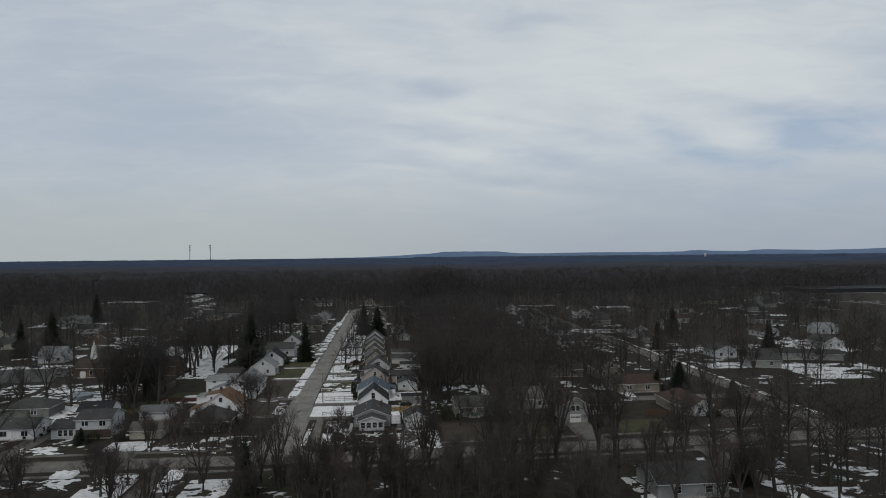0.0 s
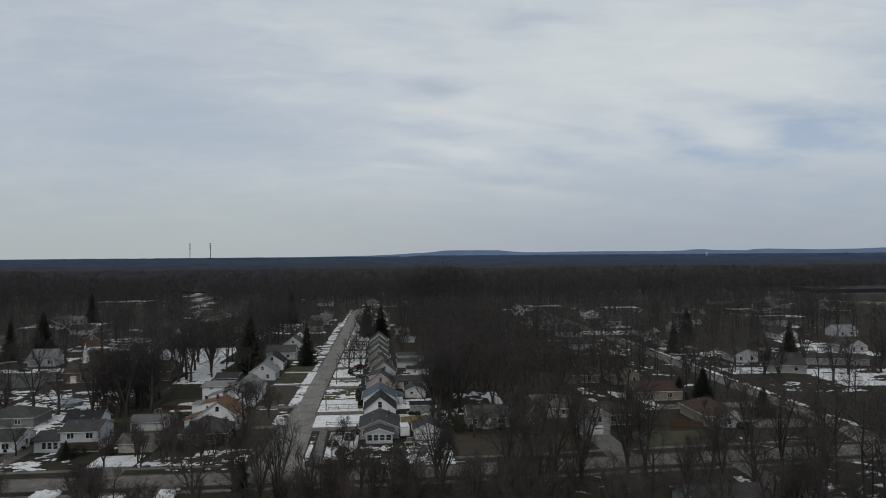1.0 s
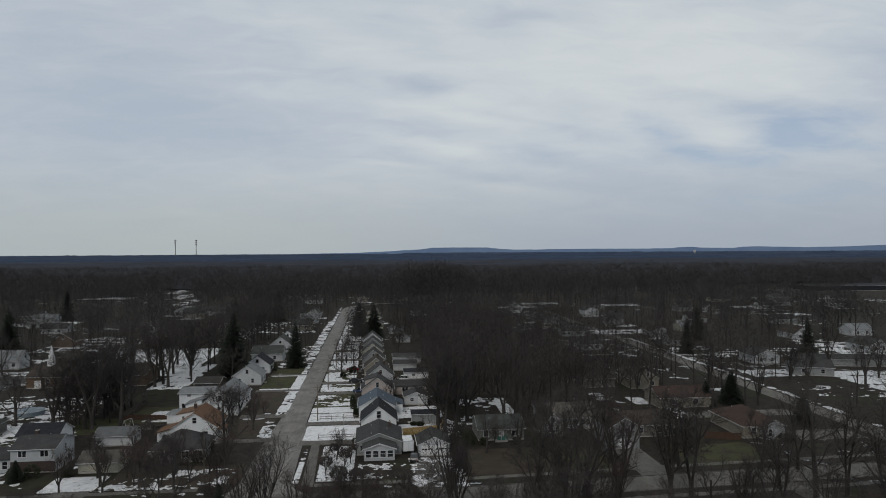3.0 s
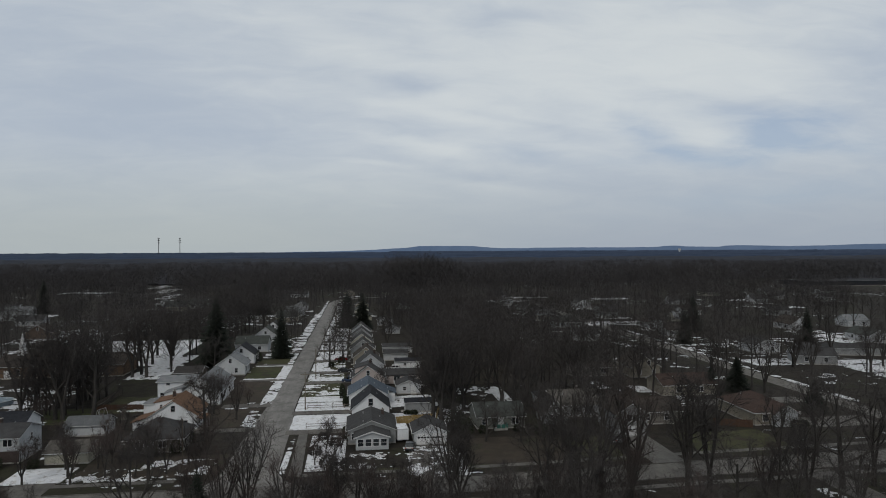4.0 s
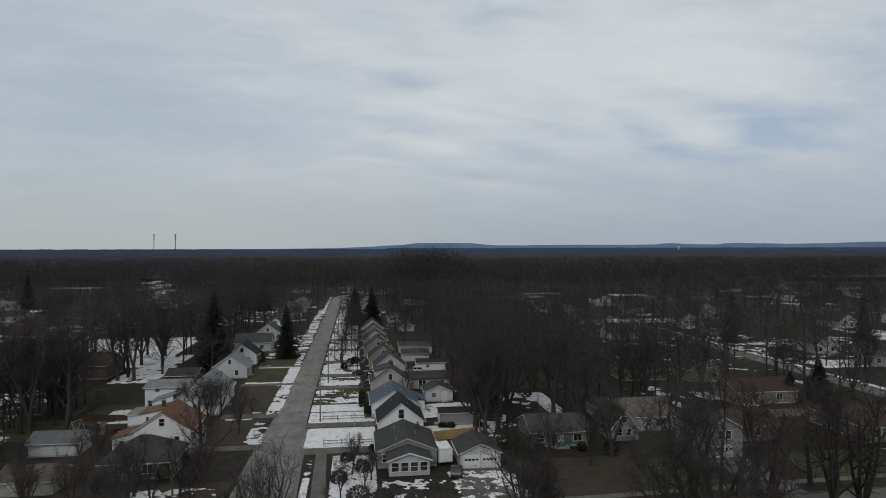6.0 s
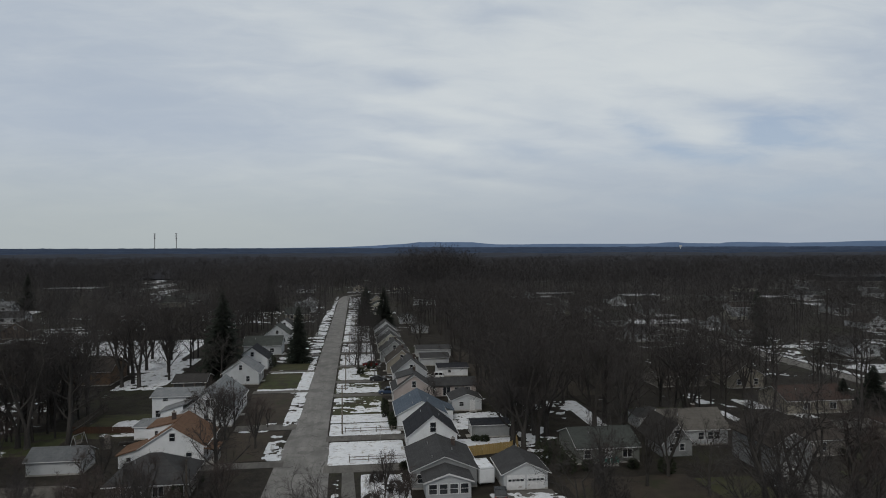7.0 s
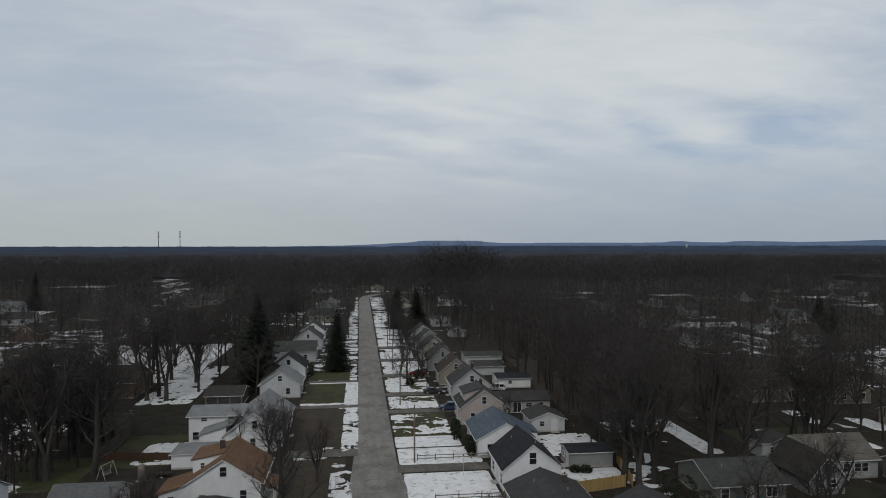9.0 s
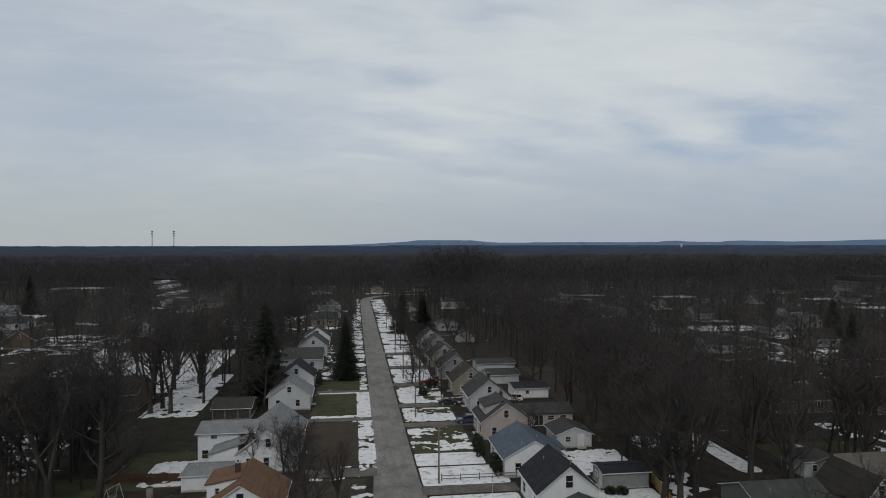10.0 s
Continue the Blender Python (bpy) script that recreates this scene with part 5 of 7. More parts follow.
SPOTS_C2 = ((1, 150.2, 175, 1.0, 0), (0, 157, 159, 1.0, 90), (3, 127.3, 61, 1.0, 200), (0, -82.3, 74.3, 1.1, 0), (2, -66, 150, 1.2, 0), (3, -55.5, 151, 1.2, 70), (0, -62, 166, 1.2, 150), (2, -49, 148, 1.3, 220), (3, -80, 170, 1.2, 10), (2, -47, 138, 1.2, 300), (0, -68, 131, 1.2, 33), (3, -54.5, 125.5, 1.2, 111), (2, -41, 116, 1.0, 9), (3, 76, -33, 0.9, 0), (7, 84, -34, 0.85, 40),)
SPOTS_C3 = ((2, 89, -31, 1.0, 80), (1, 72, -29, 0.85, 10), (7, 80, -12, 0.7, 60), (4, 44.5, 27.5, 1.0, 0), (2, 56.5, 29.5, 0.85, 50), (6, 47.5, 33.8, 0.6, 0), (3, 51.5, 26, 0.7, 100), (4, 33, 194, 1.0, 0), (2, 30.5, 225, 0.9, 80), (2, 36, 226, 1.0, 10), (0, 29, 195, 0.8, 10), (6, -37.0, 13.6, 0.95, 0), (2, -31, 16.5, 0.6, 50), (6, -27.5, 20.5, 0.85, 140), (6, -24.5, 15.5, 0.9, 200),)
SPOTS_C4 = ((7, -18.5, 21.5, 0.62, 70), (6, -14.5, 16, 0.9, 10), (6, -42.5, 39.8, 0.55, 50), (6, -33, 39.6, 0.6, 0), (2, -29.5, 38.2, 0.55, 90), (6, -9, 14.2, 0.75, 99), (4, -19.5, 15, 0.6, 60), (5, 35.7, 46.2, 1.32, 20), (1, 41.9, 53.6, 1.45, 100), (0, 44.0, 53.3, 1.5, 200), (3, 40.2, 45.5, 1.3, 10), (0, 53.5, 53.5, 1.4, 50), (5, 58, 60, 1.3, 150), (3, 75, 60, 1.3, 0), (3, 72.5, 53, 1.35, 220),)
SPOTS_C5 = ((3, 69.5, 27, 0.9, 30), (0, -73.7, 156, 1.35, 0), (1, -58.2, 139, 1.3, 60), (0, -51.4, 131.5, 1.3, 200), (2, -44.2, 127.4, 1.45, 300), (3, -50.4, 108.4, 1.4, 20), (0, -46.0, 107.6, 1.4, 140), (1, -49.0, 112.4, 1.3, 260), (1, -43.2, 59.4, 1.35, 0), (0, -51, 58.2, 1.3, 70), (3, -47.5, 71, 1.25, 200), (5, -56.5, 60, 1.2, 100), (5, -12.3, 35.2, 0.98, 10), (7, -9.2, 52.5, 0.62, 80), (6, -18.0, 66.2, 1.1, 0),)
SPOTS_C6 = ((6, -15.6, 68.5, 1.0, 90), (6, -22.5, 67.8, 0.9, 190), (1, 9.2, 119.5, 0.85, 140), (4, 8.0, 132, 0.9, 40), (0, 9.5, 146, 0.75, 80), (6, -22, 20.5, 0.75, 33), (6, -9.5, 24, 0.9, 133), (4, 12.5, 26.5, 0.55, 50), (6, 15.5, 24, 0.6, 10), (2, 158, 92, 0.95, 0), (0, 128, 84, 0.7, 0), (4, 105, 24, 0.55, 90), (6, -8.8, 66, 0.55, 0), (1, -27, 112, 0.8, 20), (3, 40, 86, 1.4, 0),)
SPOTS_C8 = ((0, 84, -13.5, 0.85, 25), (2, 91, -17.5, 0.85, 95), (5, 79.5, -15.5, 0.75, 165), (3, 100.5, -21, 0.85, 235), (1, 39.6, 68, 0.95, 10), (0, 39, 98, 0.9, 80), (5, 38.6, 124, 0.95, 160), (6, 36.6, 82, 0.7, 230), (6, 27.6, 99.5, 0.5, 300), (0, 30, 161, 0.8, 50), (4, 29.5, 176, 0.8, 130), (6, 37.4, 64.5, 0.75, 20), (0, -112, 136.6, 1.0, 20), (3, -121, 139.5, 1.0, 90), (1, -104, 141, 0.95, 160), (0, -98, 66, 1.1, 230), (2, -84, 62, 1.0, 300), (5, -70, 63.5, 1.05, 45), (4, -60.5, 24, 0.8, 15), (1, 81.4, 13.4, 1.0, 150), (0, 104.2, 9.6, 1.05, 270), (3, 96.4, 9.2, 0.85, 330), (1, 58.6, 21, 0.7, 70), (0, 60.5, 55.5, 1.1, 130), (5, 56.4, 47.6, 1.1, 190), (0, 37.4, 44.6, 1.3, 40), (3, 88, -10.5, 1.0, 75), (2, 104, -16, 1.0, 135), (0, 111, -24, 1.05, 195), (5, 98, -27, 0.9, 255), (1, 70, -20, 0.9, 315), (2, 92, -31, 0.9, 5), (3, 107, -9.5, 1.05, 65),)
SPOTS_C7 = ((1, 43, 78, 1.4, 70), (5, 42, 66, 1.4, 170), (0, 24.6, 74.2, 0.5, 60),)
for kind, x, y, size, turn in SPOTS_C1 + SPOTS_C2 + SPOTS_C3 + SPOTS_C4 + SPOTS_C5 + SPOTS_C6 + SPOTS_C7 + SPOTS_C8:
    tree(kind, x, y, size, turn)

for k in range(12):
    tree(6, rng.uniform(-60, -47), rng.uniform(54, 84), rng.uniform(0.55, 0.85), rng.uniform(0, 360), "low bare undergrowth in the dark thicket")
# low twiggy trees in the corner lots and farther yards
for kind, x, y, size, turn in ((2, -33, 20.5, 0.6, 0), (7, -26, 23, 0.5, 40), (2, -22, 25.2, 0.55, 90), (3, -12, 21, 0.6, 10), (2, -16.5, 12.8, 0.7, 200), (7, -29, 12.6, 0.55, 300), (2, -38.8, 22.6, 0.42, 0), (6, -10.5, 30.5, 0.6, 70),
                               (6, 11, 17, 0.7, 0), (6, 14.5, 20.5, 0.6, 50), (7, 12.8, 30, 0.4, 9), (2, 158, 84, 1.0, 0)):
    tree(kind, x, y, size, turn, "small bare tree with many upright stems")
for kind, x, y, size, turn in ((3, 178, 84, 1.1, 40), (0, 160, 96, 1.0, 80), (2, 190, 93, 1.1, 160), (3, 205, 96, 1.1, 220), (0, 226, 92, 1.1, 10), (2, 242, 120, 1.2, 60), (3, 186, 112, 1.1, 20), (0, 214, 110, 1.1, 99)):
    tree(kind, x, y, size, turn)

# kept open: roads, yards, buildings (x0, x1, y0, y1)
SPOTS_D1 = [(-16.5, 16, 8, 112), (-5.5, 8.5, 110, 420), (-16.5, 8, 110, 148), (-420, 440, -4.5, 12), (131, 149, 10, 420), (15, 28, 8, 245), (26, 39, 18, 60), (27, 38, 70, 95), (28, 41, 104, 120), (26, 38, 126, 152), (29, 38, 198, 208), (-36, -14, 26.5, 72), (-46, -16, 68, 98), (-45, -32, 23.5, 64), (-60, -40, 24, 50), (-90, -59, 50, 98), (-75, -58, 18, 40), (-85, -66, 44, 62),]
SPOTS_D2 = [(-97, -80, 26, 42), (-96, -52, 104, 126), (-150, -92, 100, 160), (-92, -44, 128, 192), (-44, -30, 64, 130), (-52, -40, 86, 128), (43.5, 56.5, 31, 47), (58, 76, 36, 53), (75, 94, 32, 50), (70, 82, 9, 34), (100, 118, 26, 48), (97, 116, 57, 75), (99, 111, 82, 100), (82, 98, 87, 100), (160, 176, 118, 138), (158, 184, 90, 110), (178, 216, 105, 130), (46, 62, 56, 76),]
SPOTS_D3 = [(-28, -14, 104, 140), (-30, -14, 150, 210), (-134, -120, 214, 228), (152, 176, 62, 88), (-44, -37, -16, -4), (-25, -16, -20, -4), (92, 104, -24, 3), (73, 90, -34, -15),]
SPOTS_D4 = [(-124, -114, 350, 400), (-138, -124, 400, 450), (-150, -138, 450, 510), (-174, -156, 510, 580), (-198, -180, 580, 660), (190, 232, 330, 396), (270, 318, 268, 366), (108, 150, 350, 386), (-210, -160, 262, 324), (400, 640, 430, 560), (176, 200, 70, 108), (212, 240, 130, 174), (126, 170, 205, 236)]
OPEN = SPOTS_D1 + SPOTS_D2 + SPOTS_D3 + SPOTS_D4


FAR_LOTS = [(o.location.x, o.location.y) for o in bpy.data.objects if o.get("group") == "far houses"]


def clear(x, y, pad=0.0):
    return all((x - a) ** 2 + (y + 7 - b) ** 2 > 110 for a, b in FAR_LOTS) and all(not (a - pad < x < b + pad and c - pad < y < d + pad) for a, b, c, d in OPEN)


spots = []


def scatter(n, x0, x1, y0, y1, gap, tries=40):
    got = 0
    for _ in range(n * tries):
        if got >= n:
            break
        x, y = rng.uniform(x0, x1), rng.uniform(y0, y1)
        if clear(x, y, 0.5) and all((x - a) ** 2 + (y - b) ** 2 > gap * gap for a, b in spots):
            spots.append((x, y))
            got += 1


scatter(26, 105, 165, -36, -7, 5.0)
scatter(3, 44, 70, -22, -9, 6.0)
scatter(7, -80, -50, -30, -5, 6.5)
scatter(4, -110, -64, 13, 24, 6.0)
scatter(7, -58, -46.5, 54, 82, 4.4)
scatter(22, 38, 66, 56, 200, 7.0)
scatter(12, -130, -90, 40, 100, 8.0)
scatter(5, -60, -30, 194, 240, 5.5)
scatter(16, 9, 15, 112, 250, 5.0)
scatter(10, -15, -6, 150, 260, 6.0)
scatter(20, 62, 170, 56, 150, 8.0)
scatter(18, -130, 160, 100, 190, 7.0)
NEAR = list(spots)
for k in range(38):
    x, y = rng.uniform(8, 104), rng.uniform(-40, -15)
    if clear(x, y):
        tree(int(rng.choice((1, 2, 3, 7))), x, y, rng.uniform(0.55, 0.9), rng.uniform(0, 360), "bare tree with reddish-brown upright twigs")
# low, bushy young trees along the near side of the cross street
for k in range(74):
    x, y = rng.uniform(-48, 62), rng.uniform(-26, -5.5)
    if clear(x, y):
        tree(int(rng.choice((2, 4, 6, 7), p=(0.3, 0.3, 0.15, 0.25))), x, y, rng.uniform(0.5, 0.85), rng.uniform(0, 360), "young bare tree with fine upright twigs")
# those farther off join the thicket below
BACK = [(x, y) for x, y in NEAR if y > 84 or x > 98 or x < -72]
for x, y in [p for p in NEAR if p not in BACK]:
    k = int(rng.choice((0, 1, 2, 3, 4, 5), p=(0.24, 0.22, 0.14, 0.18, 0.1, 0.12)))
    tree(k, x, y, rng.uniform(1.0, 1.42) * (0.7 if abs(x) < 16 else 1.0), rng.uniform(0, 360))


def merge(kinds, places):
    """One mesh out of many small trees; places: x, y, z, size, turn."""
    vs, fs, n0 = [], [], 0
    for i, (x, y, z, s, a) in enumerate(places):
        v, f = kinds[i % len(kinds)]
        c, q = math.cos(a), math.sin(a)
        w = np.empty_like(v)
        w[:, 0], w[:, 1], w[:, 2] = x + s * (c * v[:, 0] - q * v[:, 1]), y + s * (q * v[:, 0] + c * v[:, 1]), z + s * v[:, 2]
        vs.append(w)
        fs.append(f + n0)
        n0 += len(v)
    return np.concatenate(vs), np.concatenate(fs)


def light_tree(H, wide, limbs, blades, tw, long):
    """A farther tree: a stem, limbs, and a rounded crown filled with loose twig blades."""
    t = Limbs()
    t.tube([np.array((0, 0, -0.2)), np.array((rng.normal() * 0.3, rng.normal() * 0.3, H * 0.4)), np.array((0, 0, H * 0.8))], (H * 0.014, H * 0.009, H * 0.003), 3)
    for k in range(limbs):
        u = 0.3 + 0.65 * (k + rng.random()) / limbs
        az = 2.4 * k + rng.random()
        d = unit(np.array((math.cos(az), math.sin(az), rng.uniform(0.5, 1.5))))
        t.twig(np.array((0, 0, H * 0.75 * u)), d, H * wide * (1.2 - 0.4 * u), H * 0.007)
    lumps = [unit(rng.normal(size=3)) * np.array((wide * 0.6, wide * 0.6, 0.24)) * H for _ in range(6)]
    for k in range(blades):
        c = lumps[k % 6] + np.clip(rng.normal(size=3), -1.7, 1.7) * np.array((0.42, 0.42, 0.36)) * wide * H * 0.8
        p = np.array((0, 0, H * 0.64)) + c
        p[2] = min(max(p[2], H * 0.16), H * rng.uniform(0.86, 1.0))
        d = unit(unit(c) * 0.7 + rng.normal(scale=0.7, size=3) + np.array((0, 0, 0.25)))
        t.twig(p, d, H * long * rng.uniform(0.6, 1.3), tw)
    return np.array(t.v), np.array(t.f)


NEARSTUFF = [light_tree(H, sp, 11, 760, 0.028, 0.085) for H, sp in ((16, 0.34), (18, 0.30), (15, 0.36), (19, 0.29))]
places = [(x, y, 0.0, rng.uniform(0.9, 1.25) * (0.7 if abs(x) < 16 else 1.0), rng.uniform(0, 6.28)) for x, y in BACK]
for x0, x1, y0, y1, n, gap in ((38, 72, 60, 260, 70, 5.0), (-58, -46.5, 54, 84, 12, 3.2), (-44, -30, 140, 240, 22, 4.5), (62, 131, 52, 210, 64, 5.5), (147, 290, 12, 240, 120, 5.5), (-210, -90, 20, 230, 64, 6.0), (40, 62, 62, 130, 22, 5.0), (-44, -28, 130, 240, 14, 4.5), (-72, -56, 92, 104, 5, 4.0)):
    got = 0
    for _ in range(n * 30):
        if got >= n:
            break
        x, y = rng.uniform(x0, x1), rng.uniform(y0, y1)
        if clear(x, y, 0.5) and all((x - a) ** 2 + (y - b) ** 2 > gap * gap for a, b in spots):
            spots.append((x, y))
            places.append((x, y, 0.0, rng.uniform(0.9, 1.3), rng.uniform(0, 6.28)))
            got += 1
tagged(new("copse", mesh_arrays("copse", *merge(NEARSTUFF, places), TWIG)), "dense brown thicket of bare trees behind the houses", "woods", kind="stuff")

MID = [light_tree(H, sp, 6, 225, 0.068, 0.10) for H, sp in ((16, 0.36), (18, 0.32), (14, 0.38), (17, 0.31), (19, 0.30), (15, 0.34))]
places, taken = [], set()
for _ in range(30000):
    if len(places) >= 2150:
        break
    y = 195 + 430 * rng.random() ** 0.85
    x = rng.uniform(-0.72, 0.80) * (y + 130)
    cell = (int(x // 7), int(y // 7))
    clump = noise.noise((x * 0.016, y * 0.011, 6.0)) + 0.5 * noise.noise((x * 0.05, y * 0.03, 2.0))
    if clear(x, y, 1.0) and cell not in taken and clump > -0.46:
        taken.add(cell)
        tall = 1.0 + 0.42 * math.exp(-(((x - 62) / 45) ** 2 + ((y - 410) / 60) ** 2))
        places.append((x, y, 0.0, rng.uniform(0.74, 1.12) * (1.0 + 0.34 * clump) * tall, rng.uniform(0, 6.28)))
for k in range(46):
    places.append((64 + rng.normal() * 19, 412 + rng.normal() * 14, 0.0, rng.uniform(1.65, 2.05), rng.uniform(0, 6.28)))
for cx, cy, r, n, tall in ((335, 520, 40, 46, 1.35), (250, 350, 26, 26, 1.2), (-70, 420, 35, 34, 1.25), (-250, 400, 40, 40, 1.25), (150, 470, 45, 50, 1.3), (20, 520, 40, 40, 1.25), (-330, 560, 60, 50, 1.3)):
    for k in range(n):
        x, y = cx + rng.normal() * r, cy + rng.normal() * r * 0.6
        if clear(x, y):
            places.append((x, y, 0.0, rng.uniform(0.85, 1.1) * tall, rng.uniform(0, 6.28)))
tagged(new("woods", mesh_arrays("woods", *merge(MID, places), MIDWOODS)), "bare winter woods between the far houses", "woods", kind="stuff")

FAR = [light_tree(H, 0.36, 0, 48, 0.21, 0.15) for H in (15, 17, 18, 16, 19, 14)]
places = []
for _ in range(6200):
    y = 520 + 640 * rng.random() ** 1.3
    x = rng.uniform(-0.78, 0.86) * (y + 140)
    clump = noise.noise((x * 0.009, y * 0.005, 3.0)) + 0.4 * noise.noise((x * 0.03, y * 0.02, 8.0))
    if clear(x, y, 2.0) and clump > -0.45:
        places.append((x, y, 0.0, rng.uniform(0.72, 1.05) * (1.0 + 0.3 * clump), rng.uniform(0, 6.28)))
tagged(new("far_woods", mesh_arrays("far_woods", *merge(FAR, places), WOODS)), "dark bare woods that reach to the horizon", "woods", kind="stuff")

# the closed canopy farther off: uneven sheets of crowns, haze painted as bluer colour


def canopy(name, y0, y1, rows, cols, low, mat, label):
    cv, cf = [], []
    for i in range(rows):
        y = y0 + (y1 - y0) * (i / (rows - 1)) ** 1.5
        for j in range(cols):
            x = (-0.95 + 2.05 * j / (cols - 1)) * (y + 140)
            h = 10.5 + 2.2 * noise.noise((x * 0.012, y * 0.012, 0.0)) + 3.0 * noise.noise((x * 0.005, y * 0.003, 5.0)) + 3.4 * (rng.random() - 0.5) - low * max(0.0, 1.0 - (y - y0) / 420)
            cv.append((x + rng.uniform(-2, 2), y + rng.uniform(-2, 2), h))
    for i in range(rows - 1):
        for j in range(cols - 1):
            a = i * cols + j
            cf += [(a, a + 1, a + cols + 1), (a, a + cols + 1, a + cols)]
    tagged(new(name, mesh_arrays(name, np.array(cv), np.array(cf), mat)), label, "woods", kind="stuff")


canopy("far_canopy", 640, 1330, 60, 300, 9.0, CANOPY, "dark winter treetops stretching far away, faintly blued for haze")
canopy("hazy_canopy", 1250, 1900, 30, 260, 6.0, HAZECANOPY, "distant winter treetops, coloured blue-grey for haze")
# the navy colour stands in for haze over the farthest woods
canopy("horizon_woods", 1780, 4520, 44, 220, 5.0, HAZEWOODS, "far woods under the horizon, navy for painted haze")


def ridge(name, y, points, mat, label):
    """A far rise: its skyline, (x, z), set on a broad foot."""
    vs, fs = [], []
    for x, z in points:
        k = y / math.hypot(x, y)  # the rise keeps its distance all round
        vs += [(x * k, y * k, -2.0), (x * k, y * k + 60, 36 + (z - 36) * k), (x * k, y * k + 320, -2.0)]
    for i in range(len(points) - 1):
        a = 3 * i
        fs += [(a, a + 3, a + 4, a + 1), (a + 1, a + 4, a + 5, a + 2)]
    tagged(new(name, mesh_of(name, vs, fs, mat)), label, "hills", kind="structure")


# the skyline of the hills: (x, z), with flat tops and short steps
HILL_LINE = ((-4200, 15), (-1300, 15), (-500, 17), (-119, 23), (120, 32), (222, 39), (330, 44), (372, 49), (410, 54), (440, 56.5), (600, 57), (810, 56), (889, 47.5), (1008, 40), (1226, 39), (1268, 43), (1628, 43.5), (1954, 42.5),
             (2201, 45), (2263, 52), (2346, 54.5), (2450, 47.5), (2702, 45.5), (2752, 53), (2871, 57), (3041, 53), (3298, 48.5), (3427, 51), (3592, 53), (3811, 60), (3942, 64), (4300, 66), (6000, 60))


def skyline(x):
    z = float(np.interp(x, [p[0] for p in HILL_LINE], [p[1] for p in HILL_LINE]))
    return z + 1.2 * noise.noise((x * 0.004, 3.0, 0)) + 0.9 * noise.noise((x * 0.02, 7.0, 0)) + 0.5 * noise.noise((x * 0.06, 2.0, 0))


# both rises carry the haze as blue in their colour
ridge("backdrop_hills", 4480, [(x, skyline(x)) for x in range(-4200, 6000, 20)], HAZEHILLS, "far wooded hills on the horizon, tinted blue for haze")
ridge("backdrop_woods", 4300, [(x, 17 + (5.0 if x > 200 else 0.0) + 3.0 * noise.noise((x * 0.01, 1.0, 0)) + 2.2 * noise.noise((x * 0.05, 5.0, 0))) for x in range(-4200, 6000, 22)], HAZEWOODS, "far woods along the horizon, coloured navy for haze")

# ---- poles, towers ----


def utility_pole(x, y, high, arms=1, label="weathered wooden utility pole with a crossarm"):
    ob = base("utility_pole", x, y)
    tagged(ob, label, "pole", "utility poles")
    part("pole", cylinder("pole", 0.15, 0.11, -0.2, high, POLEWOOD, 10), ob)
    for k in range(arms):
        ar = part("crossarm", boxes("crossarm", [(-1.1, 1.1, -0.06, 0.06, high - 0.75 - 0.9 * k, high - 0.62 - 0.9 * k)], POLEWOOD, 0.01), ob)
        for s in (-0.95, -0.45, 0.45, 0.95):
            part("insulator", cylinder("insulator", 0.05, 0.03, high - 0.62 - 0.9 * k, high - 0.45 - 0.9 * k, DARKMETAL, 8, s, 0), ar)
    return ob


for x, y, h, n in ((5.86, 58.9, 9.4, 1), (5.86, 97.2, 9.2, 1), (6.2, 137, 9.2, 1), (6.4, 176, 9.2, 1), (8.0, 198, 9.2, 1), (6.6, 240, 9.2, 1), (94.0, 0.6, 9.6, 1), (150.5, 128, 10, 1), (-13.2, 21.5, 8.2, 0)):
    utility_pole(x, y, h, n)


def wire(p, q, sag):
    c = bpy.data.curves.new("wire", "CURVE")
    c.dimensions, c.bevel_depth, c.bevel_resolution = "3D", 0.014, 0
    s = c.splines.new("POLY")
    s.points.add(12)
    for i in range(13):
        t = i / 12
        s.points[i].co = (p[0] + (q[0] - p[0]) * t, p[1] + (q[1] - p[1]) * t, p[2] + (q[2] - p[2]) * t - 4 * sag * t * (1 - t), 1)
    c.materials.append(DARKMETAL)
    tagged(new("wire", c), "thin dark overhead wire sagging between poles", "wire", "overhead wires")


for a, b in (((5.86, 58.9), (5.86, 97.2)), ((5.86, 97.2), (6.2, 137)), ((6.2, 137), (6.4, 176)), ((6.4, 176), (6.6, 240))):
    for s in (-0.95, 0.95):
        wire((a[0] + s, a[1], 8.75), (b[0] + s, b[1], 8.7), 0.6)


def mast(x, y, z, high, label):
    """A far lattice mast with three rings of aerials."""
    ob = base("radio_mast", x, y, 0, z)
    tagged(ob, label, "mast", "radio masts")
    part("mast_shaft", cylinder("mast_shaft", 2.1, 1.5, 0, high, DARKMETAL, 6), ob)
    for k in (0.72, 0.86, 0.99):
        part("antenna_ring", boxes("antenna_ring", [(-6, 6, -1, 1, high * k - 2, high * k + 2), (-1, 1, -6, 6, high * k - 2, high * k + 1)], DARKMETAL), ob)


mast(-1219, 4150, 8, 100, "tall thin dark radio mast on the horizon")
mast(-1093, 4150, 8, 101, "tall radio mast with three aerial rings")
wt = base("water_tower", 1974, 3757)
tagged(wt, "small white water tower above far woods", "water tower")
part("column", cylinder("column", 4, 3, 0, 24, TRIM, 10), wt)
part("tank", cylinder("tank", 7, 9, 20, 33, TRIM, 14), wt)

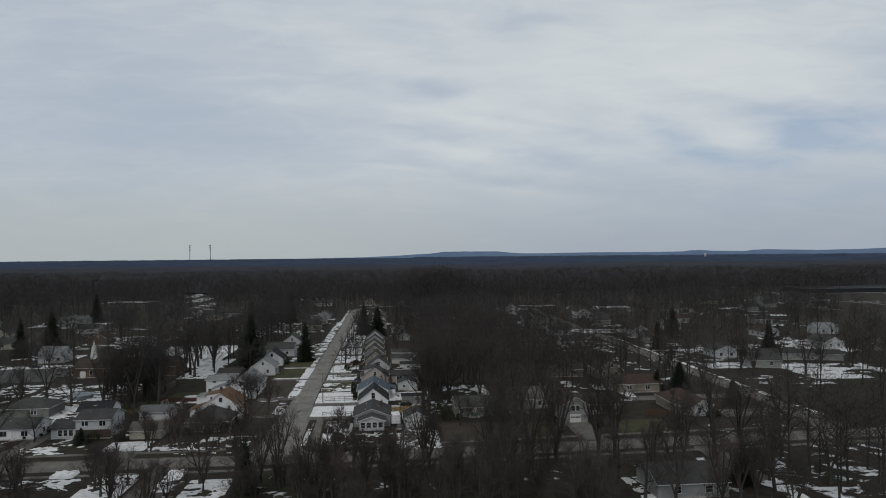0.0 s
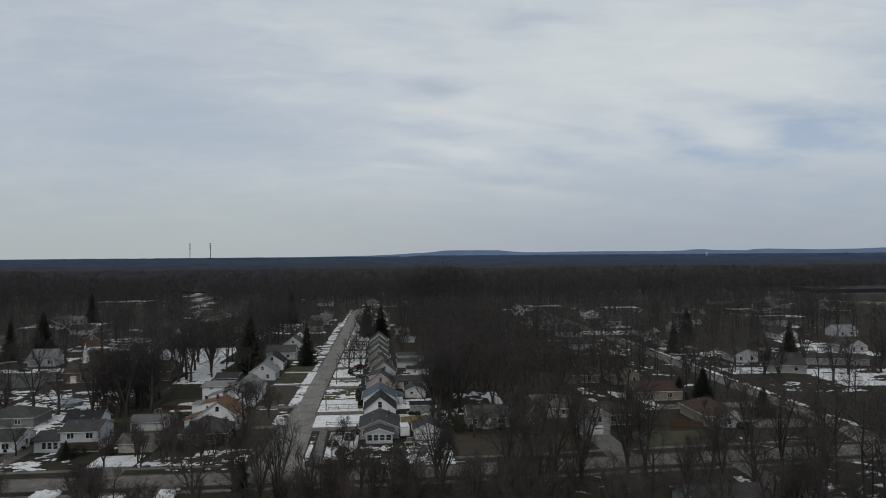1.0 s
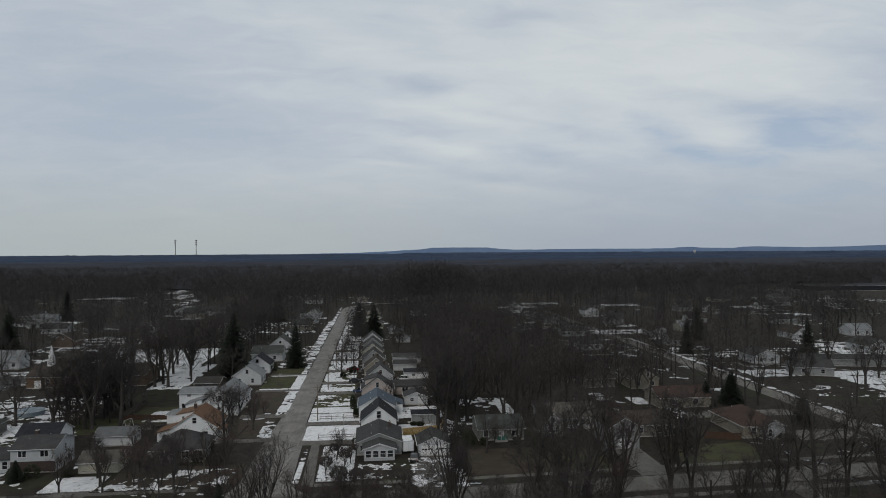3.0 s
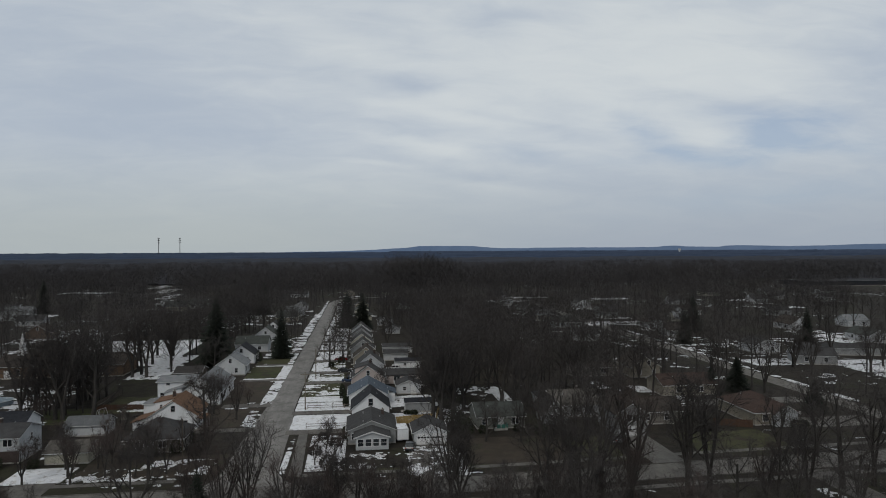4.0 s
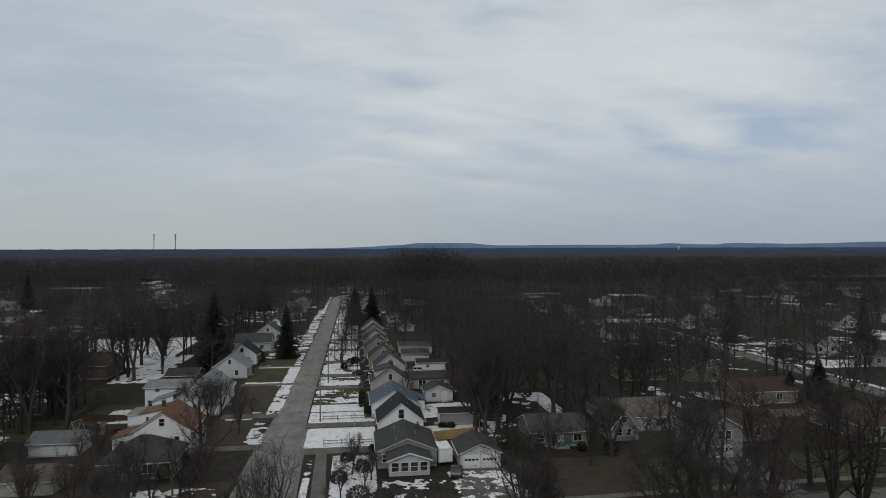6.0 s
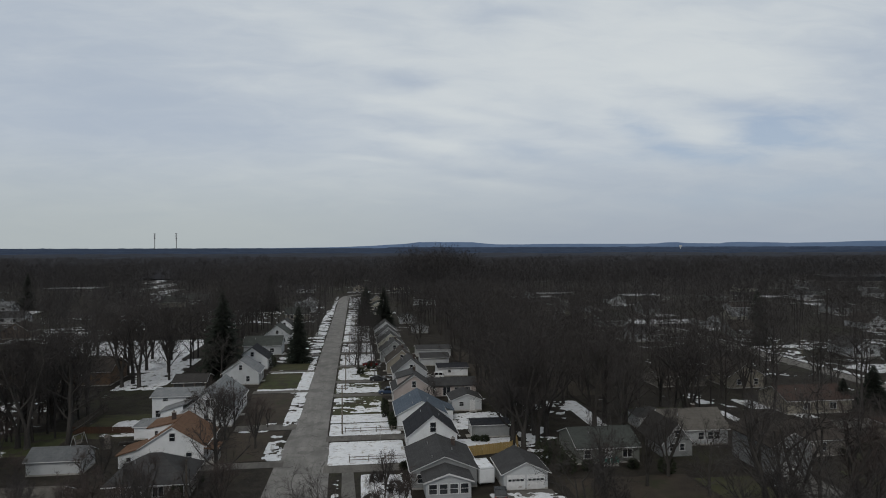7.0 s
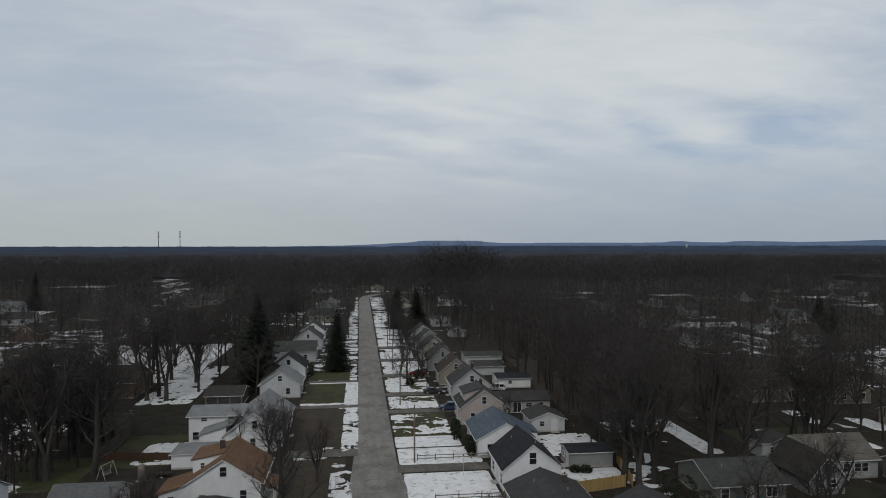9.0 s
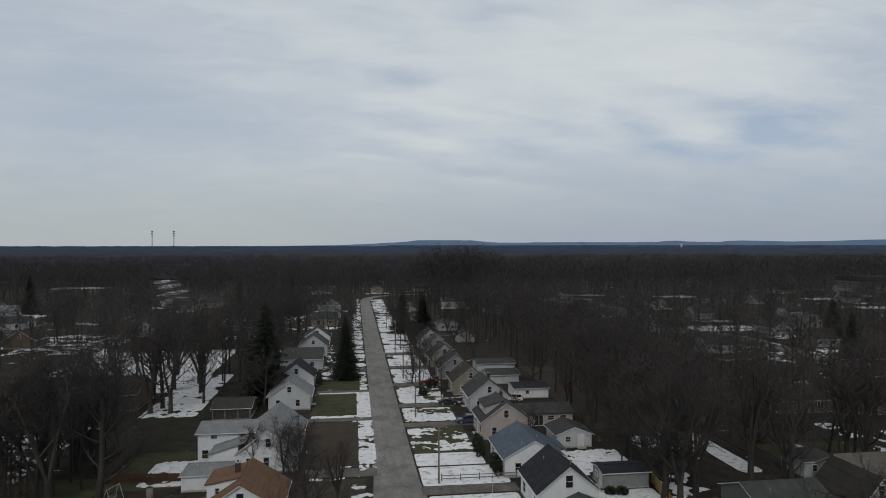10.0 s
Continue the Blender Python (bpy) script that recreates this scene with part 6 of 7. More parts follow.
# ---- lawns, snow ----
LAWN_BROWN = material("brown_lawn", (0.0235, 0.0190, 0.0145), (0.047, 0.0370, 0.0272), 0.35, 0.95, 0.6, 16.0, stain=((0.025, 0.0278, 0.0130), 0.35, 0.16), vary=0.06)
LAWN_GREEN = material("mossy_lawn", (0.022, 0.028, 0.0085), (0.038, 0.044, 0.0140), 0.4, 0.95, 0.6, 14.0, stain=((0.022, 0.019, 0.013), 0.55, 0.25), vary=0.06)
LAWN_OLIVE = material("olive_lawn", (0.026, 0.029, 0.0115), (0.050, 0.049, 0.021), 0.4, 0.95, 0.6, 14.0, stain=((0.026, 0.0205, 0.0145), 0.45, 0.22), vary=0.06)


def lawn(x0, x1, y0, y1, mat, label):
    """A mown lawn with a slightly wavering edge."""
    pts = []
    n = 22
    for (ax, ay), (bx, by) in (((x0, y0), (x1, y0)), ((x1, y0), (x1, y1)), ((x1, y1), (x0, y1)), ((x0, y1), (x0, y0))):
        for k in range(n):
            t = k / n
            pts.append((ax + (bx - ax) * t + 0.55 * noise.noise((ax + t * 9, ay, 2.0)), ay + (by - ay) * t + 0.55 * noise.noise((ay + t * 5, ax, 9.0))))
    bm = bmesh.new()
    top = bm.faces.new([bm.verts.new((x, y, 0.018 if mat is LAWN_GREEN else 0.012)) for x, y in pts])
    ext = bmesh.ops.extrude_face_region(bm, geom=[top])
    bmesh.ops.translate(bm, verts=[e for e in ext["geom"] if isinstance(e, bmesh.types.BMVert)], vec=(0, 0, -0.05))
    tagged(new("lawn", finish("lawn", bm, mat)), label, "lawn", kind="structure")


for x0, x1, y0, y1 in ((-16, -4.7, 68, 95.6), (-16, -5.2, 45.2, 62.8), (39.5, 59.5, 13.4, 30), (-30, -5.5, 14, 26)):
    lawn(x0, x1, y0, y1, LAWN_BROWN, "dull brown winter lawn")
for x0, x1, y0, y1 in ((-16, -4.6, 100.2, 121.6), (-16, -4.6, 126, 136), (84, 104, 14, 28), (3.5, 14.6, 66.4, 90), (3.5, 14.6, 93.6, 105.6), (3.5, 14.4, 109.4, 127.6), (-33, -44, 62, 80), (-44.5, -58, 53, 68), (22, 44, 11.4, 13.6), (60, 69, 12, 28)):
    lawn(min(x0, x1), max(x0, x1), y0, y1, LAWN_OLIVE, "olive green winter lawn")


for x0, x1, y0, y1 in ((65, 82, 58, 70.5), (-57, -45, 54, 66), (-15, -6.2, 102, 112)):
    lawn(x0, x1, y0, y1, LAWN_GREEN, "mossy green winter lawn")


lawn(40, 66, 84, 150, LAWN_BROWN, "brown leaf-strewn ground under bare trees")


def snow(x0, x1, y0, y1, share, cell=0.4, deep=0.07, label="leftover snow lying ragged on the lawn", lay=0.0):
    """Snow on a plot: it lies where drifting noise is high, thinning to a ragged rim."""
    nx, ny = max(3, int((x1 - x0) / cell)), max(3, int((y1 - y0) / cell))
    over = 1 - share - 0.5 * (share - 0.5)
    f = np.full((nx + 1, ny + 1), -1.0)
    for i in range(1, nx):
        for j in range(1, ny):
            x, y = x0 + i * cell, y0 + j * cell
            rim = min(i, nx - i, j, ny - j) * cell
            n = 0.5 + 0.40 * noise.noise((x * 0.14, y * 0.20, 4.0 + lay)) + 0.34 * noise.noise((x * 0.5, y * 0.62, 8.0 + lay)) + 0.22 * noise.noise((x * 1.4, y * 1.6, 1.0)) + 0.14 * noise.noise((x * 3.1, y * 3.1, 2.0)) + 0.08 * noise.noise((x * 6.3, y * 6.3, 2.0))
            f[i, j] = n - 0.16 * max(0.0, 1 - rim / 0.9) ** 2 - over
    f[[0, nx], :] = np.minimum(f[[1, nx - 1], :], -0.02)
    f[:, [0, ny]] = np.minimum(f[:, [1, ny - 1]], -0.02)
    ids, vs, fs = {}, [], []

    def at(i, j):
        if (i, j) not in ids:
            x, y = x0 + i * cell, y0 + j * cell
            ids[i, j] = len(vs)
            vs.append((x, y, 0.02 + deep * min(1.0, f[i, j] / 0.15) * (0.75 + 0.5 * noise.noise((x * 0.9, y * 0.9, 3.0)))))
        return ids[i, j]

    def rim_point(a, b):
        key = (min(a, b), max(a, b))
        if key not in ids:
            (i, j), (k, m) = key
            t = min(0.95, max(0.05, f[i, j] / (f[i, j] - f[k, m])))
            ids[key] = len(vs)
            vs.append((x0 + (i + (k - i) * t) * cell, y0 + (j + (m - j) * t) * cell, 0.016))
        return ids[key]

    for i in range(nx):
        for j in range(ny):
            ring = ((i, j), (i + 1, j), (i + 1, j + 1), (i, j + 1))
            face = []
            for k in range(4):
                a, b = ring[k], ring[(k + 1) % 4]
                if f[a] > 0:
                    face.append(at(*a))
                if (f[a] > 0) != (f[b] > 0):
                    face.append(rim_point(a, b))
            if len(face) > 2:
                fs.append(tuple(face))
    if not fs:
        return
    me = mesh_of("snow", vs, fs, SNOW)
    me.polygons.foreach_set("use_smooth", [True] * len(me.polygons))
    tagged(new("snow", me), label, "snow", kind="stuff")


# right-hand front yards
SPOTS_E1 = ((3.7, 17.0, 41.2, 54.3, 0.90), (3.4, 17.0, 58.0, 66.4, 0.86), (3.3, 14.9, 67.0, 73.4, 0.74), (3.3, 14.7, 74.6, 81.0, 0.52), (3.3, 14.7, 81.2, 90.0, 0.48), (3.4, 14.6, 94.0, 105.4, 0.60), (3.4, 14.5, 109.6, 127.6, 0.58), (3.4, 14.5, 131.6, 151, 0.62), (3.4, 14.5, 155.6, 175, 0.62), (3.4, 14.5, 180, 230, 0.6), (3.4, 14.0, 232, 300, 0.55), (3.4, 12, 305, 390, 0.55), (9.2, 16.5, 13.6, 36.6, 0.66), (4.9, 6.5, 13, 36, 0.6), (17, 27, 14, 23.5, 0.52),)
SPOTS_E2 = ((27.5, 38.5, 8, 26, 0.55), (26.4, 37.2, 45.8, 53.0, 0.74), (26.2, 39.4, 58.8, 72.0, 0.60), (37.4, 41, 40, 52, 0.5),)
for x0, x1, y0, y1, share in SPOTS_E1 + SPOTS_E2:
    snow(x0, x1, y0, y1, share, 0.4 if y1 < 160 else 0.8)
# left-hand verge and yards
SPOTS_F1 = ((-6.2, -3.0, 66, 96.6, 0.62), (-6.4, -3.0, 98.6, 122.6, 0.62), (-7.0, -3.6, 92, 104, 0.34), (-5.6, -3.4, 125, 150, 0.66), (-7.4, -3.3, 153, 178, 0.56), (-8, -3.3, 181, 300, 0.54), (-6, -3.4, 300, 395, 0.5), (-16, -4.2, 99.0, 101.0, 0.62), (-16, -4.2, 95.0, 96.1, 0.42), (-15.5, -4.4, 121.4, 122.5, 0.62), (-14, -4.6, 62.4, 63.6, 0.5), (-13, -4.8, 67.6, 68.6, 0.5), (-7.4, -3.6, 44.8, 64, 0.52), (-16, -5, 138, 150, 0.5),)
SPOTS_F2 = ((-16, -7, 153, 200, 0.42), (-39.5, -31.5, 63, 75, 0.56), (-44, -26, 50, 58, 0.30), (-41, -31, 13.4, 22, 0.78), (-31, -19, 13, 20, 0.52), (-20, -6.5, 12.6, 24, 0.46), (-62, -44, 12.6, 22, 0.44), (-90, -58, 52, 97, 0.47), (-80, -60, 40, 52, 0.5), (-60, -46, 48, 62, 0.36), (-28.0, -8, 9.2, 11, 0.45), (-70, -30, 9.2, 11, 0.3), (12, 44, 9.0, 11, 0.42), (-34, -24.6, -17, -3.4, 0.60), (-20.4, -16.4, -15, -1.0, 0.66), (-14, -5, -19, -8, 0.62), (-56, -36, -12, -4.6, 0.44),)
SPOTS_F3 = ((72, 76, -28, -16, 0.6), (92.4, 95.4, -10, -5.4, 0.62), (98.6, 102.6, -31, -19, 0.55), (-8, 8, -14, -5, 0.3),)
for x0, x1, y0, y1, share in SPOTS_F1 + SPOTS_F2 + SPOTS_F3:
    snow(x0, x1, y0, y1, share, 0.4)
SPOTS_G1 = ((-92, -46, 128, 194, 0.78), (-52, -40, 104, 150, 0.60), (-96, -56, 96.5, 99.5, 0.42), (-135, -94, 134, 143, 0.6), (-130, -92, 60, 100, 0.46), (50.4, 55.2, 64, 81, 0.50), (54.4, 58.4, 57, 80, 0.74), (43.5, 51, 69, 79, 0.52), (38.5, 46, 48, 62, 0.46), (85, 89, 72, 83, 0.6), (71, 74, 66, 70, 0.6), (94, 99, 66, 76, 0.62), (99.6, 104, 54, 67, 0.62), (84.6, 87.4, 56, 69, 0.6), (143.6, 145.4, 26, 200, 0.56), (152, 178, 66, 84, 0.40), (160, 215, 138, 160, 0.42), (186, 215, 84, 104, 0.5), (143.5, 156, 120, 160, 0.42), (96, 128, 98, 130, 0.36),)
SPOTS_G2 = ((176, 198, 74, 106, 0.60), (212, 238, 136, 172, 0.55), (150, 170, 99, 112, 0.58), (146, 172, 140, 150, 0.5), (196, 224, 376, 392, 0.72), (285, 312, 346, 362, 0.66), (276, 306, 290, 305, 0.62), (112, 146, 368, 384, 0.55), (138, 168, 400, 416, 0.55), (108, 134, 268, 284, 0.5), (130, 166, 216, 234, 0.55), (-128, -117, 388, 430, 0.44), (-144, -132, 432, 500, 0.46), (-170, -154, 504, 580, 0.44), (-196, -180, 584, 650, 0.44), (-205, -160, 296, 320, 0.55), (-140, -110, 158, 172, 0.5), (-250, -205, 515, 540, 0.6), (86, 104, 50, 60, 0.42), (112, 131, 76, 84, 0.46), (147, 160, 104, 118, 0.42), (105, 136, 140, 200, 0.38), (-130, -90, 190, 240, 0.46), (62, 92, 24, 31, 0.26), (-60, -30, 240, 300, 0.4),)
for x0, x1, y0, y1, share in SPOTS_G1 + SPOTS_G2:
    snow(x0, x1, y0, y1, share, 0.8)

# ---- fences, cars, garden things ----


def board_fence(name, x0, y0, x1, y1, high, mat, label, panel=2.4):
    """Posts with board panels between them, along a line."""
    length = math.hypot(x1 - x0, y1 - y0)
    ob = base(name, x0, y0, math.degrees(math.atan2(y1 - y0, x1 - x0)))
    tagged(ob, label, "fence", "board fences")
    n = max(1, round(length / panel))
    w = length / n
    pm = boxes("post", [(-0.06, 0.06, -0.06, 0.06, -0.1, high + 0.12)], mat, 0.01)
    bw = (w - 0.14) / 12
    bd = boxes("board", [(0.0, bw - 0.015, -0.013, 0.013, 0.06, high)], mat)
    rl = boxes("rail", [(0.07, w - 0.07, 0.024, 0.064, 0.0, 0.09)], mat)
    for k in range(n + 1):
        part("post", pm, ob, m=pose(k * w, 0, 0))
    for k in range(n):
        for z in (0.3, high - 0.35):
            part("rail", rl, ob, m=pose(k * w, 0, z))
        for b in range(12):
            part("board", bd, ob, m=pose(k * w + 0.07 + b * bw, 0.006 * (b % 2), -0.02 * (b % 3)))


board_fence("board_fence", 26.6, 42.6, 35.4, 44.6, 1.8, FENCEWOOD, "new yellow pine board fence across the back yard")
board_fence("board_fence", 36.3, 44.2, 38.2, 55.0, 1.8, FENCEWOOD, "new yellow pine board fence along the yard")
board_fence("board_fence", -45.3, 66.4, -45.0, 84.0, 1.7, DARKFENCE, "old dark board fence along the yard")
board_fence("board_fence", -45.0, 66.2, -30.8, 64.9, 1.3, REDFENCE, "reddish brown board fence behind the lawn")
board_fence("board_fence", 96.5, 32.3, 104, 29.6, 1.7, REDFENCE, "orange stained board fence beside the bungalow")
board_fence("board_fence", 39.0, 120, 39.5, 152, 1.8, DARKFENCE, "old dark board fence behind the garages")


def rail_fence(x0, x1, y, label="weathered split-rail fence across the snowy lawn"):
    ob = base("rail_fence", x0, y)
    tagged(ob, label, "fence", "rail fences")
    n = round((x1 - x0) / 3.0)
    w = (x1 - x0) / n
    pm = boxes("post", [(-0.07, 0.07, -0.07, 0.07, -0.1, 1.15)], GREYWOOD, 0.015)
    for k in range(n + 1):
        part("post", pm, ob, m=pose(k * w, 0, 0))
    for k in range(n):
        for z in (0.45, 0.9):
            part("rail", boxes("rail", [(0.0, w, -0.045, 0.045, z - 0.06, z + 0.05)], GREYWOOD, 0.015), ob, m=pose(k * w, 0.0, rng.uniform(-0.03, 0.03), 0, rng.uniform(-0.8, 0.8), 0))


rail_fence(6.4, 18.2, 59.7)
rail_fence(7.4, 17.0, 42.4)
rail_fence(-14.5, -8.5, 152.4)


def car(x, y, rot, paint, kind="estate", label="parked car in a driveway"):
    """A parked car: body with wheel arches, glasshouse, wheels, lamps."""
    ob = base("car", x, y, rot)
    tagged(ob, label, "car", "parked cars")
    L, W, roof = (4.6, 1.82, 1.68) if kind == "estate" else (4.5, 1.78, 1.45)
    pr = [(-L / 2, 0.35), (-L / 2, 0.75), (-L / 2 + 0.12, 0.98), (-L * 0.10, 1.02), (L * 0.20, 1.0), (L / 2 - 0.35, 0.86), (L / 2, 0.68), (L / 2, 0.35), (L * 0.40, 0.27), (-L * 0.40, 0.27)]
    body = prism("body", pr, -W / 2, W / 2, paint)
    bm = bmesh.new()
    bm.from_mesh(body)
    bmesh.ops.bevel(bm, geom=list(bm.edges), offset=0.06, segments=2, affect="EDGES")
    bm.to_mesh(body)
    bm.free()
    part("body", body, ob)
    x0, x1, x2, x3 = (-L / 2 + 0.12, -L / 2 + 0.35, L * 0.06, L * 0.24) if kind == "estate" else (-L * 0.40, -L * 0.24, L * 0.04, L * 0.22)
    part("glasshouse", prism("glasshouse", [(x0, 0.98), (x1, roof - 0.06), (x2, roof - 0.06), (x3, 0.98)], -W / 2 + 0.12, W / 2 - 0.12, GLASS), ob)
    part("roof_panel", boxes("roof_panel", [(x1 - 0.02, x2 + 0.02, -W / 2 + 0.1, W / 2 - 0.1, roof - 0.06, roof)], paint, 0.025), ob)
    for px in (x1 + 0.02, (x1 + x2) / 2, x2 - 0.02):
        for s in (-1, 1):
            part("pillar", boxes("pillar", [(px - 0.05, px + 0.05, s * (W / 2 - 0.115) - 0.015, s * (W / 2 - 0.115) + 0.015, 0.98, roof - 0.05)], paint), ob)
    ty = cylinder("tyre", 0.33, 0.33, -0.11, 0.11, RUBBER, 18)
    ri = cylinder("rim", 0.2, 0.2, -0.115, 0.115, METAL, 12)
    for px in (-L * 0.30, L * 0.31):
        for s in (-1, 1):
            w = part("tyre", ty, ob, m=pose(px, s * (W / 2 - 0.1), 0.33, 90, 0, 0))
            part("rim", ri, w)
    for s in (-1, 1):
        part("headlight", boxes("headlight", [(L / 2 - 0.04, L / 2 + 0.015, s * W * 0.36 - 0.16, s * W * 0.36 + 0.16, 0.58, 0.72)], TRIM, 0.02), ob)
        part("tail_light", boxes("tail_light", [(-L / 2 - 0.015, -L / 2 + 0.04, s * W * 0.40 - 0.1, s * W * 0.40 + 0.1, 0.62, 0.86)], REDLAMP, 0.02), ob)


def paint(name, c):
    return material(name, tuple(v * 0.9 for v in c), c, 0.8, 0.25, 0.02, vary=0.02, spec=0.5)


BLUECAR, WHITECAR, REDCAR, DARKCAR, SILVER = paint("blue_car_paint", (0.035, 0.055, 0.10)), paint("white_car_paint", (0.62, 0.63, 0.64)), paint("red_car_paint", (0.16, 0.014, 0.016)), paint("dark_car_paint", (0.025, 0.027, 0.03)), paint("silver_car_paint", (0.15, 0.155, 0.16))
car(16.0, 92.0, 180, BLUECAR, label="dark blue parked estate car beside the pink cottage")
car(29.6, 109.0, 170, WHITECAR, label="white parked car behind the grey cottage")
car(12.4, 129.4, 180, REDCAR, "saloon", "dark red parked car in a driveway")
car(14.2, 107.5, 0, DARKCAR, "saloon", "dark parked car under a tree")
car(28.9, 24.6, 80, DARKCAR, "saloon", "dark parked car beside the corner bungalow")
car(-61.0, 34.2, 90, DARKCAR, label="dark parked car in the driveway of the low house")
car(-117, 136.5, 0, DARKCAR, "saloon", "dark car parked at the edge of the car park")
car(-97, 113.6, 10, SILVER, "saloon", "silver car parked beside the church")
car(-92, 115, 10, WHITECAR, "saloon", "white car parked beside the church")
car(70.6, 24, 90, SILVER, "saloon", label="silver parked car on the wide driveway")
car(30.0, 233, 0, DARKCAR, label="dark car beside a far house")
car(-63.0, 28.0, 40, DARKCAR, "saloon", "dark covered car on the lawn")


def shrub(x, y, r, high, mat=SHRUB, label="dark green clipped evergreen shrub", name="shrub"):
    """A bush of many small leaf blades on a few stems."""
    stem, leaves = Limbs(), Limbs()
    stem.tube([np.array((0, 0, -0.1)), np.array((r * 0.5, 0, high * 0.7))], (0.04, 0.01), 4)
    for _ in range(420):
        u, a = rng.random(), rng.uniform(0, 6.28)
        rr = r * math.sqrt(max(0.02, 1 - (2 * u - 0.8) ** 2 * 0.7)) * rng.uniform(0.75, 1.1)
        p = np.array((math.cos(a) * rr, math.sin(a) * rr, high * u))
        leaves.twig(p * np.array((0.8, 0.8, 0.95)), unit(np.array((math.cos(a), math.sin(a), rng.uniform(-0.2, 1.2)))), rng.uniform(0.25, 0.5), 0.13)
    ob = base(name, x, y, rng.uniform(0, 360))
    tagged(ob, label, "shrub", "evergreen shrubs")
    sm = mesh_arrays("stem", np.array(stem.v), np.array(stem.f), BARK)
    for k in range(5):
        part("stem", sm, ob, m=pose(0, 0, 0, 0, 0, 72 * k))
    part("foliage", mesh_arrays("foliage", np.array(leaves.v), np.array(leaves.f), mat), ob)


SPOTS_H1 = ((14.4, 73.0, 0.7, 3.4), (14.5, 70.6, 0.75, 3.6), (15.6, 64.6, 0.7, 2.6), (15.7, 62.8, 0.75, 2.8), (15.6, 61.2, 0.7, 2.4), (16.4, 33, 0.9, 1.4), (16.2, 38, 0.8, 1.2), (-15.0, 34.6, 1.0, 2.2), (-16.2, 28.2, 1.1, 2.6), (-20, 26.6, 1.0, 2.0), (-25, 27.0, 0.9, 1.6), (-16.2, 132, 1.2, 3.6), (-39.2, 22.0, 1.0, 1.8), (-46, 22.4, 1.6, 2.6), (-49, 22.0, 1.5, 2.4), (45, 33.6, 0.9, 1.6), (52.6, 33.6, 0.9, 1.4), (113.5, 28.4, 1.2, 1.5),)
SPOTS_H2 = ((115.6, 29, 1.1, 1.4), (90.4, 35.4, 1.1, 1.6), (12.6, 125.6, 1.3, 2.2), (9.6, 117.8, 1.0, 1.6), (57, 31, 1.5, 2.6), (30.2, 51.6, 0.8, 0.9), (31.8, 51.2, 0.9, 1.0), (40.2, 36.2, 1.9, 4.6), (41.6, 33.4, 1.7, 3.4), (39.4, 39.2, 1.6, 3.8), (84, 36, 1.0, 1.4),)
for x, y, r, h in SPOTS_H1 + SPOTS_H2:
    shrub(x, y, r, h)

gp = base("garden_pole", 12.8, 52.4)
tagged(gp, "thin pale pole with a bird box standing in the snow", "garden pole")
part("pole", cylinder("pole", 0.035, 0.03, -0.1, 2.9, METAL, 8), gp)
part("bird_box", boxes("bird_box", [(-0.11, 0.11, -0.11, 0.11, 2.9, 3.15)], GREYWOOD, 0.01), gp)
pool = base("swimming_pool", -72.4, 75.5)
tagged(pool, "round above-ground pool with a blue-grey cover", "pool")
POOLSIDE = material("pool_wall", (0.11, 0.15, 0.18), (0.16, 0.20, 0.23), 1.2, 0.6, 0.1)
COVER = material("pool_cover", (0.07, 0.11, 0.14), (0.12, 0.16, 0.19), 0.6, 0.5, 0.2, stain=((0.5, 0.52, 0.55), 0.5, 0.5))
part("pool_wall", cylinder("pool_wall", 3.6, 3.6, -0.05, 1.2, POOLSIDE, 32), pool)
part("pool_cover", cylinder("pool_cover", 3.5, 3.3, 1.2, 1.28, COVER, 32), pool)
part("rim", cylinder("rim", 3.7, 3.7, 1.13, 1.19, TRIM, 32), pool)

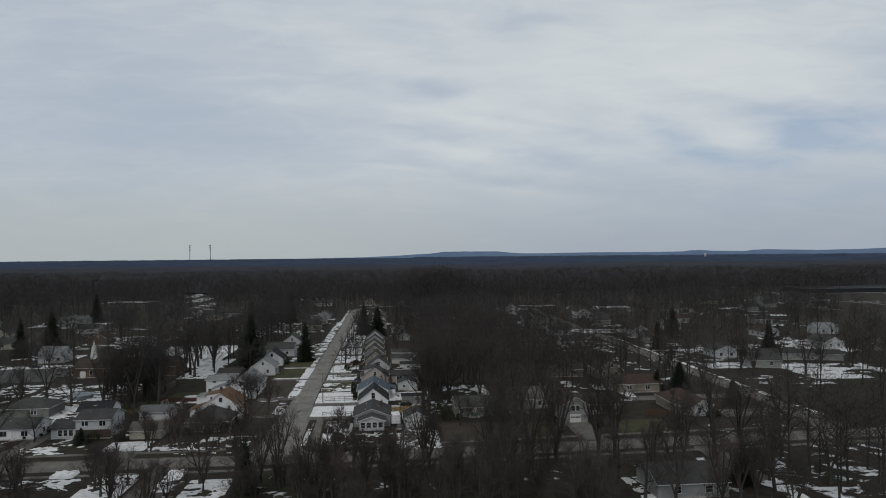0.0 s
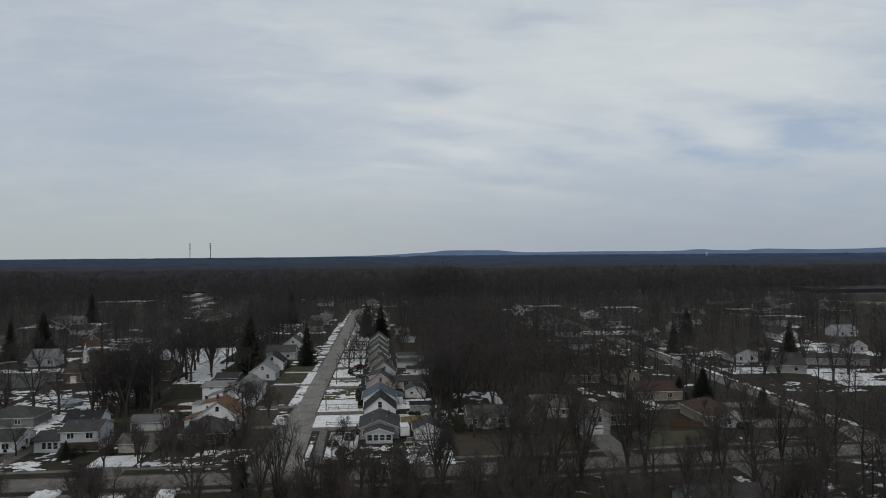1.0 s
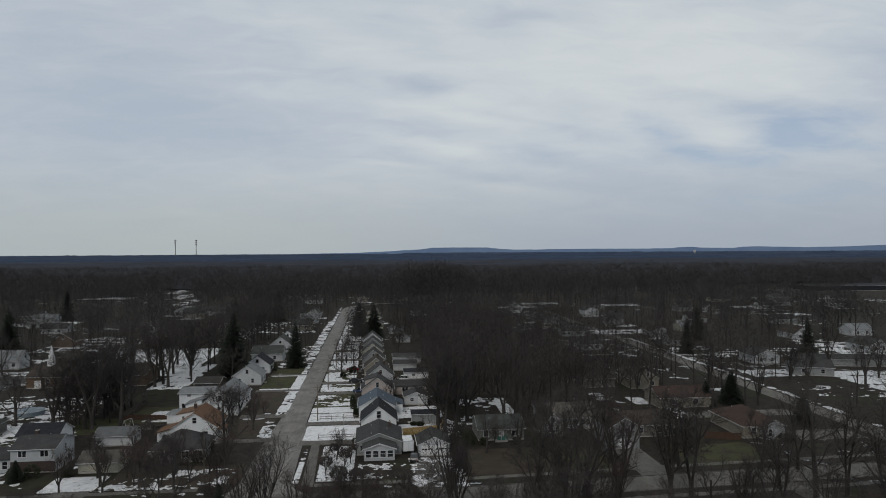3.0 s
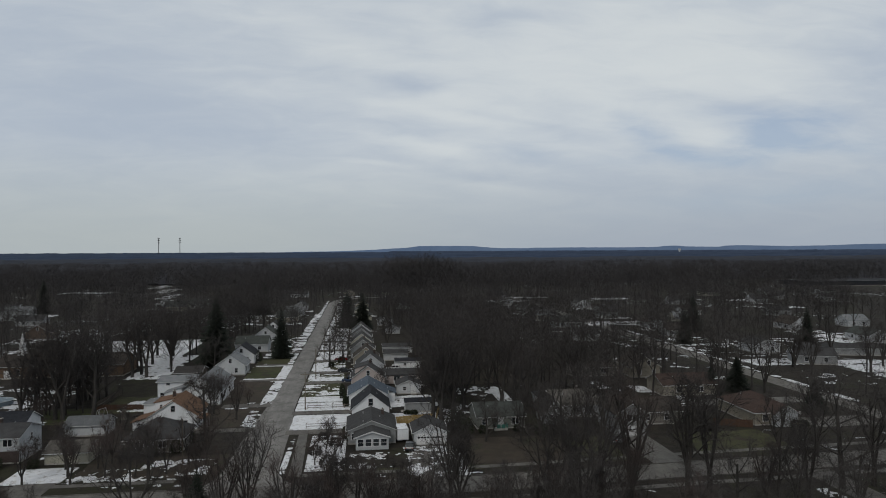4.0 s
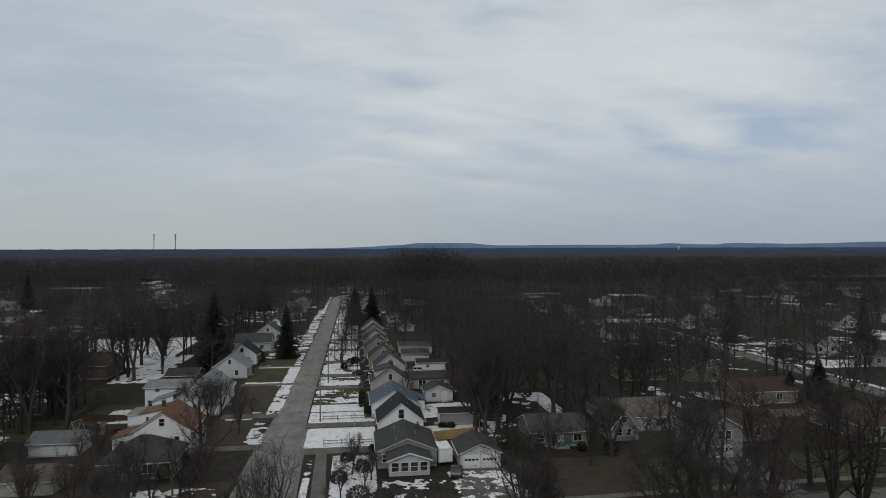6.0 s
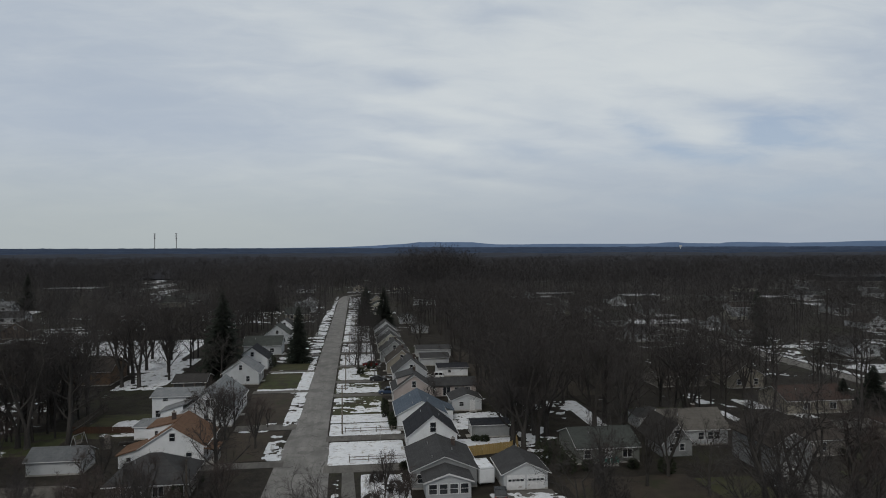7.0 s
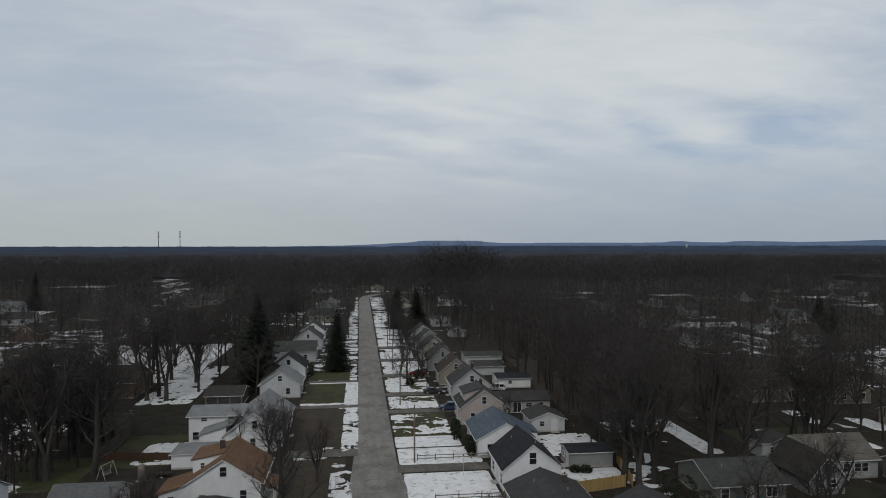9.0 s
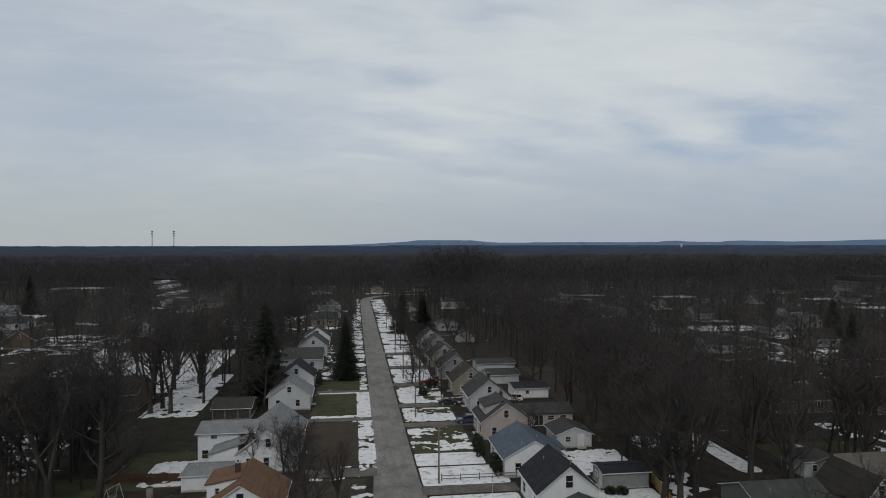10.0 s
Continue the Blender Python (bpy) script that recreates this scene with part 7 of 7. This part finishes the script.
sw = base("garden_swing", -40.8, 58.2, 70)
tagged(sw, "grey metal garden swing frame on the lawn", "swing set")
for s in (-1.3, 1.3):
    for t in (-1, 1):
        part("leg", boxes("leg", [(-0.035, 0.035, -0.035, 0.035, 0, 2.2)], METAL), sw, m=pose(s, t * 0.75, 0, t * 19, 0, 0))
part("top_bar", boxes("top_bar", [(-1.4, 1.4, -0.045, 0.045, 2.04, 2.13)], METAL), sw)
part("seat", boxes("seat", [(-0.8, 0.8, -0.25, 0.25, 0.5, 0.56), (-0.8, 0.8, 0.22, 0.28, 0.56, 1.0)], GREYWOOD, 0.01), sw)
for s in (-0.7, 0.7):
    part("hanger", boxes("hanger", [(s - 0.015, s + 0.015, -0.015, 0.015, 0.56, 2.05)], METAL), sw)
stump = base("tree_stump", -35.2, 56.0)
tagged(stump, "tall grey dead tree stump beside the fence", "stump")
t = Limbs()
t.tube([np.array((0, 0, -0.1)), np.array((0.05, 0, 0.25)), np.array((0.02, 0.05, 1.2)), np.array((0, 0, 2.3))], (0.85, 0.55, 0.48, 0.46), 11)
t.f += [(len(t.v) - 11, len(t.v) - 11 + k, len(t.v) - 10 + k) for k in range(1, 10)]
part("stump_bole", mesh_arrays("stump_bole", np.array(t.v), np.array(t.f), GREYWOOD), stump)
wood = base("wood_pile", -32.4, 57.6, 8)
tagged(wood, "untidy pile of cut logs by the fence", "wood pile")
for k in range(14):
    part("log", cylinder("log", 0.16, 0.15, -0.5, 0.5, BARK, 8), wood, m=pose(-1.2 + 0.36 * (k % 7) + 0.1 * (k // 7), rng.uniform(-0.2, 0.2), 0.17 + 0.3 * (k // 7), 90, 0, rng.uniform(-8, 8)))
for x, y in FAR_LOTS[::2]:
    snow(x - 9, x + 9, y - 17, y - 7, 0.5, 0.9, 0.08, "leftover snow before a far house")
for x, y, r, h in ((13.5, 15.4, 1.9, 2.2), (17.0, 14.6, 1.6, 2.0), (-12, 26, 1.4, 2.4), (-24, 24, 1.3, 2.0), (10.6, 23.5, 1.4, 1.7), (14.2, 28, 1.3, 1.8), (11.6, 33, 1.1, 1.5)):
    shrub(x, y, r, h, TWIG, "leafless brown twiggy bush")
snow(-43.4, -38.4, -4.6, -0.6, 0.95, 0.3, 0.7, "grey ploughed snow mound beside the street")
